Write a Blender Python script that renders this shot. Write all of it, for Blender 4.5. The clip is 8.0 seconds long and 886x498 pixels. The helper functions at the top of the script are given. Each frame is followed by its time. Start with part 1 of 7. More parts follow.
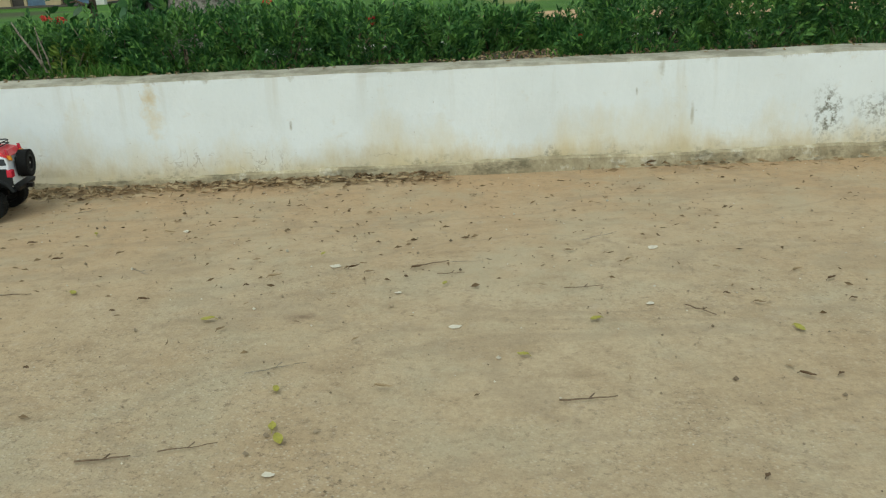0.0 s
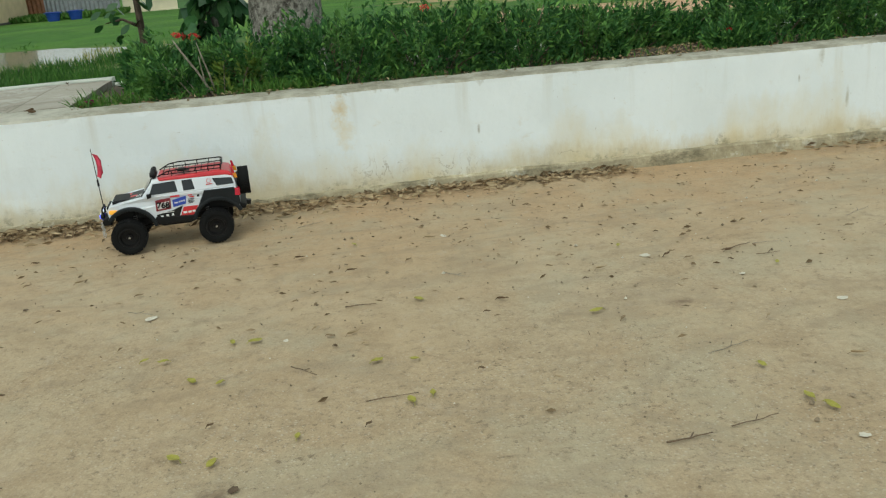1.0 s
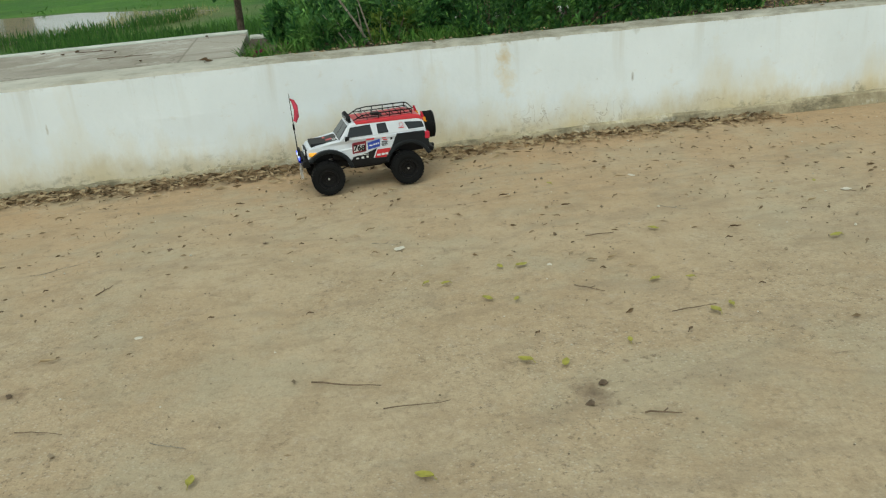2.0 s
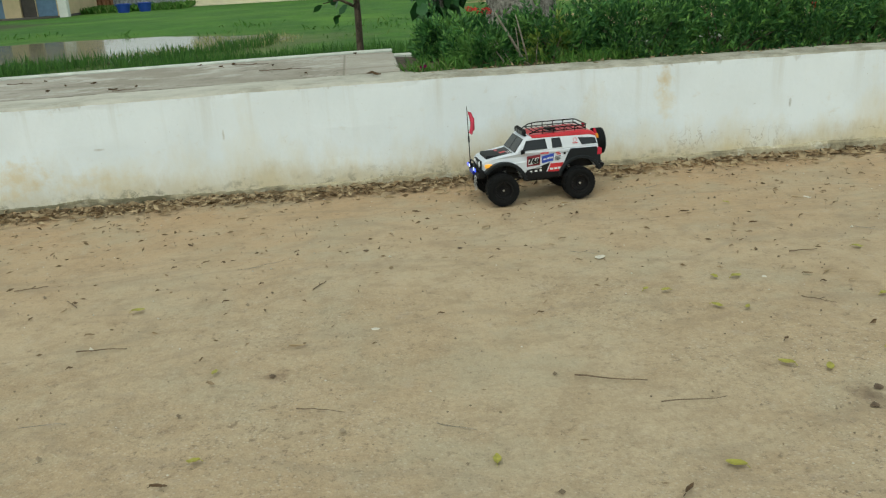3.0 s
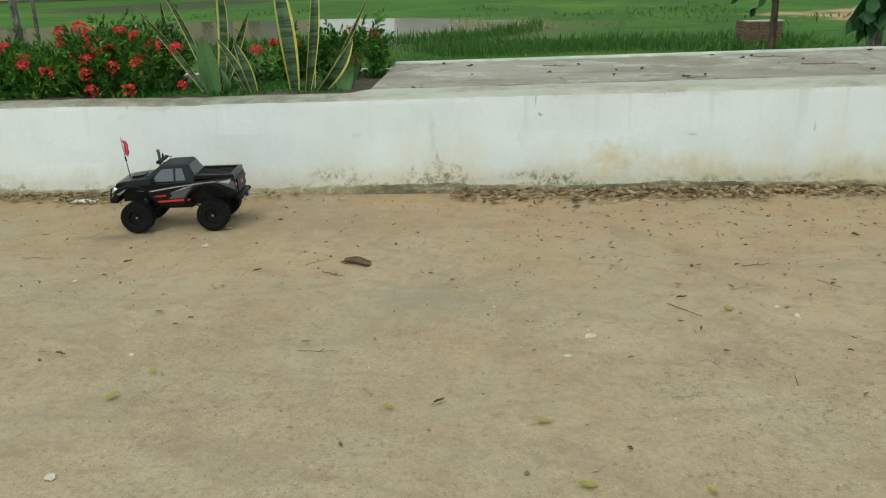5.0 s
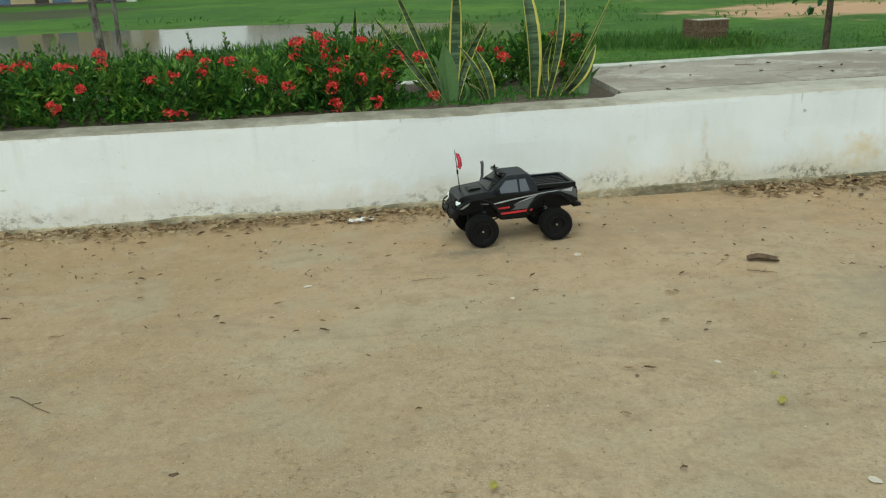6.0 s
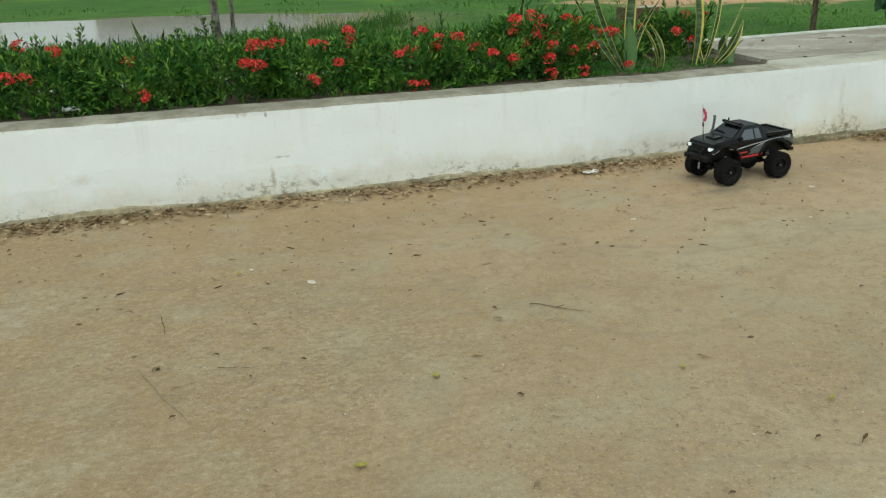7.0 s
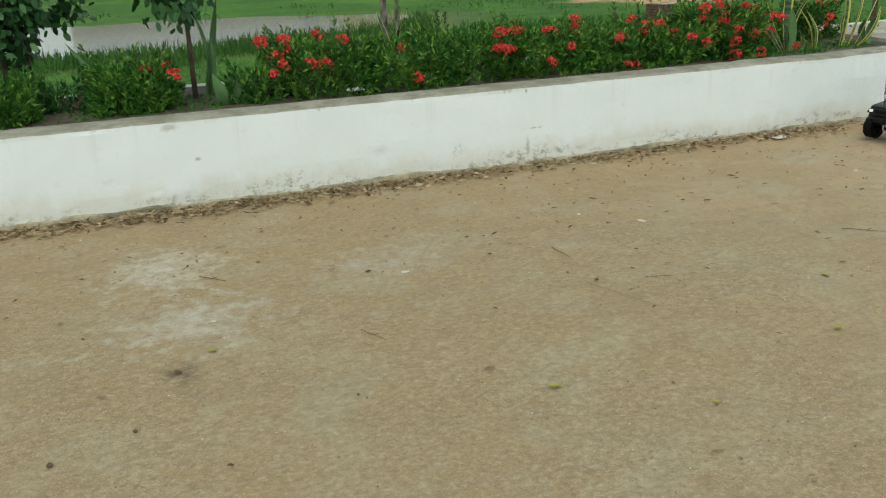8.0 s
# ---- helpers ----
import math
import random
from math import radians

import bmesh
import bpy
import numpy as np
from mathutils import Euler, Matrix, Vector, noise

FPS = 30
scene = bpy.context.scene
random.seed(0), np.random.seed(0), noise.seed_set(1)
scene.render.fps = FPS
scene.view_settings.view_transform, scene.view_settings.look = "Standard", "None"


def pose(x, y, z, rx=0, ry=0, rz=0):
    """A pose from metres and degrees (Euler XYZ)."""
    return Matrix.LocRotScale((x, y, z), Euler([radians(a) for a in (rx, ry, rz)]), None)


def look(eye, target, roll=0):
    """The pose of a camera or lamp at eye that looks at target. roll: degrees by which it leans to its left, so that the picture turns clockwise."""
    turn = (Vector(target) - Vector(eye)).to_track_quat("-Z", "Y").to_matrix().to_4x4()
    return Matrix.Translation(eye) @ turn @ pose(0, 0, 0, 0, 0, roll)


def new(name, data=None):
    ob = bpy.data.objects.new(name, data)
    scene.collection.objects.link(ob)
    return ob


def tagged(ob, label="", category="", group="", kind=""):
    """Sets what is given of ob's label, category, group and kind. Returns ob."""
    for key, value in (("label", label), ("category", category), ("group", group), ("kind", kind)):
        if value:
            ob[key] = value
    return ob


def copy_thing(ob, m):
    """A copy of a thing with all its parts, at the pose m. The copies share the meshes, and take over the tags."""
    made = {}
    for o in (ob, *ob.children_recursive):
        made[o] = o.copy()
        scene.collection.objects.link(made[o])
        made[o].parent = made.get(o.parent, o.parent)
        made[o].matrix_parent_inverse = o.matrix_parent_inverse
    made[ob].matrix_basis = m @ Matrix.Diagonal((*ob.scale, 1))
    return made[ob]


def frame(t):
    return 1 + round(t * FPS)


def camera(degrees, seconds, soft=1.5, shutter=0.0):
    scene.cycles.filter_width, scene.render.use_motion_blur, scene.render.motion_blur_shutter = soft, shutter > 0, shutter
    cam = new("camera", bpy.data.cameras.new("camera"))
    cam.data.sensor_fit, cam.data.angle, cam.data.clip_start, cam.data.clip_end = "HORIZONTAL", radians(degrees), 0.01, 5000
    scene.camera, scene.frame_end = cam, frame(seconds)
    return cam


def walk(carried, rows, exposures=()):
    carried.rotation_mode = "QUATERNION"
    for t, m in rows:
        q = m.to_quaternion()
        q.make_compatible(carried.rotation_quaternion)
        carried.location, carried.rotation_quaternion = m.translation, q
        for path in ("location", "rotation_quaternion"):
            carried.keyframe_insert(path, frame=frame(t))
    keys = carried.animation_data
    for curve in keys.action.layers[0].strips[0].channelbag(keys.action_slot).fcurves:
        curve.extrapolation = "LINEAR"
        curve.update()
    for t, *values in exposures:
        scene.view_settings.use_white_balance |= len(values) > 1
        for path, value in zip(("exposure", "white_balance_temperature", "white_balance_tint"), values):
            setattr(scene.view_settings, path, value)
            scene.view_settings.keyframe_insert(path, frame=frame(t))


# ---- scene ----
cam = camera(54.8, 8.0, soft=1.2)
PATH = [
    (0, (2.367, -3.648, 0.883), (2.369, -1.753, 0.245), -2.5),
    (0.2, (2.103, -3.621, 0.88), (2.15, -1.718, 0.266), -3.6),
    (0.5, (1.74, -3.624, 0.946), (1.865, -1.729, 0.319), -4.6),
    (0.7, (1.471, -3.642, 0.932), (1.645, -1.746, 0.319), -4.8),
    (1, (1.097, -3.638, 0.943), (1.329, -1.756, 0.306), -4.4),
    (1.2, (0.876, -3.634, 0.957), (1.109, -1.778, 0.25), -4.7),
    (2.3, (0.151, -3.724, 0.94), (0.4, -1.87, 0.233), -4.5),
    (2.5, (0.023, -3.705, 0.936), (0.221, -1.84, 0.242), -6.0),
    (2.8, (-0.111, -3.705, 0.906), (0.086, -1.817, 0.274), -4.7),
    (3, (-0.187, -3.715, 0.912), (-0.027, -1.823, 0.284), -3.2),
    (3.2, (-0.271, -3.722, 0.915), (-0.184, -1.822, 0.295), -1.9),
    (3.5, (-0.462, -3.727, 0.909), (-0.536, -1.826, 0.295), -1.0),
    (3.8, (-0.684, -3.702, 0.922), (-0.999, -1.824, 0.31), -3.5),
    (4, (-0.823, -3.692, 0.904), (-1.214, -1.838, 0.263), -4.0),
    (4.2, (-0.959, -3.718, 0.901), (-1.339, -1.868, 0.242), -1.0),
    (4.5, (-1.296, -3.803, 0.926), (-1.623, -1.943, 0.268), 1.6),
    (4.7, (-1.587, -3.845, 0.96), (-1.886, -1.978, 0.31), 0.3),
    (5.8, (-3.653, -3.857, 1.124), (-3.496, -1.971, 0.478), -2.7),
    (6, (-4.133, -3.833, 1.097), (-3.94, -1.95, 0.449), -2.1),
    (6.2, (-4.648, -3.785, 1.083), (-4.379, -1.909, 0.444), -2.1),
    (6.5, (-5.202, -3.851, 1.095), (-4.783, -2.008, 0.441), -1.3),
    (6.8, (-5.739, -3.967, 1.13), (-5.245, -2.151, 0.452), -0.6),
    (7, (-6.14, -4.026, 1.125), (-5.589, -2.225, 0.452), -1.5),
    (7.3, (-6.73, -4.013, 1.114), (-6.113, -2.231, 0.446), -2.1),
    (7.5, (-7.037, -4.162, 1.126), (-6.423, -2.378, 0.461), -2.2),
    (7.8, (-7.473, -4.177, 1.13), (-6.876, -2.387, 0.466), -2.0),
    (8, (-7.787, -4.183, 1.15), (-7.143, -2.412, 0.481), -2.1),
]
walk(cam, [(t, look(eye, target, roll)) for t, eye, target, roll in PATH], exposures=[(0, -0.11, 6500, -6), (8, -0.11, 6500, -6)])

# ---- light ----
world = bpy.data.worlds.new("overcast_sky")
scene.world = world
world.use_nodes = True
wn, wl = world.node_tree.nodes, world.node_tree.links
sky = wn.new("ShaderNodeTexSky")
sky.sky_type = "NISHITA"
sky.sun_disc = False
sky.sun_elevation, sky.sun_rotation = radians(58), radians(205)
sky.air_density, sky.dust_density, sky.ozone_density = 1.0, 3.5, 1.0
soft_sky = wn.new("ShaderNodeHueSaturation")
soft_sky.inputs["Saturation"].default_value = 0.6
wl.new(sky.outputs[0], soft_sky.inputs["Color"])
cloud = wn.new("ShaderNodeMix")
cloud.data_type = "RGBA"
cloud.inputs[0].default_value = 0.35
cloud.inputs[7].default_value = (9.0, 9.2, 9.4, 1)
wl.new(soft_sky.outputs[0], cloud.inputs[6])
wl.new(cloud.outputs[2], wn["Background"].inputs[0])
wn["Background"].inputs[1].default_value = 0.15
sun = new("sun", bpy.data.lights.new("sun", "SUN"))
sun.data.energy, sun.data.angle, sun.data.color = 0.6, radians(30), (1.0, 0.97, 0.92)
sun.matrix_world = look((-2.2, -4.6, 8.2), (0, 0, 0))

# ---- materials ----


class Nodes:
    """A node material with short ways to add the usual nodes."""

    def __init__(self, name, rough=0.6, metal=0.0, spec=0.5):
        self.m = bpy.data.materials.new(name)
        self.m.use_nodes = True
        self.t = self.m.node_tree
        self.b = self.t.nodes["Principled BSDF"]
        self.b.inputs["Roughness"].default_value = rough
        self.b.inputs["Metallic"].default_value = metal
        self.b.inputs["Specular IOR Level"].default_value = spec
        self.co = self.t.nodes.new("ShaderNodeTexCoord").outputs["Object"]

    def put(self, socket, value):
        if isinstance(value, bpy.types.NodeSocket):
            self.t.links.new(value, socket)
        elif isinstance(value, tuple) and len(value) == 3 and socket.type == "RGBA":
            socket.default_value = (*value, 1)
        else:
            socket.default_value = value

    def noise(self, scale, detail=4.0, rough=0.55, stretch=(1, 1, 1), shift=(0, 0, 0), warp=0.0):
        mp = self.t.nodes.new("ShaderNodeMapping")
        self.put(mp.inputs["Vector"], self.co)
        mp.inputs["Scale"].default_value = stretch
        mp.inputs["Location"].default_value = shift
        n = self.t.nodes.new("ShaderNodeTexNoise")
        self.put(n.inputs["Vector"], mp.outputs[0])
        n.inputs["Scale"].default_value, n.inputs["Detail"].default_value = scale, detail
        n.inputs["Roughness"].default_value, n.inputs["Distortion"].default_value = rough, warp
        return n.outputs[0]

    def cells(self, scale, feature="F1", stretch=(1, 1, 1)):
        mp = self.t.nodes.new("ShaderNodeMapping")
        self.put(mp.inputs["Vector"], self.co)
        mp.inputs["Scale"].default_value = stretch
        n = self.t.nodes.new("ShaderNodeTexVoronoi")
        n.feature = feature
        self.put(n.inputs["Vector"], mp.outputs[0])
        n.inputs["Scale"].default_value = scale
        return n.outputs["Distance"]

    def step(self, value, lo, hi, a=0.0, b=1.0):
        n = self.t.nodes.new("ShaderNodeMapRange")
        self.put(n.inputs["Value"], value)
        for key, v in zip(("From Min", "From Max", "To Min", "To Max"), (lo, hi, a, b)):
            n.inputs[key].default_value = v
        return n.outputs[0]

    def math(self, op, a, b=0.0):
        n = self.t.nodes.new("ShaderNodeMath")
        n.operation = op
        self.put(n.inputs[0], a)
        self.put(n.inputs[1], b)
        return n.outputs[0]

    def mix(self, fac, a, b, mode="MIX"):
        n = self.t.nodes.new("ShaderNodeMix")
        n.data_type, n.blend_type = "RGBA", mode
        self.put(n.inputs[0], fac)
        self.put(n.inputs[6], a)
        self.put(n.inputs[7], b)
        return n.outputs[2]

    def axis(self, k):
        n = self.t.nodes.new("ShaderNodeSeparateXYZ")
        self.put(n.inputs[0], self.co)
        return n.outputs[k]

    def blot(self, centre, size, ragged=0.6, scale=9.0, edge=0.6):
        """A ragged stain or patch of colour round centre: 1 inside, 0 outside. size: its half widths."""
        mp = self.t.nodes.new("ShaderNodeMapping")
        mp.vector_type = "TEXTURE"
        self.put(mp.inputs["Vector"], self.co)
        mp.inputs["Location"].default_value, mp.inputs["Scale"].default_value = centre, size
        ln = self.t.nodes.new("ShaderNodeVectorMath")
        ln.operation = "LENGTH"
        self.put(ln.inputs[0], mp.outputs[0])
        n = self.noise(scale, 6, 0.65)
        d = self.math("ADD", ln.outputs["Value"], self.step(n, 0.25, 0.75, -ragged, ragged))
        return self.step(d, 1.0, edge)

    def island(self):
        return self.t.nodes.new("ShaderNodeNewGeometry").outputs["Random Per Island"]

    def each(self):
        return self.t.nodes.new("ShaderNodeObjectInfo").outputs["Random"]

    def bump(self, height, strength=0.4, distance=0.01):
        n = self.t.nodes.new("ShaderNodeBump")
        n.inputs["Strength"].default_value, n.inputs["Distance"].default_value = strength, distance
        self.put(n.inputs["Height"], height)
        self.put(self.b.inputs["Normal"], n.outputs[0])

    def done(self, colour):
        self.put(self.b.inputs["Base Color"], colour)
        return self.m


def plain(name, c, rough=0.5, metal=0.0, scale=40.0, vary=0.25, bump=0.0, spec=0.5, dusty=0.25):
    """One colour with grain and dust at two scales."""
    s = Nodes(name, rough, metal, spec)
    dark = tuple(v * (1 - vary) for v in c)
    a = s.mix(s.step(s.noise(scale), 0.3, 0.7), dark, c)
    dust = s.step(s.noise(scale * 0.2, 5), 0.5, 0.8, 0, dusty * vary)
    a = s.mix(dust, a, (0.35, 0.28, 0.2))
    if bump:
        s.bump(s.noise(scale * 3, 5), bump, 0.004)
    return s.done(a)


def ground_material():
    s = Nodes("dusty_concrete", 0.92, spec=0.25)
    broad = s.noise(0.9, 5, 0.6, warp=0.6)
    mid = s.noise(3.6, 7, 0.68)
    fine = s.noise(70, 5, 0.7)
    c = s.mix(s.step(broad, 0.38, 0.62), (0.5, 0.395, 0.248), (0.525, 0.44, 0.295))
    c = s.mix(s.step(mid, 0.42, 0.66, 0, 0.6), c, (0.41, 0.31, 0.185))
    earth = s.math("MULTIPLY", s.step(s.math("ADD", s.axis(1), s.step(s.noise(2.2, 5), 0.3, 0.7, -0.45, 0.45)), -1.25, -0.1), 0.8)
    c = s.mix(earth, c, (0.475, 0.33, 0.185))
    # the drive's far part carries more brown soil
    brown = s.step(s.math("ADD", s.axis(0), s.step(s.noise(1.1, 6, 0.65), 0.3, 0.7, -1.8, 1.8)), -3.0, -6.5, 0, 0.85)
    c = s.mix(brown, c, (0.375, 0.28, 0.148))
    grey = s.step(s.noise(1.6, 7, 0.7, (1, 1.8, 1), (4, 7, 0)), 0.54, 0.68, 0, 0.5)
    c = s.mix(grey, c, (0.485, 0.43, 0.298))
    c = s.mix(s.step(s.noise(11, 8, 0.75, (1, 1, 1), (2, 1, 0)), 0.5, 0.68, 0, 0.45), c, (0.28, 0.205, 0.12))
    c = s.mix(s.step(s.noise(19, 7, 0.75, (1, 1, 1), (7, 3, 0)), 0.55, 0.7, 0, 0.5), c, (0.5, 0.44, 0.34))
    sandy = s.step(s.math("ADD", s.axis(1), s.step(s.noise(1.7, 5, 0.6, shift=(5, 1, 0)), 0.3, 0.7, -0.6, 0.6)), -1.0, -1.9, 0.3, 1.0)
    c = s.mix(s.math("MULTIPLY", s.step(fine, 0.38, 0.66, 0, 0.38), sandy), c, (0.26, 0.2, 0.125))
    c = s.mix(s.step(s.noise(33, 6, 0.75, shift=(1, 8, 0)), 0.56, 0.68, 0, 0.6), c, (0.2, 0.155, 0.1))
    c = s.mix(s.step(s.noise(2.3, 7, 0.7, shift=(8, 2, 0)), 0.5, 0.62, 0, 0.5), c, (0.425, 0.385, 0.268))
    c = s.mix(s.step(s.noise(240, 3, 0.6), 0.55, 0.75, 0, 0.55), c, (0.55, 0.48, 0.34))
    c = s.mix(s.math("MULTIPLY", s.step(s.cells(45), 0.0, 0.16, 0.5, 0), sandy), c, (0.17, 0.13, 0.085))
    # worn aggregate: small pale and dark stones in the surface
    worn = s.math("MULTIPLY", s.step(s.noise(1.4, 5, 0.65, shift=(2, 6, 0)), 0.4, 0.6, 0.25, 1.0), sandy)
    pebble = s.cells(85, stretch=(1, 1.1, 1))
    c = s.mix(s.math("MULTIPLY", s.step(pebble, 0.3, 0.14, 0, 0.75), worn), c, (0.56, 0.5, 0.38))
    c = s.mix(s.math("MULTIPLY", s.step(s.noise(48, 6, 0.8, shift=(3, 3, 1)), 0.55, 0.63, 0, 0.8), worn), c, (0.2, 0.155, 0.1))
    c = s.mix(s.step(s.noise(6.5, 6, 0.7, (1, 1.6, 1), (6, 4, 2)), 0.55, 0.66, 0, 0.4), c, (0.3, 0.235, 0.15))
    scuff = s.math("ABSOLUTE", s.math("SUBTRACT", s.noise(0.8, 4, 0.5, (1, 2.2, 1), (3, 9, 0), 0.5), 0.5))
    c = s.mix(s.step(scuff, 0.02, 0.0, 0, 0.35), c, (0.31, 0.255, 0.175))
    for at, size, col in (((-7.75, -0.85, 0), (0.26, 0.3, 1), (0.62, 0.6, 0.52)), ((-7.68, -1.42, 0), (0.3, 0.28, 1), (0.55, 0.53, 0.45)),
                          ((-7.76, -1.79, 0), (0.085, 0.075, 1), (0.07, 0.06, 0.045)), ((-5.76, -2.73, 0), (0.09, 0.04, 1), (0.27, 0.25, 0.19)), ((-5.79, -2.74, 0), (0.03, 0.018, 1), (0.1, 0.085, 0.06)), ((-5.67, -2.83, 0), (0.012, 0.03, 1), (0.13, 0.11, 0.08)),
                          ((2.0, -1.59, 0), (0.05, 0.035, 1), (0.17, 0.12, 0.08)), ((0.81, -2.23, 0), (0.04, 0.06, 1), (0.13, 0.09, 0.06)),
                          ((-0.45, -1.86, 0), (0.05, 0.04, 1), (0.16, 0.11, 0.07)), ((-3.7, -0.67, 0), (0.22, 0.07, 1), (0.2, 0.18, 0.13)),
                          # the second entry is a broad, slightly darker patch next to the pickup
                          ((-2.35, -1.35, 0), (0.36, 0.22, 1), (0.34, 0.3, 0.21)), ((-2.85, -0.5, 0), (0.8, 0.3, 1), (0.37, 0.285, 0.18)), ((-6.9, -1.15, 0), (0.35, 0.22, 1), (0.47, 0.42, 0.33))):
        c = s.mix(s.math("MULTIPLY", s.blot(at, size, 0.9, 13, -0.1), 0.8), c, col)
    gravel = s.step(s.math("ADD", s.axis(0), s.step(s.noise(0.8, 4, shift=(4, 1, 0)), 0.3, 0.7, -1.2, 1.2)), -4.6, -6.4)
    grain = s.noise(44, 7, 0.78, (1, 1.3, 1), (6, 6, 0))
    c = s.mix(s.math("MULTIPLY", s.step(grain, 0.5, 0.6, 0, 0.5), gravel), c, (0.27, 0.205, 0.115))
    c = s.mix(s.math("MULTIPLY", s.step(grain, 0.46, 0.38, 0, 0.5), gravel), c, (0.55, 0.475, 0.33))
    c = s.mix(1.0, c, (0.92, 0.884, 0.876), "MULTIPLY")
    h = s.math("ADD", s.math("MULTIPLY", fine, 0.6), s.noise(14, 6, 0.7))
    h = s.math("ADD", h, s.math("MULTIPLY", s.math("MULTIPLY", s.step(pebble, 0.4, 0.0), worn), 0.3))
    s.bump(h, 0.6, 0.012)
    return s.done(c)


def wall_material():
    s = Nodes("stained_white_plaster", 0.85, spec=0.3)
    z = s.axis(2)
    c = s.mix(s.step(s.noise(3, 5), 0.35, 0.7), (0.795, 0.845, 0.87), (0.735, 0.785, 0.805))
    # the wall's base colour gets whiter towards its far end
    whiter = s.step(s.math("ADD", s.axis(0), s.step(s.noise(1.2, 4, shift=(3, 3, 3)), 0.3, 0.7, -0.8, 0.8)), -2.6, -6.0, 0, 0.8)
    c = s.mix(whiter, c, (0.87, 0.905, 0.925))
    # yellow rising damp in ragged, upright patches
    damp = s.math("ADD", s.step(z, 0.3, 0.0, -0.25, 0.5), s.step(s.noise(3.0, 7, 0.62, (1.3, 1, 0.6)), 0.3, 0.75, -0.15, 0.6))
    yellow = s.step(s.math("ADD", s.axis(0), s.step(s.noise(0.9, 4), 0.3, 0.7, -0.9, 0.9)), -3.6, 0.2, 0.2, 1.0)
    c = s.mix(s.math("MULTIPLY", s.step(damp, 0.1, 0.95), yellow), c, (0.67, 0.57, 0.34))
    tide = s.step(s.math("ADD", z, s.step(s.noise(5, 7, 0.7, (1.4, 1, 0.7), (2, 2, 6)), 0.3, 0.7, -0.07, 0.07)), 0.13, 0.05, 0, 0.55)
    c = s.mix(s.math("MULTIPLY", tide, s.step(yellow, 0.2, 1.0, 0.45, 1.0)), c, (0.56, 0.46, 0.265))
    c = s.mix(s.step(s.noise(9, 7, 0.7, (1, 1, 1.6), (3, 0, 1)), 0.6, 0.75, 0, 0.4), c, (0.58, 0.5, 0.36))
    # thin runs below the coping
    runs = s.math("MULTIPLY", s.step(s.noise(11, 5, 0.6, (1, 1, 0.05)), 0.56, 0.74), s.step(z, 0.16, 0.42, 0, 0.35))
    c = s.mix(runs, c, (0.5, 0.46, 0.36))
    for at, size, col, k in (((1.154, 0, 0.385), (0.03, 1, 0.075), (0.6, 0.47, 0.24), 0.7), ((1.16, 0, 0.30), (0.05, 1, 0.12), (0.68, 0.58, 0.38), 0.55),
                             ((-1.99, 0, 0.345), (0.014, 1, 0.014), (0.12, 0.11, 0.09), 0.9), ((-2.01, 0, 0.41), (0.006, 1, 0.035), (0.3, 0.25, 0.18), 0.7),
                             ((-2.48, 0, 0.24), (0.02, 1, 0.16), (0.55, 0.52, 0.42), 0.45), ((-2.46, 0, 0.16), (0.012, 1, 0.035), (0.4, 0.34, 0.24), 0.7),
                             ((-1.67, 0, 0.14), (0.13, 1, 0.1), (0.68, 0.54, 0.29), 0.65), ((-1.36, 0, 0.11), (0.2, 1, 0.07), (0.68, 0.57, 0.34), 0.5),
                             ((-5.7, 0, 0.19), (0.055, 1, 0.007), (0.38, 0.36, 0.31), 0.7), ((-5.745, 0, 0.09), (0.013, 1, 0.075), (0.4, 0.35, 0.24), 0.7), ((-5.755, 0, 0.395), (0.008, 1, 0.016), (0.2, 0.18, 0.14), 0.8),
                             ((1.743, 0, 0.236), (0.007, 1, 0.024), (0.3, 0.27, 0.22), 0.9), ((3.224, 0, 0.328), (0.007, 1, 0.022), (0.3, 0.28, 0.22), 0.8),
                             ((3.33, 0, 0.42), (0.016, 1, 0.05), (0.4, 0.38, 0.3), 0.6), ((3.465, 0, 0.22), (0.009, 1, 0.055), (0.4, 0.37, 0.28), 0.65),
                             ((-0.79, 0, 0.275), (0.006, 1, 0.03), (0.42, 0.39, 0.31), 0.7), ((-1.31, 0, 0.248), (0.022, 1, 0.006), (0.4, 0.37, 0.3), 0.6),
                             ((-6.6, 0, 0.165), (0.09, 1, 0.03), (0.58, 0.56, 0.48), 0.4), ((-7.5, 0, 0.225), (0.018, 1, 0.01), (0.35, 0.33, 0.28), 0.8), ((-7.61, 0, 0.385), (0.05, 1, 0.02), (0.4, 0.37, 0.29), 0.6)):
        c = s.mix(s.math("MULTIPLY", s.blot(at, size, 0.7, 22, 0.0), k), c, col)
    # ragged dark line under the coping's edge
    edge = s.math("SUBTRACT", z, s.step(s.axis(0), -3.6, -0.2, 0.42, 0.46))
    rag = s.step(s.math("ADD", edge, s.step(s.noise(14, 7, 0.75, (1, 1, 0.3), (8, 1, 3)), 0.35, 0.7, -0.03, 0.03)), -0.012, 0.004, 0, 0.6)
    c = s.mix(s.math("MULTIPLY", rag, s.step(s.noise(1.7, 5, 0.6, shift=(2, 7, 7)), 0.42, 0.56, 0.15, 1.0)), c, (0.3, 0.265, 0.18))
    # speckled black mould
    dots = s.step(s.noise(30, 7, 0.72, shift=(4, 8, 2)), 0.48, 0.58)
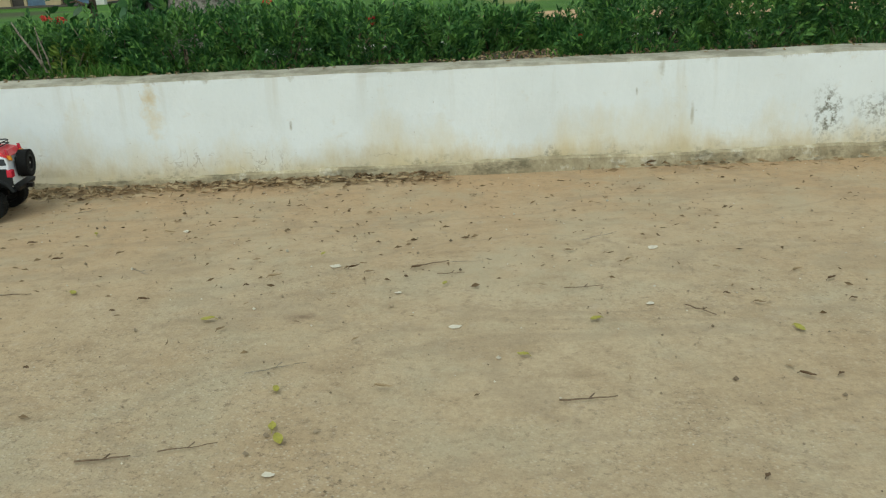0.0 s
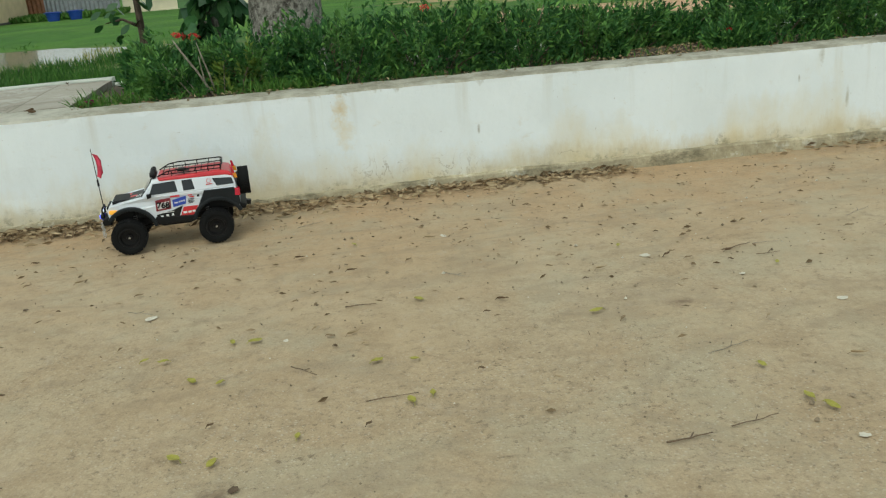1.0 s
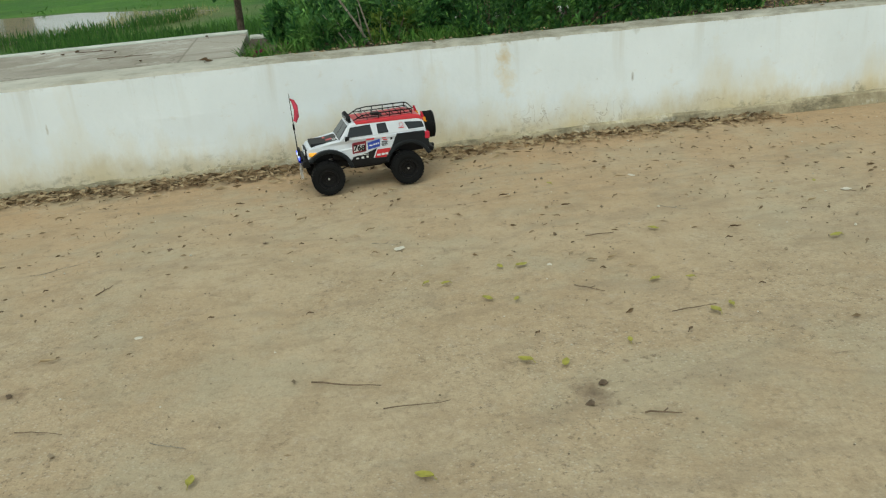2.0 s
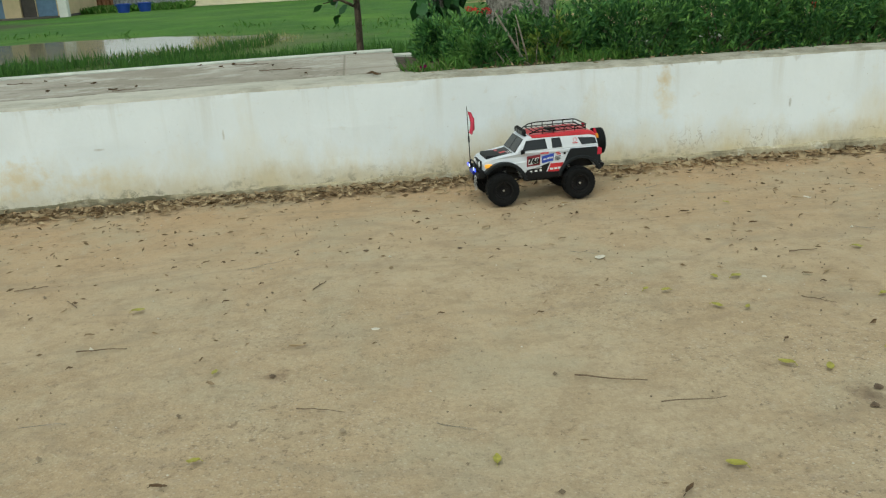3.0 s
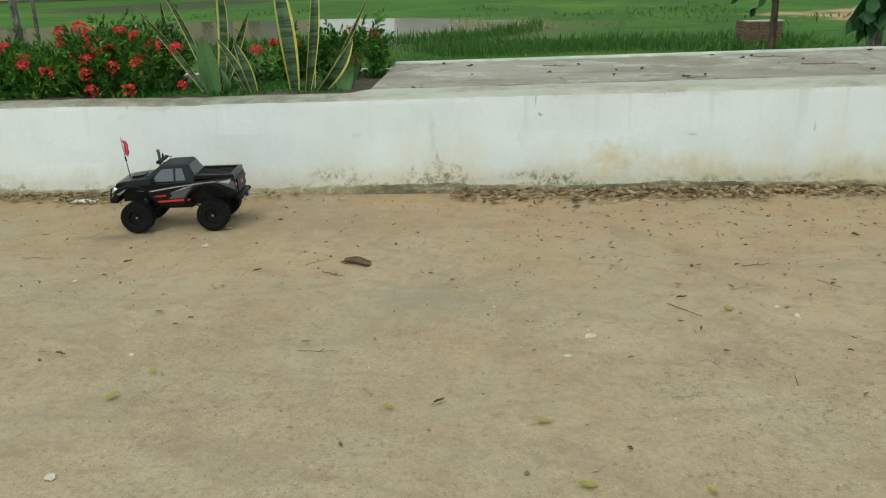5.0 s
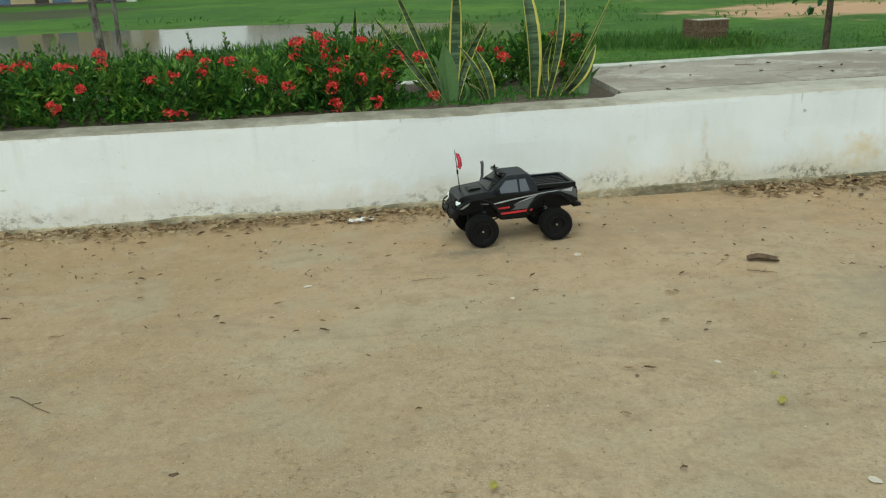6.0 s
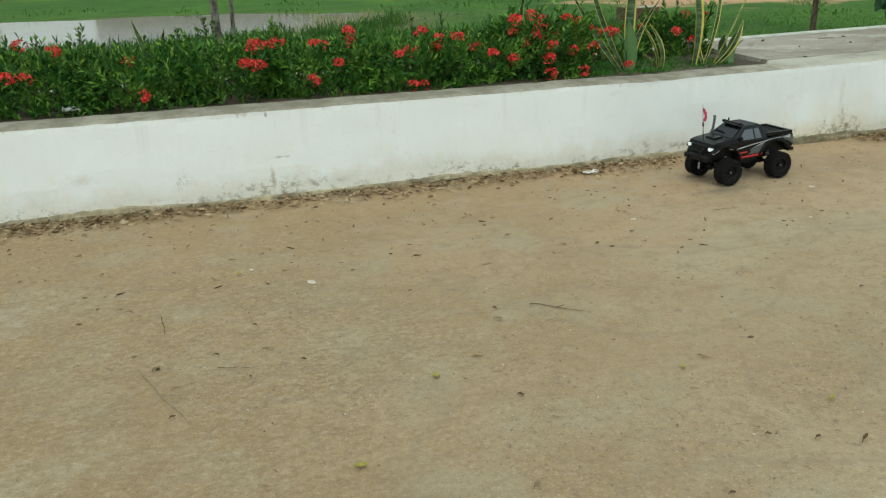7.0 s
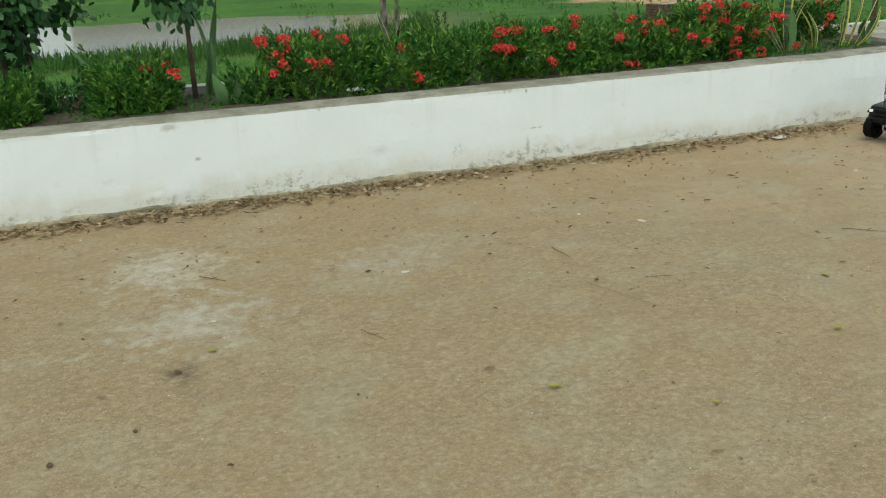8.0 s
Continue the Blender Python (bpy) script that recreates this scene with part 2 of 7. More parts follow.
    for at, size, k in (((4.05, 0, 0.18), (0.085, 1, 0.15), 0.9), ((4.22, 0, 0.22), (0.12, 1, 0.06), 0.75), ((4.45, 0, 0.1), (0.4, 1, 0.1), 0.5), ((2.85, 0, 0.06), (0.06, 1, 0.05), 0.8),
                        ((-1.96, 0, 0.04), (0.2, 1, 0.065), 0.95), ((-2.47, 0, 0.05), (0.17, 1, 0.085), 0.95), ((-1.17, 0, 0.03), (0.3, 1, 0.045), 0.8), ((-2.95, 0, 0.07), (0.16, 1, 0.05), 0.7), ((0.12, 0, 0.04), (0.2, 1, 0.03), 0.5),
                        ((-4.6, 0, 0.0), (0.2, 1, 0.05), 0.7), ((-5.65, 0, 0.0), (0.1, 1, 0.045), 0.55), ((-6.05, 0, 0.01), (0.2, 1, 0.035), 0.45)):
        c = s.mix(s.math("MULTIPLY", s.math("MULTIPLY", s.blot(at, size, 0.6, 9, 0.2), dots), k), c, (0.12, 0.115, 0.075))
    # spidery cracks in the loose plaster
    vein = s.math("ABSOLUTE", s.math("SUBTRACT", s.noise(11, 5, 0.55, (1, 1, 0.8), (1, 4, 2), 1.2), 0.5))
    line = s.step(vein, 0.016, 0.004)
    for at, size in (((0.54, 0, 0.12), (0.2, 1, 0.11)), ((0.2, 0, 0.06), (0.17, 1, 0.06)), ((2.12, 0, 0.1), (0.08, 1, 0.07)), ((1.3, 0, 0.1), (0.14, 1, 0.09)), ((-6.165, 0, 0.11), (0.05, 1, 0.06)), ((2.85, 0, 0.06), (0.07, 1, 0.06)), ((1.6, 0, 0.08), (0.16, 1, 0.09)), ((-5.96, 0, 0.05), (0.04, 1, 0.05))):
        c = s.mix(s.math("MULTIPLY", s.math("MULTIPLY", s.blot(at, size, 0.5, 9, 0.3), line), 0.5), c, (0.26, 0.2, 0.11))
    # thin mould along the foot
    mould = s.math("MULTIPLY", s.step(s.noise(21, 7, 0.75, (1, 1, 1.3)), 0.5, 0.6), s.step(s.math("ADD", z, s.step(s.noise(2.2, 6, 0.65), 0.3, 0.7, -0.07, 0.07)), 0.07, 0.01))
    c = s.mix(s.math("MULTIPLY", mould, 0.7), c, (0.2, 0.18, 0.11))
    specks = s.step(s.noise(55, 4, 0.6, shift=(5, 5, 5)), 0.68, 0.74, 0, 0.5)
    c = s.mix(specks, c, (0.35, 0.31, 0.24))
    # worn grey top
    nz = s.t.nodes.new("ShaderNodeNewGeometry").outputs["Normal"]
    sp = s.t.nodes.new("ShaderNodeSeparateXYZ")
    s.put(sp.inputs[0], nz)
    top = s.step(s.math("ADD", sp.outputs[2], s.step(s.noise(18, 6), 0.3, 0.7, -0.2, 0.2)), 0.22, 0.42)
    cap = s.mix(s.step(s.noise(7, 8, 0.75), 0.42, 0.6), (0.25, 0.235, 0.18), (0.44, 0.42, 0.345))
    cap = s.mix(s.step(s.noise(2.2, 6, 0.7, shift=(6, 1, 0)), 0.54, 0.64, 0, 0.45), cap, (0.58, 0.57, 0.5))
    slabside = s.math("MULTIPLY", s.step(s.axis(0), -2.95, -2.75), s.step(s.axis(0), 0.1, -0.1))
    cap = s.mix(s.math("MULTIPLY", slabside, s.step(s.noise(4, 6, 0.7, (0.6, 1.6, 1), (2, 2, 5)), 0.4, 0.6, 0.3, 0.85)), cap, (0.53, 0.51, 0.44))
    cap = s.mix(s.step(s.axis(0), -2.9, -3.4, 0, 0.35), cap, (0.17, 0.16, 0.115))
    c = s.mix(top, c, cap)
    s.bump(s.math("ADD", s.noise(26, 6, 0.65), s.math("MULTIPLY", s.noise(5, 4, 0.5), 1.5)), 0.4, 0.008)
    return s.done(c)


def footing_material():
    s = Nodes("damp_mortar", 0.92, spec=0.2)
    c = s.mix(s.step(s.noise(7, 7, 0.7), 0.38, 0.62), (0.32, 0.275, 0.18), (0.52, 0.46, 0.32))
    c = s.mix(s.step(s.noise(13, 6, 0.7, shift=(3, 1, 4)), 0.56, 0.64, 0, 0.7), c, (0.62, 0.59, 0.49))
    c = s.mix(s.step(s.noise(3.1, 7, 0.75, (1, 1, 2), (5, 2, 0)), 0.5, 0.6, 0, 0.75), c, (0.13, 0.12, 0.08))
    c = s.mix(s.step(s.noise(60, 5, 0.7), 0.45, 0.7, 0, 0.4), c, (0.16, 0.135, 0.09))
    wet = s.math("MULTIPLY", s.step(s.axis(0), -3.1, -2.6), s.step(s.axis(0), -0.5, -1.0))
    c = s.mix(s.math("MULTIPLY", wet, s.step(s.noise(9, 7, 0.72, (1, 1, 2), (1, 6, 2)), 0.42, 0.58, 0.15, 0.8)), c, (0.11, 0.1, 0.06))
    s.bump(s.noise(40, 6, 0.7), 0.7, 0.008)
    return s.done(c)


def slab_material():
    s = Nodes("weathered_cement", 0.88, spec=0.3)
    c = s.mix(s.step(s.noise(1.5, 7, 0.7, (1, 1.3, 1)), 0.42, 0.58), (0.29, 0.262, 0.21), (0.39, 0.36, 0.305))
    c = s.mix(s.step(s.noise(2.6, 8, 0.72, (1, 1.5, 1), (2, 5, 0)), 0.53, 0.6, 0, 0.75), c, (0.53, 0.51, 0.45))
    c = s.mix(s.step(s.noise(5, 7, 0.7, shift=(7, 2, 0)), 0.58, 0.68, 0, 0.6), c, (0.22, 0.19, 0.15))
    c = s.mix(s.step(s.noise(60, 5, 0.7), 0.4, 0.7, 0, 0.35), c, (0.2, 0.17, 0.13))
    vein = s.math("ABSOLUTE", s.math("SUBTRACT", s.noise(1.5, 5, 0.5, (1, 1.2, 1), (4, 4, 2), 0.8), 0.5))
    c = s.mix(s.step(vein, 0.008, 0.002, 0, 0.55), c, (0.15, 0.125, 0.09))
    c = s.mix(s.step(s.noise(3.4, 8, 0.75, (0.5, 2.0, 1), (1, 3, 6)), 0.55, 0.63, 0, 0.6), c, (0.19, 0.17, 0.13))
    border = s.step(s.math("ADD", s.axis(0), s.step(s.noise(14, 5), 0.3, 0.7, -0.01, 0.01)), -0.262, -0.255, 0, 0.22)
    c = s.mix(border, c, (0.46, 0.43, 0.365))
    seam = s.step(s.math("ABSOLUTE", s.math("ADD", s.axis(0), 0.26)), 0.008, 0.002, 0, 0.6)
    c = s.mix(seam, c, (0.17, 0.15, 0.11))
    s.bump(s.noise(35, 6, 0.7), 0.5, 0.006)
    return s.done(c)


def field_material():
    s = Nodes("rough_grass", 0.9, spec=0.2)
    c = s.mix(s.step(s.noise(0.35, 7, 0.65, (1, 0.5, 1)), 0.38, 0.62), (0.042, 0.125, 0.016), (0.092, 0.22, 0.022))
    c = s.mix(s.step(s.noise(0.12, 5, 0.6, shift=(3, 3, 0)), 0.48, 0.62, 0, 0.7), c, (0.14, 0.27, 0.032))
    c = s.mix(s.step(s.noise(1.2, 8, 0.78, (1, 0.45, 1)), 0.48, 0.64, 0, 0.55), c, (0.04, 0.115, 0.018))
    c = s.mix(s.step(s.noise(2.4, 8, 0.78, (1, 0.4, 1), (5, 5, 0)), 0.55, 0.68, 0, 0.6), c, (0.17, 0.26, 0.05))
    c = s.mix(s.step(s.noise(0.8, 8, 0.8, (0.6, 1.4, 1), (1, 9, 0)), 0.5, 0.6, 0, 0.7), c, (0.038, 0.105, 0.016))
    c = s.mix(s.step(s.noise(1.7, 8, 0.8, (0.5, 1.3, 1), (7, 3, 0)), 0.54, 0.64, 0, 0.6), c, (0.16, 0.25, 0.045))
    c = s.mix(s.step(s.noise(45, 5, 0.7), 0.45, 0.75, 0, 0.5), c, (0.13, 0.25, 0.04))
    c = s.mix(s.step(s.noise(6, 8, 0.82, (0.5, 1.2, 1), (3, 1, 0)), 0.52, 0.62, 0, 0.55), c, (0.035, 0.1, 0.015))
    c = s.mix(1.0, c, (0.84, 0.85, 0.88), "MULTIPLY")
    soil = s.math("ADD", s.blot((16.0, 27.0, 0), (13, 9, 40), 0.35, 0.35), s.blot((8.2, 14.6, 0), (5.2, 2.8, 40), 0.6, 0.6))
    soil = s.math("MINIMUM", soil, 1.0)
    c = s.mix(soil, c, s.mix(s.noise(3, 6, 0.6), (0.45, 0.27, 0.15), (0.56, 0.38, 0.24)))
    c = s.mix(s.math("MULTIPLY", s.blot((-15.4, 28.5, 0), (4.4, 6.0, 40), 0.35, 0.3), 0.8), c, (0.06, 0.052, 0.036))
    mud = s.blot((-9.0, 13.2, 0), (9.6, 5.0, 40), 0.25, 0.6)
    c = s.mix(s.math("MULTIPLY", mud, 0.55), c, (0.2, 0.17, 0.1))
    s.bump(s.noise(25, 6, 0.7), 0.6, 0.05)
    return s.done(c)


def leaf_material(name, a, b, rough=0.42, third=None, young=None):
    """Leaves that vary one by one; young: the paler colour of clumps of new growth."""
    s = Nodes(name, rough, spec=0.28)
    s.co = s.t.nodes.new("ShaderNodeNewGeometry").outputs["Position"]
    c = s.mix(s.island(), a, b)
    if young:
        c = s.mix(s.step(s.noise(7, 4, 0.6), 0.5, 0.63, 0, 0.7), c, young)
        c = s.mix(s.step(s.noise(3.2, 4, 0.6, shift=(3, 8, 1)), 0.46, 0.6, 0.55, 0), c, tuple(v * 0.8 for v in a))
    if third:
        c = s.mix(s.step(s.math("FRACT", s.math("MULTIPLY", s.island(), 17.3)), 0.82, 0.9), c, third)
    c = s.mix(s.step(s.noise(30, 3), 0.4, 0.7, 0, 0.35), c, tuple(v * 0.55 for v in a))
    return s.done(c)


def bark_material(name, a, b, scale=14.0, stretch=0.35):
    s = Nodes(name, 0.9, spec=0.2)
    n = s.noise(scale, 7, 0.7, (1, 1, stretch))
    c = s.mix(s.step(n, 0.38, 0.62), a, b)
    c = s.mix(s.step(s.noise(scale * 3, 5, 0.7), 0.55, 0.7, 0, 0.6), c, tuple(min(1, v * 1.7) for v in b))
    s.bump(n, 0.9, 0.03)
    return s.done(c)


def snake_leaf_material():
    s = Nodes("banded_green_leaf", 0.45, spec=0.4)
    band = s.step(s.noise(9, 4, 0.6, (0.6, 0.6, 6)), 0.42, 0.6)
    return s.done(s.mix(band, (0.02, 0.055, 0.022), (0.1, 0.165, 0.08)))


def water_material():
    s = Nodes("muddy_water", 0.1, spec=0.5)
    s.b.inputs["IOR"].default_value = 1.6
    s.bump(s.noise(5, 4, 0.55, (1, 2.0, 1)), 0.07, 0.03)
    return s.done(s.mix(s.noise(0.6, 4), (0.1, 0.085, 0.05), (0.16, 0.135, 0.085)))


GROUND, WALL, SLAB, FIELD = ground_material(), wall_material(), slab_material(), field_material()
WATER, FOOTING = water_material(), footing_material()
KERB = plain("limewashed_kerb", (0.6, 0.62, 0.55), 0.9, scale=9, vary=0.35, bump=0.4)
DUNG = plain("dry_brown_clod", (0.15, 0.1, 0.06), 0.95, scale=60, vary=0.5, bump=0.6)
SOIL = plain("dark_soil", (0.1, 0.075, 0.05), 0.95, scale=30, vary=0.6, bump=0.8)
IXORA = leaf_material("ixora_leaf", (0.023, 0.092, 0.014), (0.08, 0.225, 0.024), 0.58, (0.2, 0.36, 0.05), (0.23, 0.4, 0.055))
HEDGE = leaf_material("hedge_leaf", (0.023, 0.088, 0.022), (0.075, 0.205, 0.045), 0.58, (0.17, 0.34, 0.075), (0.19, 0.37, 0.08))
STALK = bark_material("dead_stalk", (0.2, 0.17, 0.13), (0.4, 0.35, 0.29), 50)
YELLOWING = leaf_material("pale_leaf", (0.1, 0.19, 0.03), (0.2, 0.26, 0.05), 0.45)
BROAD = leaf_material("broad_leaf", (0.018, 0.065, 0.022), (0.055, 0.145, 0.042), 0.4, (0.09, 0.2, 0.06))
CRUMB = leaf_material("leaf_crumb", (0.13, 0.085, 0.045), (0.34, 0.25, 0.15), 0.85)
MOSS = leaf_material("ground_cover", (0.03, 0.13, 0.015), (0.07, 0.22, 0.025), 0.6)
GRASS = leaf_material("grass_blade", (0.045, 0.125, 0.017), (0.095, 0.22, 0.03), 0.65, (0.14, 0.22, 0.05))
TUFT = leaf_material("tall_grass", (0.035, 0.1, 0.018), (0.085, 0.2, 0.03), 0.65)
REED = leaf_material("pale_reed", (0.2, 0.24, 0.07), (0.42, 0.38, 0.2), 0.7)
PETAL = leaf_material("red_petal", (0.58, 0.032, 0.034), (0.8, 0.085, 0.06), 0.6, (0.4, 0.02, 0.03))
DRY = leaf_material("dry_leaf", (0.24, 0.165, 0.09), (0.49, 0.385, 0.235), 0.8, (0.11, 0.07, 0.035))
DARKDRY = leaf_material("dark_dry_leaf", (0.055, 0.035, 0.02), (0.15, 0.09, 0.045), 0.8)
YELLOW = plain("yellow_leaf", (0.4, 0.365, 0.055), 0.6, scale=60, vary=0.4)
TWIG = plain("dry_twig", (0.19, 0.13, 0.08), 0.9, scale=80, vary=0.5)
PALE = plain("pale_chip", (0.66, 0.61, 0.5), 0.85, scale=60, vary=0.25)
STEM = bark_material("shrub_stem", (0.1, 0.075, 0.05), (0.26, 0.21, 0.16), 40)
BARK = bark_material("grey_bark", (0.055, 0.045, 0.038), (0.27, 0.25, 0.215), 34)
LICHEN = bark_material("mottled_bark", (0.06, 0.052, 0.042), (0.36, 0.335, 0.29), 30, 0.8)
BROWNBARK = bark_material("brown_bark", (0.05, 0.04, 0.03), (0.15, 0.11, 0.08), 30)
SNAKE = snake_leaf_material()
STRAP = leaf_material("strap_leaf", (0.1, 0.2, 0.07), (0.17, 0.28, 0.11), 0.45)
MAGENTA = plain("magenta_petal", (0.55, 0.05, 0.3), 0.6, scale=60, vary=0.2)
MARGIN = plain("yellow_leaf_margin", (0.6, 0.55, 0.12), 0.45, scale=30, vary=0.2)
BRICK = plain("hollow_clay_brick", (0.2, 0.125, 0.075), 0.9, scale=25, vary=0.5, bump=0.6)
MORTAR = plain("grey_mortar", (0.48, 0.44, 0.36), 0.9, scale=40, vary=0.3, bump=0.4)
PALEWALL = plain("pale_render", (0.74, 0.67, 0.5), 0.9, scale=2, vary=0.15)
CREAM = plain("cream_render", (0.62, 0.5, 0.3), 0.9, scale=2, vary=0.2)
WHITEPAINT = plain("white_paint", (0.72, 0.72, 0.68), 0.8, scale=3, vary=0.15)
TIN = plain("grey_corrugated_sheet", (0.36, 0.38, 0.4), 0.5, 0.4, scale=3, vary=0.35)
RUST = plain("rusty_sheet", (0.32, 0.14, 0.07), 0.8, scale=4, vary=0.5)
BLUEPAINT = plain("blue_door_paint", (0.14, 0.24, 0.36), 0.6, scale=4, vary=0.3)
BLUEPLASTIC = plain("blue_plastic", (0.015, 0.06, 0.36), 0.4, scale=8, vary=0.2)
STONE_AND_SHADE = plain("dark_plinth_and_entrance", (0.09, 0.08, 0.07), 0.9, scale=3, vary=0.4)
ROOFTIN = plain("roof_sheet", (0.28, 0.27, 0.27), 0.6, 0.3, scale=2, vary=0.3)
# vehicles
WHITEBODY = plain("white_shell", (0.68, 0.71, 0.76), 0.28, scale=30, vary=0.06)
REDBODY = plain("red_shell", (0.55, 0.018, 0.03), 0.3, scale=30, vary=0.12)
GREYBODY = plain("charcoal_shell", (0.014, 0.017, 0.02), 0.45, scale=30, vary=0.25, spec=0.22, dusty=0.12)
BLACKBODY = plain("black_shell", (0.005, 0.006, 0.007), 0.28, scale=30, vary=0.2, spec=0.24, dusty=0.1)
SILVER = plain("silver_flash", (0.5, 0.53, 0.56), 0.35, 0.2, scale=40, vary=0.2)
RUBBER = plain("black_rubber", (0.006, 0.0065, 0.007), 0.75, scale=60, vary=0.35, bump=0.3, spec=0.2, dusty=0.02)
PLASTIC = plain("black_plastic", (0.006, 0.006, 0.007), 0.5, scale=60, vary=0.25, spec=0.25, dusty=0.05)
STEEL = plain("bright_screw", (0.6, 0.6, 0.6), 0.3, 0.9, scale=90, vary=0.2)
TINTED = plain("tinted_window", (0.008, 0.01, 0.012), 0.08, scale=8, vary=0.2, dusty=0.05)
QUARTER = plain("grey_shell", (0.1, 0.11, 0.12), 0.34, scale=30, vary=0.25)
PALEGLASS = plain("grey_window", (0.11, 0.125, 0.15), 0.12, scale=8, vary=0.15)
AMBER = plain("amber_lens", (0.8, 0.32, 0.03), 0.25, scale=60, vary=0.15)
REDLENS = plain("red_lens", (0.55, 0.02, 0.05), 0.25, scale=60, vary=0.15)
CLOTH = plain("red_cloth", (0.75, 0.06, 0.12), 0.8, scale=60, vary=0.3)
BLUEDECAL = plain("blue_decal", (0.03, 0.07, 0.42), 0.35, scale=60, vary=0.1)
MAROON = plain("dark_red_decal", (0.22, 0.015, 0.03), 0.35, scale=60, vary=0.15)
REDDECAL = plain("red_decal", (0.6, 0.03, 0.04), 0.35, scale=60, vary=0.1)
WHITEDECAL = plain("white_decal", (0.78, 0.78, 0.78), 0.35, scale=60, vary=0.08)
DARKDECAL = plain("black_decal", (0.01, 0.01, 0.011), 0.4, scale=60, vary=0.1, spec=0.3, dusty=0.1)
BLUEMETAL = plain("blue_anodised_metal", (0.03, 0.05, 0.5), 0.35, 0.6, scale=60, vary=0.2)


def lamp_material(name, c, strength):
    s = Nodes(name, 0.3)
    s.b.inputs["Emission Color"].default_value = (*c, 1)
    s.b.inputs["Emission Strength"].default_value = strength
    return s.done(c)


BLUELED = lamp_material("blue_led", (0.06, 0.1, 1.0), 2.2)
WHITELED = lamp_material("white_led", (0.6, 0.68, 1.0), 1.1)
HEADLED = lamp_material("dim_headlight", (0.75, 0.8, 0.85), 0.35)
AMBERLED = lamp_material("amber_lamp", (0.9, 0.4, 0.05), 0.5)

# ---- mesh helpers ----


def part(name, bm, material, parent=None, label=""):
    """Links a bmesh as one mesh object, under a thing or under a part."""
    me = bpy.data.meshes.new(name)
    bm.to_mesh(me)
    bm.free()
    me.materials.append(material)
    ob = new(name, me)
    ob.parent = parent
    return tagged(ob, label)


def empty(name, label, category, m=None, group="", kind=""):
    ob = new(name)
    ob.empty_display_size = 0.1
    if m is not None:
        ob.matrix_basis = m
    return tagged(ob, label, category, group, kind)


def add_box(bm, x0, x1, y0, y1, z0, z1, bevel=0.0, seg=2):
    geo = bmesh.ops.create_cube(bm, size=1, matrix=Matrix.Translation(((x0 + x1) / 2, (y0 + y1) / 2, (z0 + z1) / 2)) @ Matrix.Diagonal((x1 - x0, y1 - y0, z1 - z0, 1)))
    if bevel:
        edges = list({e for v in geo["verts"] for e in v.link_edges})
        bmesh.ops.bevel(bm, geom=edges, offset=bevel, segments=seg, affect="EDGES", profile=0.5)
    return bm


def box(x0, x1, y0, y1, z0, z1, bevel=0.0, seg=2):
    return add_box(bmesh.new(), x0, x1, y0, y1, z0, z1, bevel, seg)


def add_tube(bm, pts, radii, sides=8, cap=True):
    """A round bar through points; radii: one, or one for each point."""
    pts = [Vector(p) for p in pts]
    if not isinstance(radii, (list, tuple)):
        radii = [radii] * len(pts)
    rings, up = [], None
    for i, p in enumerate(pts):
        d = (pts[min(i + 1, len(pts) - 1)] - pts[max(i - 1, 0)]).normalized()
        a = d.orthogonal().normalized() if up is None else (up - d * up.dot(d)).normalized()
        up = a
        b = d.cross(a)
        rings.append([bm.verts.new(p + (a * math.cos(2 * math.pi * k / sides) + b * math.sin(2 * math.pi * k / sides)) * radii[i]) for k in range(sides)])
    for r, q in zip(rings, rings[1:]):
        for k in range(sides):
            bm.faces.new((r[k], r[(k + 1) % sides], q[(k + 1) % sides], q[k])).smooth = True
    if cap:
        bm.faces.new(rings[0][::-1])
        bm.faces.new(rings[-1])
    return bm


def tube(pts, radii, sides=8, cap=True):
    return add_tube(bmesh.new(), pts, radii, sides, cap)


def add_prism(bm, outline, y0, y1, bevel=0.0, seg=2, inset=None):
    """An outline in x and z, drawn out from y0 to y1. inset(x, z): how far both sides lean in there."""
    f = inset or (lambda x, z: 0.0)
    a = [bm.verts.new((x, y0 + f(x, z), z)) for x, z in outline]
    b = [bm.verts.new((x, y1 - f(x, z), z)) for x, z in outline]
    faces = [bm.faces.new(a), bm.faces.new(b[::-1])]
    n = len(a)
    for k in range(n):
        faces.append(bm.faces.new((a[k], b[k], b[(k + 1) % n], a[(k + 1) % n])))
    bmesh.ops.recalc_face_normals(bm, faces=faces)
    if bevel:
        edges = [e for e in faces[0].edges] + [e for e in faces[1].edges]
        bmesh.ops.bevel(bm, geom=edges, offset=bevel, segments=seg, affect="EDGES", profile=0.5, clamp_overlap=True)
    return bm


def prism(outline, y0, y1, bevel=0.0, seg=2, inset=None):
    return add_prism(bmesh.new(), outline, y0, y1, bevel, seg, inset)


def add_ball(bm, c, r, sub=2, squash=(1, 1, 1)):
    bmesh.ops.create_icosphere(bm, subdivisions=sub, radius=1, matrix=Matrix.Translation(c) @ Matrix.Diagonal((r * squash[0], r * squash[1], r * squash[2], 1)))
    for f in bm.faces:
        f.smooth = True
    return bm


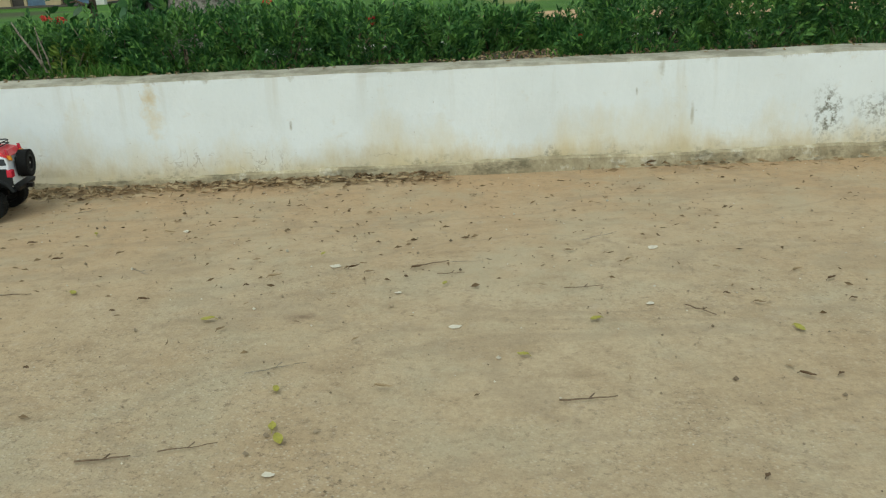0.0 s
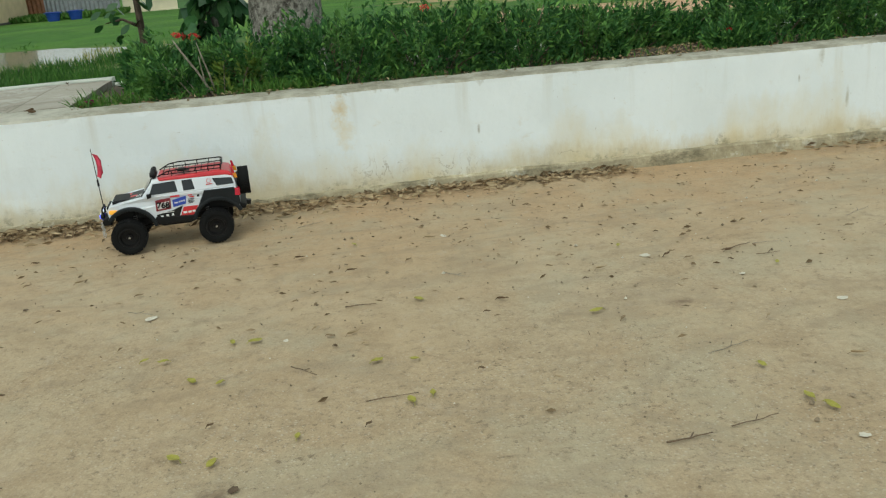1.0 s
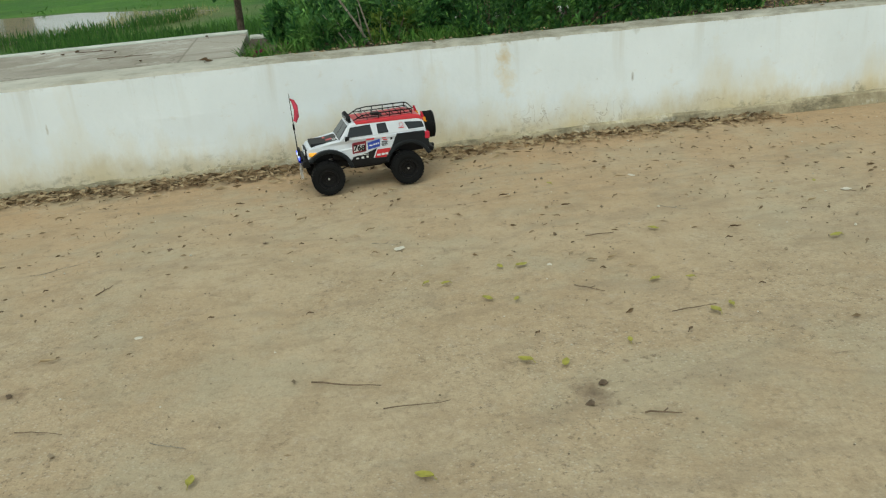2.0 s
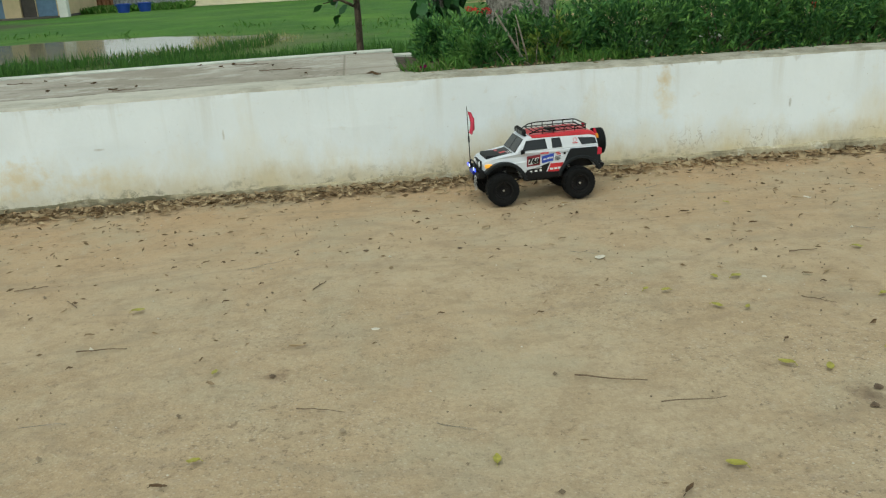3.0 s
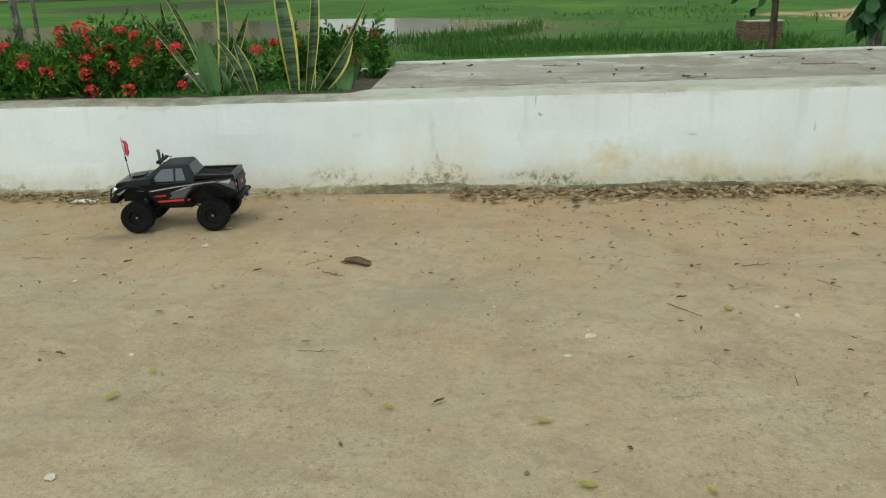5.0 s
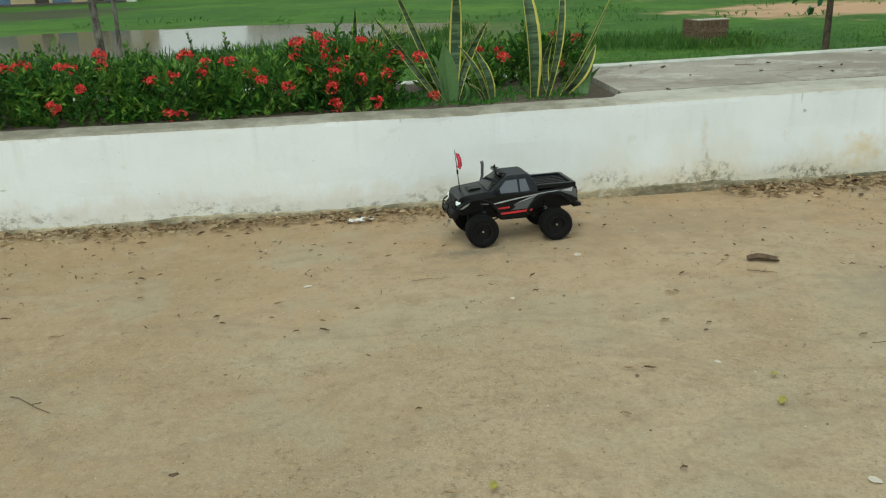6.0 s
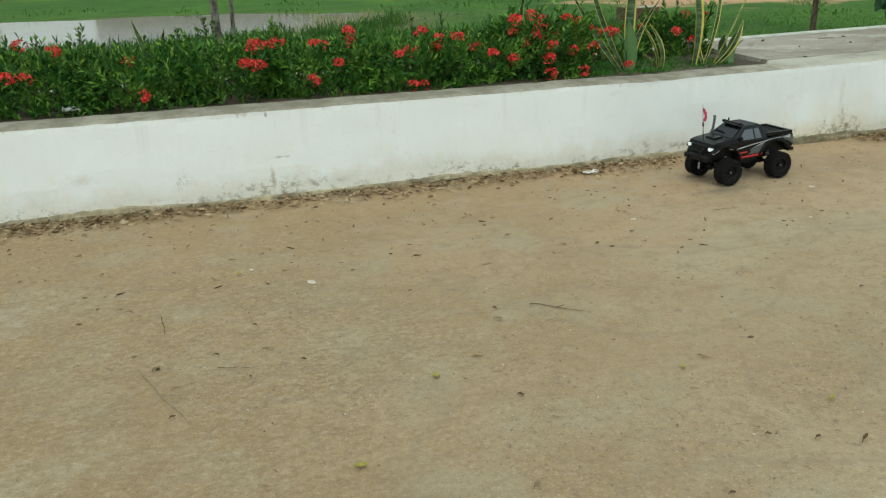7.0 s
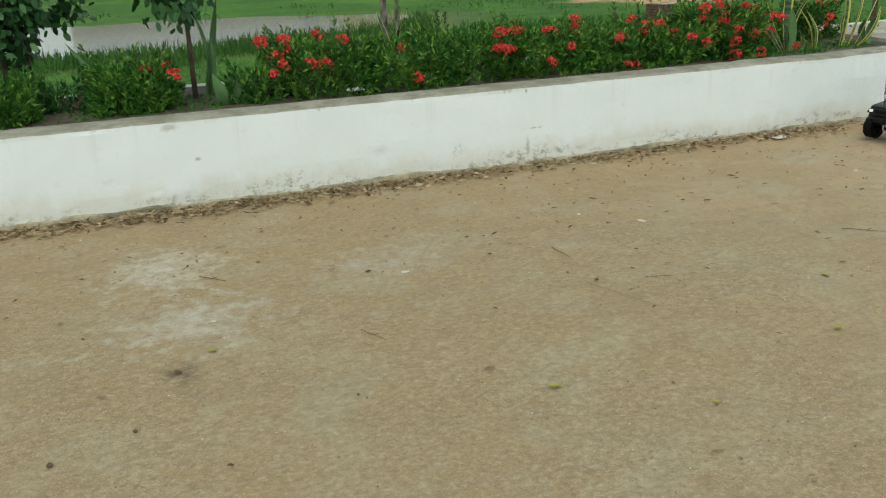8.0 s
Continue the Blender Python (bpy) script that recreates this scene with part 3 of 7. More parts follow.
def add_disc(bm, c, r, depth, axis="y", sides=20, bevel=0.0):
    turn = {"y": Euler((math.pi / 2, 0, 0)), "x": Euler((0, math.pi / 2, 0)), "z": Euler((0, 0, 0))}[axis].to_matrix().to_4x4()
    geo = bmesh.ops.create_cone(bm, cap_ends=True, segments=sides, radius1=r, radius2=r, depth=depth, matrix=Matrix.Translation(c) @ turn)
    if bevel:
        edges = list({e for v in geo["verts"] for e in v.link_edges if len(e.link_faces) == 2 and any(len(f.verts) > 4 for f in e.link_faces)})
        bmesh.ops.bevel(bm, geom=edges, offset=bevel, segments=2, affect="EDGES")
    return bm


def raw(name, verts, faces, material, parent=None, label="", smooth=False):
    me = bpy.data.meshes.new(name)
    me.from_pydata(verts, [], faces)
    me.materials.append(material)
    if smooth:
        me.polygons.foreach_set("use_smooth", [True] * len(me.polygons))
    ob = new(name, me)
    ob.parent = parent
    return tagged(ob, label)


def blades(rng, base, way, length, width, fold=0.25, droop=0.0):
    """Many pointed leaves as arrays: each with five points and four faces. base, way: rows of places and unit directions."""
    n = len(base)
    side = np.cross(way, rng.normal(size=(n, 3)))
    side /= np.linalg.norm(side, axis=1)[:, None] + 1e-9
    nor = np.cross(side, way)
    nor *= np.where(nor[:, 2] < 0, -1, 1)[:, None]
    ln, wd = np.asarray(length).reshape(-1, 1), np.asarray(width).reshape(-1, 1)
    midp = base + way * ln * 0.5
    tip = base + way * ln - np.array((0, 0, 1.0)) * ln * droop
    v = np.stack([base, midp + side * wd / 2 + nor * wd * fold, midp, midp - side * wd / 2 + nor * wd * fold, tip], 1).reshape(-1, 3)
    k = (np.arange(n) * 5)[:, None, None]
    f = (np.array([[0, 1, 2], [0, 2, 3], [1, 4, 2], [2, 4, 3]])[None] + k).reshape(-1, 3)
    return v, f


def ovals(rng, base, way, length, width, droop=0.0):
    """Many rounded leaves as arrays: each with six points and four faces."""
    n = len(base)
    side = np.cross(way, rng.normal(size=(n, 3)))
    side /= np.linalg.norm(side, axis=1)[:, None] + 1e-9
    ln, wd = np.asarray(length).reshape(-1, 1), np.asarray(width).reshape(-1, 1)
    fall = np.array((0, 0, -1.0)) * ln * droop
    a, b = base + way * ln * 0.28 + fall * 0.1, base + way * ln * 0.68 + fall * 0.4
    v = np.stack([base, a + side * wd * 0.42, a - side * wd * 0.42, b + side * wd * 0.5, b - side * wd * 0.5, base + way * ln + fall], 1).reshape(-1, 3)
    f = (np.array([[0, 1, 2], [1, 3, 2], [2, 3, 4], [3, 5, 4]])[None] + (np.arange(n) * 6)[:, None, None]).reshape(-1, 3)
    return v, f


def height_top(x):
    """The height of the low wall above the drive, which falls off towards the far end."""
    return 0.42 + 0.04 * min(1.0, max(0.0, (x + 3.6) / 3.4))


def wall_back(x):
    """How far back the top of the low wall reaches: less beside the first bed than beside the slab."""
    return 0.27 - 0.095 * min(1.0, max(0.0, (x - 0.02) / 0.06)) - 0.1 * min(1.0, max(0.0, (-2.82 - x) / 0.06))


def drive_z(x, y):
    """The height of the drive, which sinks a little along the wall and rises towards its middle."""
    near = min(1.0, max(0.0, (x + 4.5) / 6.5))
    sunk = min(1.0, max(0.0, (0.5 - x) / 4.0))
    return -0.017 * sunk - min(y, 0.0) * (0.006 + 0.0075 * near)


# ---- ground, wall and beds ----
def build_setting():
    xs = [-400, -120, -50, -25, -14, -6, 0, 6, 14, 25, 50, 120, 400]
    prof = [(-400, -0.03), (-60, -0.3), (-20, -0.3), (0.35, -0.1), (0.5, -0.3), (3, -0.3), (8, -0.3), (16, -0.3), (24, -0.3), (42, -0.53), (60, -0.68), (150, -0.8), (600, -0.8)]
    v = [(x, y, z) for y, z in prof for x in xs]
    w = len(xs)
    f = [(j * w + i, j * w + i + 1, (j + 1) * w + i + 1, (j + 1) * w + i) for j in range(len(prof) - 1) for i in range(w - 1)]
    tagged(raw("ground", v, f, FIELD), "rough green grass field with bare orange soil patches", "ground", kind="structure")
    # drive: a worn slab with slight waves
    xs = np.concatenate([[-40, -22, -14], np.arange(-11, 7.01, 0.12), [10, 18, 40]])
    ys = np.concatenate([[-30, -14, -8], np.arange(-4.6, 0.2, 0.1), [0.3]])
    rows = []
    for y in ys:
        for x in xs:
            near = 1.0 if -11.2 < x < 7.2 and y > -4.7 else 0.0
            rows.append((x, y, drive_z(x, max(y, -5.0)) + near * 0.006 * noise.noise(Vector((x * 1.7, y * 1.7, 0))) - 0.003 * near))
    w = len(xs)
    f = [(j * w + i, j * w + i + 1, (j + 1) * w + i + 1, (j + 1) * w + i) for j in range(len(ys) - 1) for i in range(w - 1)]
    tagged(raw("road", rows, f, GROUND, smooth=True), "dusty worn beige concrete drive with sand and stains", "drive", kind="structure")

    # low front wall with a chipped foot and a worn top
    xs = np.arange(-12.0, 8.001, 0.04)
    rows = []
    for x in xs:
        h = height_top(x) + 0.004 * noise.noise(Vector((x * 2.3, 5, 0))) + 0.003 * noise.noise(Vector((x * 11, 9, 0)))
        col = []
        for z in (-0.07, 0.0, 0.03, 0.06, 0.09, 0.14, 0.2, 0.27, 0.34, h - 0.03):
            y = 0.004 * noise.noise(Vector((x * 3, z * 9, 2))) + 0.002 * noise.noise(Vector((x * 14, z * 40, 4)))
            col.append((x, y, z))
        e = 0.004 * noise.noise(Vector((x * 3, 4, 2))) + 0.003 * noise.noise(Vector((x * 16, 1, 7)))
        back = wall_back(x) + 0.01 * noise.noise(Vector((x * 5, 3, 3)))
        col += [(x, e, h - 0.01), (x, 0.01 + e, h - 0.001), (x, 0.06, h + 0.003), (x, back * 0.62, h + 0.005 + 0.0015 * noise.noise(Vector((x * 7, 2, 2)))), (x, back - 0.01, h + 0.004), (x, back, h - 0.008), (x, back + 0.002, 0.2)]
        rows += col
    w = len(col)
    f = [(i * w + k, (i + 1) * w + k, (i + 1) * w + k + 1, i * w + k + 1) for i in range(len(xs) - 1) for k in range(w - 1)]
    f += [(i * w + w - 1, (i + 1) * w + w - 1, (i + 1) * w, i * w) for i in range(len(xs) - 1)]
    f += [tuple(range(w))[::-1], tuple((len(xs) - 1) * w + k for k in range(w))]
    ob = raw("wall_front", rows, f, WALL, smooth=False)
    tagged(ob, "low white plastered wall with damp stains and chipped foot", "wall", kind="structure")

    # ragged mortar footing along the wall, thicker towards the near end
    xs = np.arange(-12.0, 8.001, 0.02)
    rows = []
    for x in xs:
        thick = min(1.0, max(0.0, (x - 1.1) / 0.5))
        bare = min(1.0, max(0.0, (-2.6 - x) / 0.6))
        n1, n2, n3 = (noise.noise(Vector((x * k, 31 + k, 0))) for k in (1.4, 6.0, 27.0))
        top = 0.04 + 0.012 * thick - 0.006 * bare + (0.016 + 0.012 * bare) * n1 + 0.009 * n2 + 0.005 * n3
        out = 0.008 + 0.01 * thick + 0.004 * n2 + 0.002 * n3
        g, top, out = drive_z(x, 0), max(top, 0.004), max(out, 0.004)
        rows += [(x, -out - 0.006, g - 0.03), (x, -out - 0.003 - 0.003 * n3, g + top * 0.4), (x, -out, g + top * 0.85), (x, -out * 0.55, g + top), (x, 0.012, g + top + 0.003)]
    f = [(i * 5 + k, (i + 1) * 5 + k, (i + 1) * 5 + k + 1, i * 5 + k + 1) for i in range(len(xs) - 1) for k in range(4)]
    tagged(raw("wall_foot", rows, f, FOOTING), "crumbling grey mortar footing with dark mould", "footing", kind="structure")

    # paved slab between the two beds
    xs, ys = np.arange(-2.80, 0.0001, 0.1), np.arange(0.276, 1.12, 0.07)
    top = [(x, y, height_top(x) + 0.004 + 0.014 * (y - 0.27) / 0.83 + 0.003 * noise.noise(Vector((x * 4, y * 4, 0)))) for y in ys for x in xs]
    w, n = len(xs), len(xs) * len(ys)
    f = [(j * w + i, j * w + i + 1, (j + 1) * w + i + 1, (j + 1) * w + i) for j in range(len(ys) - 1) for i in range(w - 1)]
    rim = list(range(w)) + [j * w + w - 1 for j in range(1, len(ys))] + [(len(ys) - 1) * w + i for i in range(w - 2, -1, -1)] + [j * w for j in range(len(ys) - 2, 0, -1)]
    low = [(top[k][0], top[k][1], 0.0) for k in rim]
    f += [(rim[k], n + k, n + (k + 1) % len(rim), rim[(k + 1) % len(rim)]) for k in range(len(rim))]
    tagged(raw("pavement", top + low, f, SLAB), "weathered grey cement slab between two plant beds", "slab", kind="structure")
    # back kerb of the beds and slab
    bm = bmesh.new()
    for x0, x1, dz in ((-12.0, -2.81, -0.004), (-2.80, 0.0, 0.028), (0.01, 8.0, 0.0)):
        n = int((x1 - x0) / 0.25)
        for k in range(n):
            a, b = x0 + (x1 - x0) * k / n, x0 + (x1 - x0) * (k + 1) / n
            back = 1.21 if dz < 0.04 else 1.26
            foot = []
            for x in (a, b):
                h = height_top(x) + dz + 0.003 * noise.noise(Vector((x * 3, 1, 1)))
                foot.append([bm.verts.new(p) for p in ((x, 1.125, -0.35), (x, 1.125, h - 0.006), (x, 1.133, h), (x, back - 0.008, h), (x, back, h - 0.006), (x, back, -0.35))])
            for i in range(5):
                bm.faces.new((foot[0][i], foot[1][i], foot[1][i + 1], foot[0][i + 1]))
            if k == 0:
                bm.faces.new(foot[0])
            if k == n - 1:
                bm.faces.new(foot[1][::-1])
    bmesh.ops.remove_doubles(bm, verts=bm.verts, dist=0.0005)
    bmesh.ops.recalc_face_normals(bm, faces=bm.faces)
    tagged(part("wall_back", bm, KERB), "white rendered kerb behind the plant beds", "kerb", kind="structure")
    for name, x0, x1, words in (("bed_soil", 0.015, 8.0, "dark soil bed littered with dry leaves"), ("bed_soil", -12.0, -2.815, "dark soil bed with low green ground cover")):
        xs, ys = np.linspace(x0, x1, int((x1 - x0) / 0.12)), np.linspace(0.185, 1.12, 9)
        v = [(x, y, height_top(x) - 0.014 + 0.012 * noise.noise(Vector((x * 5, y * 5, 3)))) for y in ys for x in xs]
        w = len(xs)
        f = [(j * w + i, j * w + i + 1, (j + 1) * w + i + 1, (j + 1) * w + i) for j in range(len(ys) - 1) for i in range(w - 1)]
        tagged(raw(name, v, f, SOIL, smooth=True), words, "soil", kind="structure")
    # pond
    n, v = 220, []
    for k in range(n):
        a = 2 * math.pi * k / n
        wob = 1 + 0.16 * noise.noise(Vector((math.cos(a) * 2, math.sin(a) * 2, 4))) + 0.08 * noise.noise(Vector((math.cos(a) * 7, math.sin(a) * 7, 9))) + 0.03 * noise.noise(Vector((math.cos(a) * 20, math.sin(a) * 20, 2)))
        v.append((-9.7 + 8.1 * math.cos(a) * wob, 13.5 + 4.0 * math.sin(a) * wob + 0.4 * math.cos(a), -0.285))
    tagged(raw("water", v, [tuple(range(n))], WATER), "shallow muddy rain pond reflecting the sky", "pond", kind="structure")


build_setting()


# ---- plants ----
def unit(v):
    return v / (np.linalg.norm(v, axis=1)[:, None] + 1e-9)


def shrub(x, y, half, depth, top, seed, material, label, category="shrub", shoots=190, group="", flowers=0, leaf=0.043):
    """A clipped shrub: stems, whorls of leaves at the shoot tips, and flower heads."""
    rng = np.random.default_rng(seed)
    z0 = height_top(x) - 0.035
    h = top - z0
    thing = empty("shrub", label, category, pose(x, y, z0), group)
    # shoot tips in an uneven rounded block
    p = rng.uniform(-1, 1, (shoots, 3))
    out = rng.random(shoots) < 0.75
    far = np.max(np.abs(p), axis=1)
    p[out] /= far[out, None]
    r = np.linalg.norm(p[:, :2], axis=1)
    p[:, :2] *= np.where(r > 1.15, 1.15 / r, 1)[:, None]
    lump = np.array([noise.noise(Vector((q[0] * 1.6 + seed, q[1] * 1.6, q[2] * 1.6))) for q in p])
    knob = np.array([noise.noise(Vector((q[0] * 3.6 + seed * 3, q[1] * 3.6, q[2] * 3.6))) for q in p])
    p *= (1 + 0.26 * lump + 0.27 * knob)[:, None]
    tip = np.stack([p[:, 0] * half, p[:, 1] * depth, h * (0.53 + 0.47 * p[:, 2])], 1)
    tip[:, 2] = np.maximum(tip[:, 2], 0.03) + np.where(rng.random(shoots) < 0.14, rng.uniform(0.0, 0.095, shoots), 0)
    # a shoot is a short leafy stem that points outward and up
    aim = unit(np.stack([p[:, 0] * 0.6, p[:, 1] * 0.6, 0.75 + 0.5 * np.abs(p[:, 2])], 1) + rng.normal(0, 0.28, (shoots, 3)))
    per = 10
    axis = np.repeat(aim, per, 0)
    step = np.tile(np.linspace(0, 1, per), shoots)
    base = np.repeat(tip, per, 0) - axis * ((1 - step) * 0.07)[:, None]
    perp = unit(np.cross(axis, rng.normal(size=axis.shape)))
    lean = (1.05 - 0.75 * step)[:, None]
    way = unit(axis * np.cos(lean) + perp * np.sin(lean))
    n = len(base)
    v, f = blades(rng, base, way, rng.uniform(0.75, 1.25, n) * leaf, rng.uniform(0.27, 0.38, n) * leaf, 0.18, 0.1)
    raw("foliage", v.tolist(), f.tolist(), material, thing)
    for k in range(0, shoots, max(6, shoots // 13)):
        foot = Vector((tip[k][0] * 0.25, tip[k][1] * 0.25, -0.02))
        t = Vector(tip[k])
        part("stem", tube([foot, foot.lerp(t, 0.5) + Vector(rng.normal(0, 0.015, 3)), t], [0.006, 0.004, 0.002], 5, False), STEM, thing)
    for k in range(flowers):
        a = rng.uniform(-1, 1)
        if rng.random() < 0.6:
            c = np.array((a * half * 0.95, -depth * rng.uniform(0.2, 0.9), h * rng.uniform(0.93, 1.08)))
        else:
            c = np.array((a * half, -depth * 1.0, h * rng.uniform(0.45, 0.9)))
        flower_head(c, rng.uniform(0.022, 0.042), rng, thing)
    return thing


def tall_shoot(parent, x, y, z, rng, material):
    """One leafy shoot that stands up out of its shrub; x, y, z: its tip."""
    foot = parent.matrix_basis.translation
    tip = np.array((x, y, z)) - np.array(foot)
    n = 34
    t = np.sort(rng.random(n))
    base = tip[None] + np.stack([rng.normal(0, 0.004, n) + (1 - t) * 0.02, rng.normal(0, 0.004, n), -(1 - t) * 0.19], 1)
    a = np.arange(n) * 2.4
    way = unit(np.stack([np.cos(a), np.sin(a), 0.45 + 1.1 * t], 1))
    v, f = blades(rng, base, way, 0.044 - 0.014 * t, 0.016 - 0.005 * t, 0.18, 0.1)
    raw("tall_shoot", v.tolist(), f.tolist(), material, parent)
    part("stem", tube([tip + np.array((0.02, 0, -0.3)), tip + np.array((0.015, 0, -0.15)), tip], [0.005, 0.004, 0.002], 5, False), STEM, parent)


def flower_head(c, r, rng, parent):
    """A domed head of many small four-petalled flowers."""
    n = int(rng.integers(12, 30))
    squash = rng.uniform(0.65, 1.2, 3) * np.array((1, 1, 0.7))
    d = unit(rng.normal(size=(n, 3)) + np.array((0, -0.3, 0.7)))
    core = c + d * squash * r * rng.uniform(0.5, 1.15, (n, 1))
    base, way = [], []
    for q, w in zip(core, d):
        a = np.cross(w, (0.3, 0.5, 0.8))
        a /= np.linalg.norm(a)
        b = np.cross(w, a)
        for k in range(4):
            t = k * math.pi / 2 + rng.uniform(0, 0.5)
            base.append(q)
            way.append(a * math.cos(t) + b * math.sin(t) + w * 0.25)
    base, way = np.array(base), unit(np.array(way))
    v, f = blades(rng, base, way, r * rng.uniform(0.3, 0.55, len(base)), r * rng.uniform(0.2, 0.32, len(base)), 0.1)
    raw("flower_head", v.tolist(), f.tolist(), PETAL, parent, "domed head of small red flowers")


def snake_leaf(thing, foot, tip, width, twist, bend=0.03, edge=0.8, body=None):
    """One stiff upright leaf with a paler margin."""
    foot, tip = Vector(foot), Vector(tip)
    side = Vector((math.cos(twist), math.sin(twist), 0))
    nor = side.cross((tip - foot).normalized())
    rows = []
    n = 9
    for k in range(n + 1):
        t = k / n
        w = width * (0.45 + 1.6 * t * (1 - t) + 0.25 * t) * (1 - t ** 4) ** 0.8
        p = foot.lerp(tip, t) + nor * bend * math.sin(t * math.pi)
        rows.append((p, max(w, 0.0012)))
    for name, frac0, frac1, mat in ((("leaf", -1.0, 1.0, body),) if body else (("leaf", -edge, edge, SNAKE), ("leaf_margin", edge, 1.0, MARGIN), ("leaf_margin", -1.0, -edge, MARGIN))):
        bm = bmesh.new()
        prev = None
        for p, w in rows:
            ring = []
            for s in (frac0, (frac0 + frac1) / 2, frac1):
                cup = nor * (w * 0.22 * (1 - s * s))
                ring.append((p + side * (w / 2 * s) - cup, p + side * (w / 2 * s) - cup + nor * 0.002))
            a = [bm.verts.new(q[0]) for q in ring] + [bm.verts.new(q[1]) for q in ring[::-1]]
            if prev:
                for i in range(6):
                    bm.faces.new((prev[i], prev[(i + 1) % 6], a[(i + 1) % 6], a[i]))
            prev = a
        bm.faces.new(prev)
        part(name, bm, mat, thing)


def snake_plant(x, y, leaves, label, body=None):
    """leaves: the tip's offset (x, y, height), width and turn, and for some the foot's offset along x."""
    z = height_top(x) - 0.045
    thing = empty("snake_plant", label, "plant", pose(x, y, z), "snake plants in the bed")
    for dx, dy, h, w, tw, *foot in leaves:
        k = math.sin(dx * 91 + h * 57)
        snake_leaf(thing, (foot[0] if foot else dx * 0.14 + 0.015 * k, dy * 0.3, 0), (dx, dy, h), w * 0.86, tw + 0.35 * k, 0.06 * k, 0.74 if w > 0.07 else 0.82, body)


def tree(name, x, y, z, height, r, seed, bark, leafm, label, limbs=6, leaf=0.1, per=40, low=0.5, reach=0.6, lean=(0, 0), group="", stems=1, hang=0.2, flare=0.0):
    """A tapered trunk with limbs and a crown of many leaves."""
    rng = np.random.default_rng(seed)
    thing = empty(name, label, "tree", pose(x, y, z), group)
    base, way = [], []
    for s in range(stems):
        off = Vector((s * 0.12 - 0.06 * (stems - 1), s * 0.05, 0))
        pts = [off + Vector((lean[0] * t + 0.03 * height * 0.3 * noise.noise(Vector((seed, t * 3, s))), lean[1] * t + 0.03 * height * 0.3 * noise.noise(Vector((seed, 8, t * 3))), t * height)) for t in np.linspace(0, 1, 12)]
        thin = 0.55 if s else 1.0
        rad = [r * thin * (1 - 0.65 * t) + r * flare * max(0.0, 1 - t * height / 0.8) ** 2 for t in np.linspace(0, 1, 12)]
        part("trunk", tube(pts, rad, 16 if r > 0.1 else 9), bark, thing)
        for k in range(limbs):
            t = low + (1 - low) * (k + 0.5) / limbs
            i = min(10, int(t * 11))
            p = pts[i].lerp(pts[i + 1], t * 11 - i)
            a = k * 2.4 + seed
            end = p + Vector((math.cos(a), math.sin(a), rng.uniform(0.1, 0.7))) * reach * rng.uniform(0.6, 1.1)
            mid = p.lerp(end, 0.5) + Vector((0, 0, reach * 0.12))
            part("limb", tube([p, mid, end], [rad[i] * 0.45 + 0.003, rad[i] * 0.3 + 0.002, 0.003], 7), bark, thing)
            for j in range(per):
                u = rng.uniform(0.25, 1.05)
                q = p.lerp(mid, u * 2) if u < 0.5 else mid.lerp(end, u * 2 - 1)
                q = q + Vector(rng.normal(0, 0.16 * reach, 3))
                base.append(q)
                way.append((math.cos(a) * 0.4 + rng.normal(0, 0.7), math.sin(a) * 0.4 + rng.normal(0, 0.7), rng.normal(-hang, 0.4)))
    base, way = np.array(base), unit(np.array(way))
    n = len(base)
    v, f = ovals(rng, base, way, rng.uniform(0.7, 1.2, n) * leaf, rng.uniform(0.45, 0.62, n) * leaf, 0.15)
    raw("crown", v.tolist(), f.tolist(), leafm, thing, "many green leaves")
    return thing


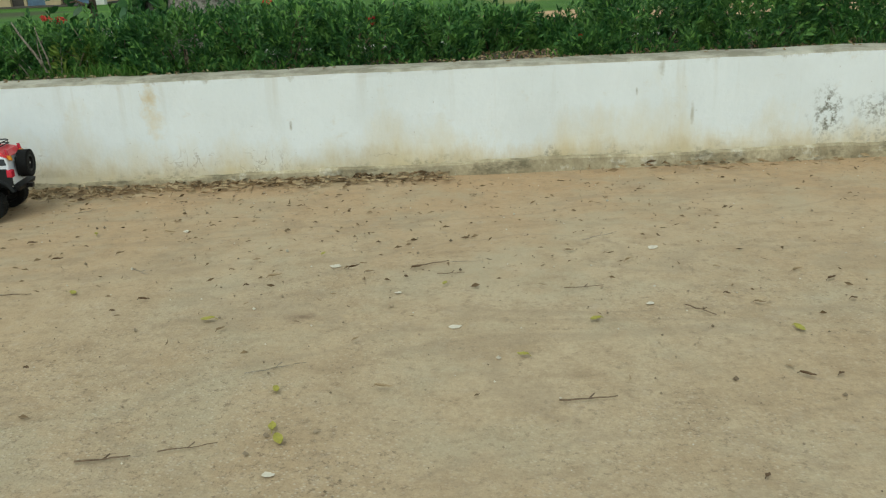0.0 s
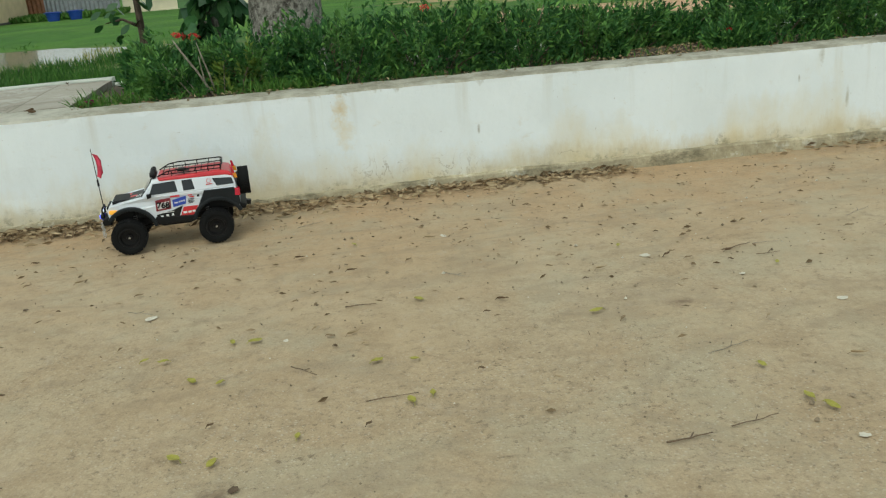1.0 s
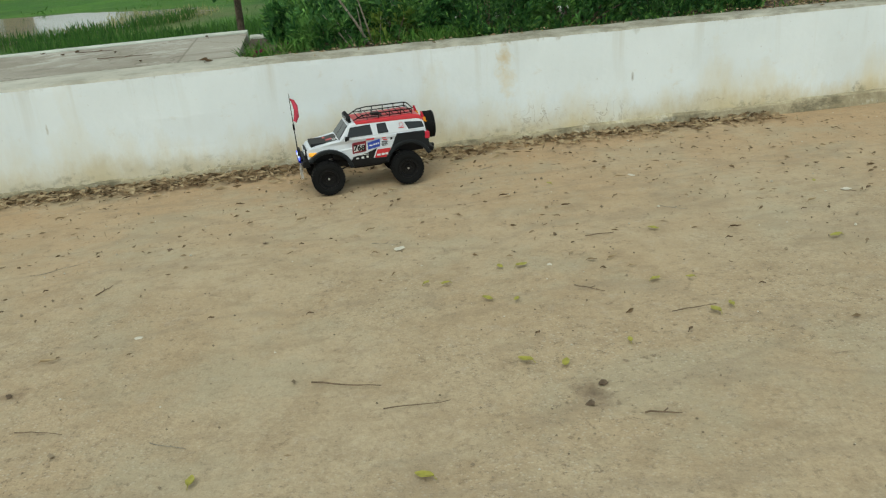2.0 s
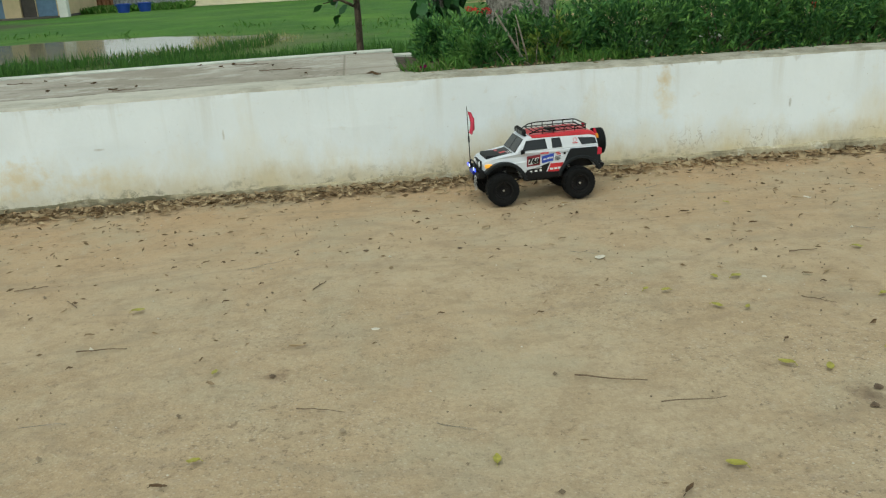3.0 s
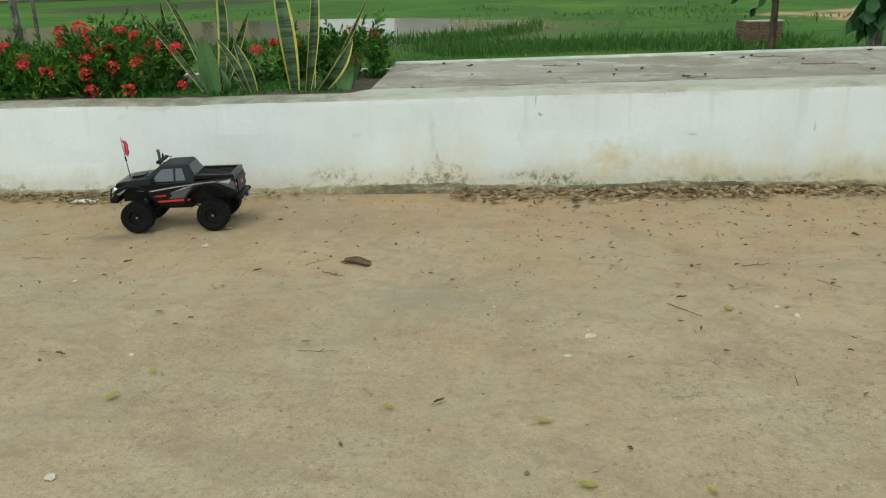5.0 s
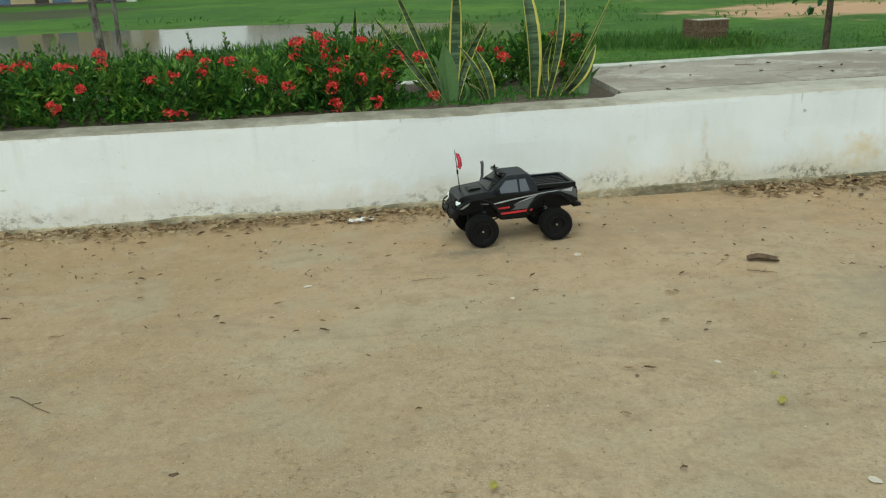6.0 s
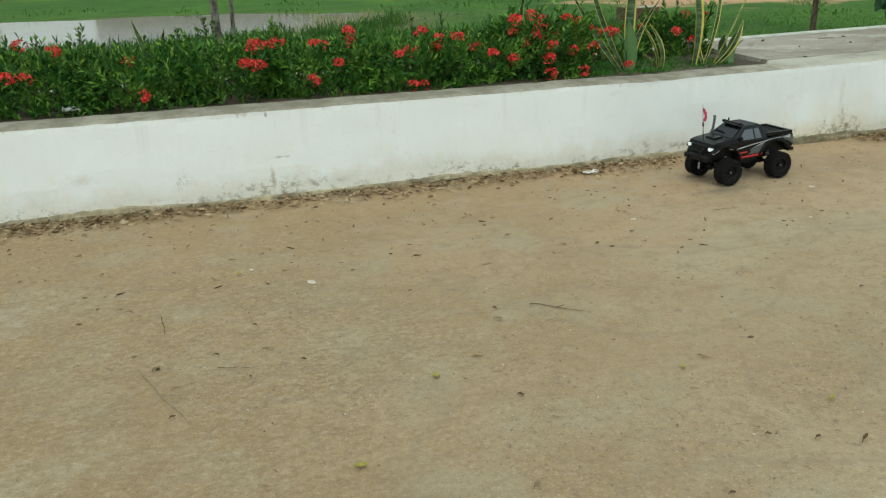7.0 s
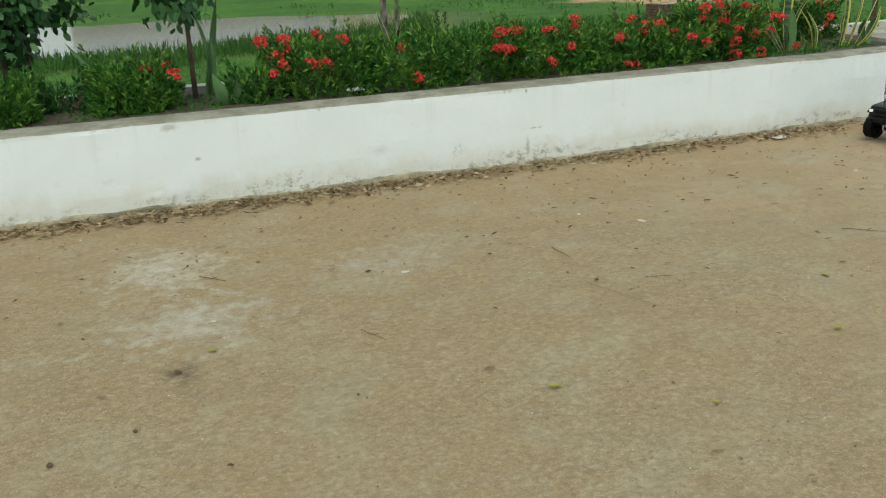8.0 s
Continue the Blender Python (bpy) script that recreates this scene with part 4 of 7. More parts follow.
def build_plants():
    rng = np.random.default_rng(11)
    # dark clipped hedge in the first bed
    spots = [(0.43, 0.6, 0.17, 0.26, 0.59), (0.8, 0.6, 0.21, 0.25, 0.645), (1.2, 0.5, 0.23, 0.27, 0.69), (1.64, 0.53, 0.23, 0.3, 0.7), (2.06, 0.54, 0.22, 0.31, 0.68), (2.42, 0.6, 0.15, 0.26, 0.66),
             (2.68, 0.76, 0.17, 0.18, 0.62), (2.98, 0.8, 0.16, 0.16, 0.57), (3.1, 0.4, 0.13, 0.13, 0.53), (3.38, 0.6, 0.24, 0.3, 0.69), (3.88, 0.56, 0.25, 0.31, 0.7), (4.38, 0.55, 0.25, 0.32, 0.72), (4.9, 0.55, 0.26, 0.32, 0.72), (5.43, 0.55, 0.27, 0.32, 0.74), (6.0, 0.55, 0.3, 0.32, 0.76)]
    blooms = [(0.405, 0.86, 0.69), (0.43, 0.83, 0.682), (0.49, 0.84, 0.675), (1.615, 0.5, 0.74), (2.08, 0.45, 0.636), (3.04, 0.34, 0.53), (4.62, 0.4, 0.735), (5.6, 0.4, 0.76)]
    row = [(x, shrub(x, y, a, b, top, 100 + k, HEDGE, "dense dark green hedge shrub with a few red flowers", shoots=int(2700 * a), group="hedge in the first bed", leaf=0.038)) for k, (x, y, a, b, top) in enumerate(spots)]
    for x, y, z in blooms:
        own = min(row, key=lambda q: abs(q[0] - x))[1]
        foot = own.matrix_basis.translation
        flower_head(np.array((x - foot.x, y - foot.y, z - foot.z)), 0.026, rng, own)
    # flowering hedge in the second bed
    spots = [(-4.12, 0.52, 0.24, 0.25, 0.70), (-4.55, 0.58, 0.26, 0.28, 0.62), (-4.98, 0.58, 0.27, 0.29, 0.62), (-5.42, 0.58, 0.27, 0.29, 0.64), (-5.86, 0.60, 0.27, 0.29, 0.65), (-6.3, 0.58, 0.27, 0.29, 0.64),
             (-6.74, 0.58, 0.26, 0.29, 0.66), (-7.74, 0.56, 0.2, 0.23, 0.62), (-8.42, 0.52, 0.2, 0.25, 0.58), (-8.85, 0.56, 0.3, 0.29, 0.66), (-9.4, 0.56, 0.3, 0.29, 0.68), (-10.0, 0.56, 0.32, 0.29, 0.7), (-10.6, 0.56, 0.32, 0.29, 0.7)]
    row = [(x, shrub(x, y, a, b, top, 200 + k, IXORA, "bushy green ixora shrub with clusters of red flowers", shoots=640, group="flowering hedge in the second bed", flowers=0 if -7.2 < x else 2, leaf=0.041)) for k, (x, y, a, b, top) in enumerate(spots)]
    near = [(-3.37, 0.42, 0.62), (-3.73, 0.31, 0.47), (-3.78, 0.42, 0.64), (-3.90, 0.42, 0.65), (-3.95, 0.31, 0.57), (-3.98, 0.42, 0.59), (-3.99, 0.42, 0.70), (-4.01, 0.31, 0.45), (-4.06, 0.42, 0.73), (-4.07, 0.31, 0.56), (-4.14, 0.42, 0.64), (-4.20, 0.31, 0.60), (-4.20, 0.31, 0.45), (-4.20, 0.42, 0.62), (-4.21, 0.31, 0.53), (-4.22, 0.42, 0.71), (-4.23, 0.42, 0.65), (-4.27, 0.42, 0.75), (-4.31, 0.42, 0.61), (-4.36, 0.42, 0.73), (-4.38, 0.42, 0.67), (-4.42, 0.31, 0.54), (-4.53, 0.31, 0.58), (-4.58, 0.42, 0.60), (-4.69, 0.42, 0.66), (-4.79, 0.42, 0.66), (-4.81, 0.42, 0.61), (-4.88, 0.42, 0.69)]
    far = [(-4.91, 0.31, 0.44), (-4.95, 0.42, 0.60), (-4.97, 0.31, 0.44), (-5.03, 0.31, 0.60), (-5.27, 0.42, 0.72), (-5.27, 0.42, 0.67), (-5.35, 0.31, 0.58), (-5.41, 0.42, 0.66), (-5.46, 0.42, 0.67), (-5.48, 0.31, 0.50), (-5.63, 0.42, 0.68), (-5.69, 0.42, 0.67), (-5.74, 0.42, 0.67), (-5.76, 0.31, 0.59), (-5.80, 0.31, 0.60), (-6.28, 0.31, 0.48), (-6.33, 0.42, 0.63), (-6.66, 0.42, 0.70), (-6.79, 0.31, 0.59), (-6.80, 0.42, 0.73), (-6.86, 0.31, 0.60), (-6.96, 0.42, 0.67), (-6.98, 0.42, 0.72), (-7.01, 0.31, 0.60), (-7.02, 0.42, 0.64), (-7.06, 0.31, 0.56), (-7.09, 0.42, 0.71), (-7.54, 0.31, 0.60)]
    for x, y, z in near + far:
        own = min(row, key=lambda q: abs(q[0] - x))[1]
        foot = own.matrix_basis.translation
        flower_head(np.array((x - foot.x, y - 0.06 - foot.y, z - foot.z)), rng.uniform(0.03, 0.044), rng, own)
    for x, y, z in ((-5.96, 0.82, 0.8), (-5.91, 0.8, 0.76), (-6.1, 0.7, 0.75), (-5.62, 0.6, 0.76), (-5.2, 0.6, 0.745), (-4.89, 0.55, 0.775), (-4.72, 0.55, 0.77), (-7.04, 0.5, 0.775), (-6.9, 0.62, 0.75), (-6.75, 0.55, 0.755), (-6.56, 0.62, 0.78)):
        tall_shoot(min(row, key=lambda q: abs(q[0] - x))[1], x, y, z, rng, IXORA)
    shrub(-7.12, 0.5, 0.15, 0.15, 0.54, 305, IXORA, "low sparse green shrub beside a sapling", shoots=120)
    shrub(-8.08, 0.72, 0.13, 0.14, 0.54, 306, HEDGE, "low dark green shrub between two brighter ones", shoots=110)
    shrub(-3.02, 0.92, 0.19, 0.13, 0.65, 301, IXORA, "small green ixora shrub with red flower heads", shoots=260, flowers=5)
    shrub(-3.5, 0.92, 0.22, 0.13, 0.6, 303, IXORA, "low ixora shrub behind the snake plants", shoots=200, flowers=2)
    shrub(0.3, 0.9, 0.16, 0.13, 0.63, 307, HEDGE, "dark green hedge shrub at the bed's end", shoots=340, group="hedge in the first bed")
    shrub(0.72, 0.42, 0.1, 0.06, 0.58, 302, YELLOWING, "sparse pale yellow-green shrub at the hedge's foot", shoots=46)
    # bare sticks in front of the first shrub
    thing = empty("dry_stalks", "bare grey leaning dead stalks in the bed", "stalks", pose(0.58, 0.36, height_top(0.5) - 0.03))
    for foot, lean, h, r in ((0.03, -0.15, 0.27, 0.007), (0.04, -0.06, 0.25, 0.005), (0.0, -0.02, 0.19, 0.004), (-0.06, -0.12, 0.17, 0.004), (-0.03, -0.1, 0.15, 0.003), (0.07, 0.02, 0.18, 0.003)):
        part("stalk", tube([(foot, 0, 0), (foot + lean * 0.42, 0.012, h * 0.45), (foot + lean * 0.8, 0.01, h * 0.8), (foot + lean, 0.02, h)], [r, r * 0.85, r * 0.7, r * 0.4], 6), STALK, thing)
    # snake plants
    snake_plant(-3.63, 0.42, [(-0.37, 0.0, 0.47, 0.05, 0.2, -0.03), (-0.27, 0.04, 0.62, 0.045, 0.3, -0.01), (0.05, 0.05, 0.66, 0.08, 0.1, 0.01), (0.04, -0.02, 0.31, 0.055, 0.5, 0.19), (0.12, 0.0, 0.29, 0.066, 0.3, 0.21), (0.2, 0.04, 0.42, 0.06, 0.6, 0.02), (0.09, 0.0, 0.12, 0.03, 0.4, 0.17)],
                "snake plant with dark banded yellow-edged sword leaves")
    snake_plant(-3.15, 0.40, [(-0.13, 0.03, 0.68, 0.105, 0.1, -0.06), (0.08, 0.03, 0.66, 0.068, 0.3, 0.0), (0.05, 0.05, 0.33, 0.055, 0.8, 0.03), (0.34, 0.06, 0.5, 0.032, 0.6, 0.06), (0.25, 0.0, 0.28, 0.095, 0.15, 0.05)],
                "tall snake plant with broad yellow-edged sword leaves")
    snake_plant(-2.95, 0.42, [(-0.08, -0.03, 0.2, 0.07, 0.1), (0.03, -0.04, 0.24, 0.085, 0.3), (0.08, 0.0, 0.16, 0.06, 0.7)], "low plain green strap leaves in the bed", STRAP)
    snake_plant(-3.63, 0.42, [(-0.03, -0.03, 0.32, 0.13, 0.2, 0.0), (-0.09, 0.02, 0.27, 0.07, 0.5, -0.02), (0.05, -0.03, 0.16, 0.06, 0.8)], "low plain green strap leaves in the bed", STRAP)
    snake_plant(-4.1, 0.9, [(-0.08, 0, 0.41, 0.05, 0.1), (0.03, 0.02, 0.48, 0.045, 0.3), (0.08, 0.02, 0.3, 0.05, 0.6)], "snake plant growing behind the flowering hedge")
    snake_plant(-6.2, 0.86, [(-0.12, 0, 0.42, 0.05, 0.2), (0.04, 0.02, 0.36, 0.05, 0.5)], "snake plant leaves rising from the flowering hedge")
    snake_plant(-7.32, 0.42, [(-0.03, -0.05, 0.2, 0.085, 0.1), (0.1, -0.06, 0.18, 0.07, 0.4), (-0.02, 0.05, 0.16, 0.05, 0.9)], "pale green strap-leaved plant beside a sapling", STRAP)
    snake_plant(-7.36, 0.78, [(0.12, 0.02, 0.55, 0.05, 0.2), (-0.02, 0.03, 0.5, 0.045, 0.4), (0.06, 0.0, 0.36, 0.04, 0.1)], "slim pale green strap leaves beside a sapling", STRAP)
    snake_plant(-7.9, 0.82, [(-0.14, 0, 0.36, 0.05, 0.3), (-0.05, 0.02, 0.3, 0.05, 0.5)], "strap-leaved plant rising above the shrubs", STRAP)
    # trees behind the beds
    tree("sapling", -0.165, 3.04, -0.3, 2.4, 0.034, 3, BROWNBARK, BROAD, "young tree with a thin brown trunk and broad leaves", limbs=9, leaf=0.1, per=14, low=0.36, reach=0.36, hang=0.6)
    tree("sapling", 0.4, 2.55, -0.3, 2.2, 0.06, 8, BARK, BROAD, "grey trunk hung with large drooping green leaves", limbs=16, leaf=0.15, per=46, low=0.36, reach=0.17, hang=1.1)
    tree("tree", 0.92, 2.1, -0.3, 4.6, 0.27, 3, LICHEN, BROAD, "large tree with mottled grey bark and high crown", limbs=9, leaf=0.14, per=330, low=0.62, reach=1.7, flare=0.35)
    tree("sapling", -5.75, 2.4, -0.3, 3.0, 0.034, 14, BARK, IXORA, "slim grey double-stemmed tree behind the hedge", limbs=6, leaf=0.1, per=40, low=0.62, reach=0.6, stems=2)
    tree("sapling", -7.42, 0.68, 0.36, 1.1, 0.016, 21, BROWNBARK, BROAD, "sapling in the bed with rounded dark leaves", limbs=13, leaf=0.055, per=120, low=0.38, reach=0.36, hang=0.9)
    tree("sapling", -8.3, 0.95, 0.36, 0.95, 0.016, 27, BROWNBARK, BROAD, "leafy dark sapling with two stems in the bed", limbs=11, leaf=0.06, per=95, low=0.26, reach=0.32, stems=2, hang=0.6)
    # ground cover and bed litter
    n = 5200
    b = np.stack([np.where(rng.random(n) < 0.75, rng.uniform(-4.0, -2.95, n), rng.uniform(-8.1, -7.0, n)), rng.uniform(0.3, 0.8, n), np.full(n, 0.39)], 1)
    v, f = blades(rng, b, unit(rng.normal(0, 0.6, (n, 3)) + np.array((0, 0, 0.9))), rng.uniform(0.02, 0.045, n), rng.uniform(0.01, 0.02, n))
    tagged(raw("ground_cover", v.tolist(), f.tolist(), MOSS), "low bright green ground cover on soil", "plants", kind="stuff")
    n = 2600
    y = 0.2 + 0.4 * rng.random(n)
    y[:150] = rng.uniform(0.05, 0.2, 150)
    b = np.stack([rng.uniform(0.02, 7.5, n), y, np.zeros(n)], 1)
    b[1200:1400, 0] = rng.normal(2.82, 0.16, 200)
    b[:, 2] = [height_top(q[0]) + (0.009 if q[1] < 0.18 else -0.006) for q in b]
    v, f = blades(rng, b, unit(rng.normal(0, 1, (n, 3)) * np.array((1, 1, 0.15))), rng.uniform(0.012, 0.034, n), rng.uniform(0.007, 0.014, n), 0.3)
    tagged(raw("bed_litter", v.tolist(), f.tolist(), DRY), "dry brown leaves lying under the hedge", "leaf litter", kind="stuff")
    n = 1300
    b = np.stack([np.where(rng.random(n) < 0.3, rng.normal(0.95, 0.12, n), np.where(rng.random(n) < 0.3, rng.uniform(0.02, 0.3, n), rng.uniform(0.4, 7.0, n))), rng.uniform(0.19, 0.4, n), np.zeros(n)], 1)
    b[:, 2] = [height_top(q) - 0.025 for q in b[:, 0]]
    v, f = blades(rng, b, unit(rng.normal(0, 0.45, (n, 3)) + np.array((0, -0.1, 0.9))), rng.uniform(0.05, 0.13, n), rng.uniform(0.004, 0.008, n), 0.2, 0.2)
    tagged(raw("bed_grass", v.tolist(), f.tolist(), GRASS), "thin green grass tufts along the bed", "grass", kind="stuff")
    # grass round the pond and behind the slab
    n = 22000
    x = rng.uniform(-18, 2, n)
    y = rng.uniform(8.2, 10.1, n)
    b = np.stack([x, y, np.full(n, -0.3)], 1)
    keep = np.array([noise.noise(Vector((q[0] * 0.6, q[1] * 0.6, 0))) + 0.9 * (1 - abs(q[1] - 9.2) / 1.1) > 0.25 for q in b])
    # a second fringe follows the near bank round to the shallow end
    u = rng.uniform(-0.2, 0.99, 9000)
    bank = np.stack([-9.7 + 8.1 * u, 13.5 - 4.0 * np.sqrt(1 - u * u) + 0.4 * u + rng.normal(-0.25, 0.4, 9000), np.full(9000, -0.3)], 1)
    b = np.concatenate([b[keep], bank[[noise.noise(Vector((q[0] * 0.9, q[1] * 0.9, 4))) > -0.2 for q in bank]]])
    n = len(b)
    v, f = blades(rng, b, unit(rng.normal(0, 0.22, (n, 3)) + np.array((0, 0, 1.0))), rng.uniform(0.08, 0.26, n) * rng.uniform(0.4, 1.3, n), rng.uniform(0.012, 0.018, n), 0.2, 0.1)
    tagged(raw("pond_grass", v.tolist(), f.tolist(), TUFT), "tall green grass at the pond's edge", "grass", kind="stuff")
    # pale reeds at the shallow end
    n = 900
    a = rng.uniform(-0.75, 0.35, n)
    b = np.stack([-9.7 + 8.0 * np.cos(a) * rng.uniform(0.8, 1.06, n), 13.5 + 3.9 * np.sin(a) * rng.uniform(0.85, 1.05, n), np.full(n, -0.3)], 1)
    v, f = blades(rng, b, unit(rng.normal(0, 0.25, (n, 3)) + np.array((0, 0, 1.0))), rng.uniform(0.05, 0.2, n), rng.uniform(0.01, 0.016, n), 0.2, 0.1)
    tagged(raw("reeds", v.tolist(), f.tolist(), REED), "pale thin reeds standing in the shallow pond", "reeds", kind="stuff")
    n = 1400
    b = np.stack([rng.normal(1.35, 0.45, n), rng.normal(8.65, 0.3, n), np.full(n, -0.3)], 1)
    v, f = blades(rng, b, unit(rng.normal(0, 0.4, (n, 3)) + np.array((0.1, 0, 1.0))), rng.uniform(0.08, 0.26, n), rng.uniform(0.012, 0.022, n), 0.2, 0.3)
    tagged(raw("grass_tuft", v.tolist(), f.tolist(), GRASS), "long grass tufts round the brick surround", "grass", kind="stuff")
    n = 70
    mid = np.stack([rng.uniform(-16, 12, n), 6 + 14 * rng.random(n) ** 1.5], 1)
    mid = mid[((mid[:, 0] + 9.7) / 8.8) ** 2 + ((mid[:, 1] - 13.5) / 4.6) ** 2 > 1]
    b = np.repeat(mid, 22, 0)
    n = len(b)
    b = np.concatenate([b + rng.normal(0, 0.16, (n, 2)) * (1 + b[:, 1:] / 20), np.full((n, 1), -0.3)], 1)
    size = 1 + b[:, 1] / 25
    v, f = blades(rng, b, unit(rng.normal(0, 0.45, (n, 3)) + np.array((0, 0, 1.0))), rng.uniform(0.05, 0.16, n) * size, rng.uniform(0.012, 0.025, n) * size, 0.2, 0.3)
    tagged(raw("grass_clumps", v.tolist(), f.tolist(), GRASS), "uneven clumps of longer field grass", "grass", kind="stuff")
    n = 26000
    b = np.stack([rng.uniform(-9, 6, n), 1.4 + 9.0 * rng.random(n) ** 1.3, np.full(n, -0.3)], 1)
    v, f = blades(rng, b, unit(rng.normal(0, 0.4, (n, 3)) + np.array((0, 0, 1.0))), rng.uniform(0.03, 0.09, n), rng.uniform(0.008, 0.016, n), 0.2, 0.3)
    tagged(raw("field_grass", v.tolist(), f.tolist(), GRASS), "short rough green grass of the field", "grass", kind="stuff")


build_plants()


# ---- far side of the field ----
def sheet_fence(x0, x1, y, z0, z1, material, label):
    """A corrugated sheet fence."""
    n = int((x1 - x0) / 0.06)
    v, f = [], []
    for k in range(n + 1):
        x = x0 + (x1 - x0) * k / n
        d = 0.03 * math.sin(k * math.pi / 2)
        v += [(x, y + d, z0), (x, y + d, z1), (x, y + d + 0.02, z1), (x, y + d + 0.02, z0)]
    for k in range(n):
        a, b = 4 * k, 4 * k + 4
        f += [(a, b, b + 1, a + 1), (a + 1, b + 1, b + 2, a + 2), (a + 2, b + 2, b + 3, a + 3)]
    thing = empty("sheet_fence", label, "fence", pose(0, 0, 0))
    raw("sheet", v, f, material, thing)
    for x in np.arange(x0, x1 + 0.1, 2.4):
        part("post", box(x - 0.06, x + 0.06, y + 0.06, y + 0.18, z0, z1 + 0.1, 0.01), BROWNBARK, thing)


def house(x0, x1, y, depth, height, openings, label, wallm=None, base=None, apron=1.1, plinth=0.1, z=-0.55, eave=1.0):
    """A plain one-storey house on a plinth, its long side to the field. openings: centre, width, foot, head, kind."""
    wallm = wallm or CREAM
    thing = empty("house", label, "house", pose(0, 0, 0))
    part("plinth", box(x0 - 0.3, x1 + 0.1, y - apron, y + depth, z - 0.05, z + plinth, 0.03), base or STONE_AND_SHADE, thing, "rendered plinth" if base else "dark damp stone plinth")
    bm = bmesh.new()
    edges = [x0]
    for c, w, a, b, kind in sorted(openings):
        add_box(bm, edges[-1], c - w / 2, y, y + 0.25, z + plinth, z + height)
        add_box(bm, c - w / 2, c + w / 2, y, y + 0.25, z + b, z + height)
        if a > plinth:
            add_box(bm, c - w / 2, c + w / 2, y, y + 0.25, z + plinth, z + a)
        edges.append(c + w / 2)
    add_box(bm, edges[-1], x1, y, y + 0.25, z + plinth, z + height)
    add_box(bm, x0, x0 + 0.25, y + 0.25, y + depth, z + plinth, z + height)
    add_box(bm, x1 - 0.25, x1, y + 0.25, y + depth, z + plinth, z + height)
    add_box(bm, x0 + 0.25, x1 - 0.25, y + depth - 0.25, y + depth, z + plinth, z + height)
    bmesh.ops.remove_doubles(bm, verts=bm.verts, dist=0.001)
    part("wall", bm, wallm, thing)
    part("roof", prism([(-eave, z + height), (depth / 2, z + height + 1.5), (depth + 0.6, z + height), (depth + 0.6, z + height + 0.12), (depth / 2, z + height + 1.65), (-eave, z + height + 0.12)], x0 - 0.1, x1 + 0.1), ROOFTIN, thing, "grey sheet roof").matrix_basis = Matrix.Translation((0, y, 0)) @ Matrix(((0, 1, 0, 0), (1, 0, 0, 0), (0, 0, 1, 0), (0, 0, 0, 1)))
    for c, w, a, b, kind in openings:
        foot = z + max(a, plinth)
        if kind == "door":
            d = part("door", box(c - w / 2, c + w / 2, y + 0.1, y + 0.16, foot, z + b, 0.01), BLUEPAINT, thing, "faded blue door")
            for k in range(3):
                part("rail", box(c - w / 2 + 0.06, c + w / 2 - 0.06, y + 0.08, y + 0.1, foot + 0.15 + 0.7 * k, foot + 0.24 + 0.7 * k), BLUEPAINT, d)
        elif kind == "doorway":
            # dark panel: the shade inside the open doorway is put into its colour
            part("doorway", box(c - w / 2, c + w / 2, y + 0.2, y + 0.24, foot, z + b), STONE_AND_SHADE, thing, "dark panel for the shade inside an open entrance")
        else:
            part("window", box(c - w / 2, c + w / 2, y + 0.12, y + 0.16, z + a, z + b), TINTED, thing)
            part("frame", box(c - 0.03, c + 0.03, y + 0.08, y + 0.12, z + a, z + b), WHITEPAINT, thing)
    return thing


def hollow_brick(parent, x, y, z, turn, lx, ly, lz):
    """A clay block with two rows of three holes in its end."""
    bm = bmesh.new()
    nx, nz = 7, 5
    cut = lambda n, s, k: s * k / n
    grid = [[bm.verts.new((cut(nx, lx, i), 0, cut(nz, lz, k))) for k in range(nz + 1)] for i in range(nx + 1)]
    for i in range(nx):
        for k in range(nz):
            q = [grid[i][k], grid[i + 1][k], grid[i + 1][k + 1], grid[i][k + 1]]
            if i % 2 and k % 2:
                r = [bm.verts.new(p.co + Vector((0, ly * 0.6, 0))) for p in q]
                for a in range(4):
                    bm.faces.new((q[a], r[a], r[(a + 1) % 4], q[(a + 1) % 4]))
                bm.faces.new(r)
            else:
                bm.faces.new(q)
    add_box(bm, 0, lx, ly * 0.62, ly, 0, lz)
    add_box(bm, 0, lx, 0.0, ly * 0.62, lz - 0.001, lz)
    for a, b in ((0, 0.001), (lx - 0.001, lx)):
        add_box(bm, a, b, 0.0, ly * 0.62, 0, lz)
    bmesh.ops.recalc_face_normals(bm, faces=bm.faces)
    ob = part("brick", bm, BRICK, parent)
    ob.matrix_basis = pose(x, y, z, 0, 0, turn)


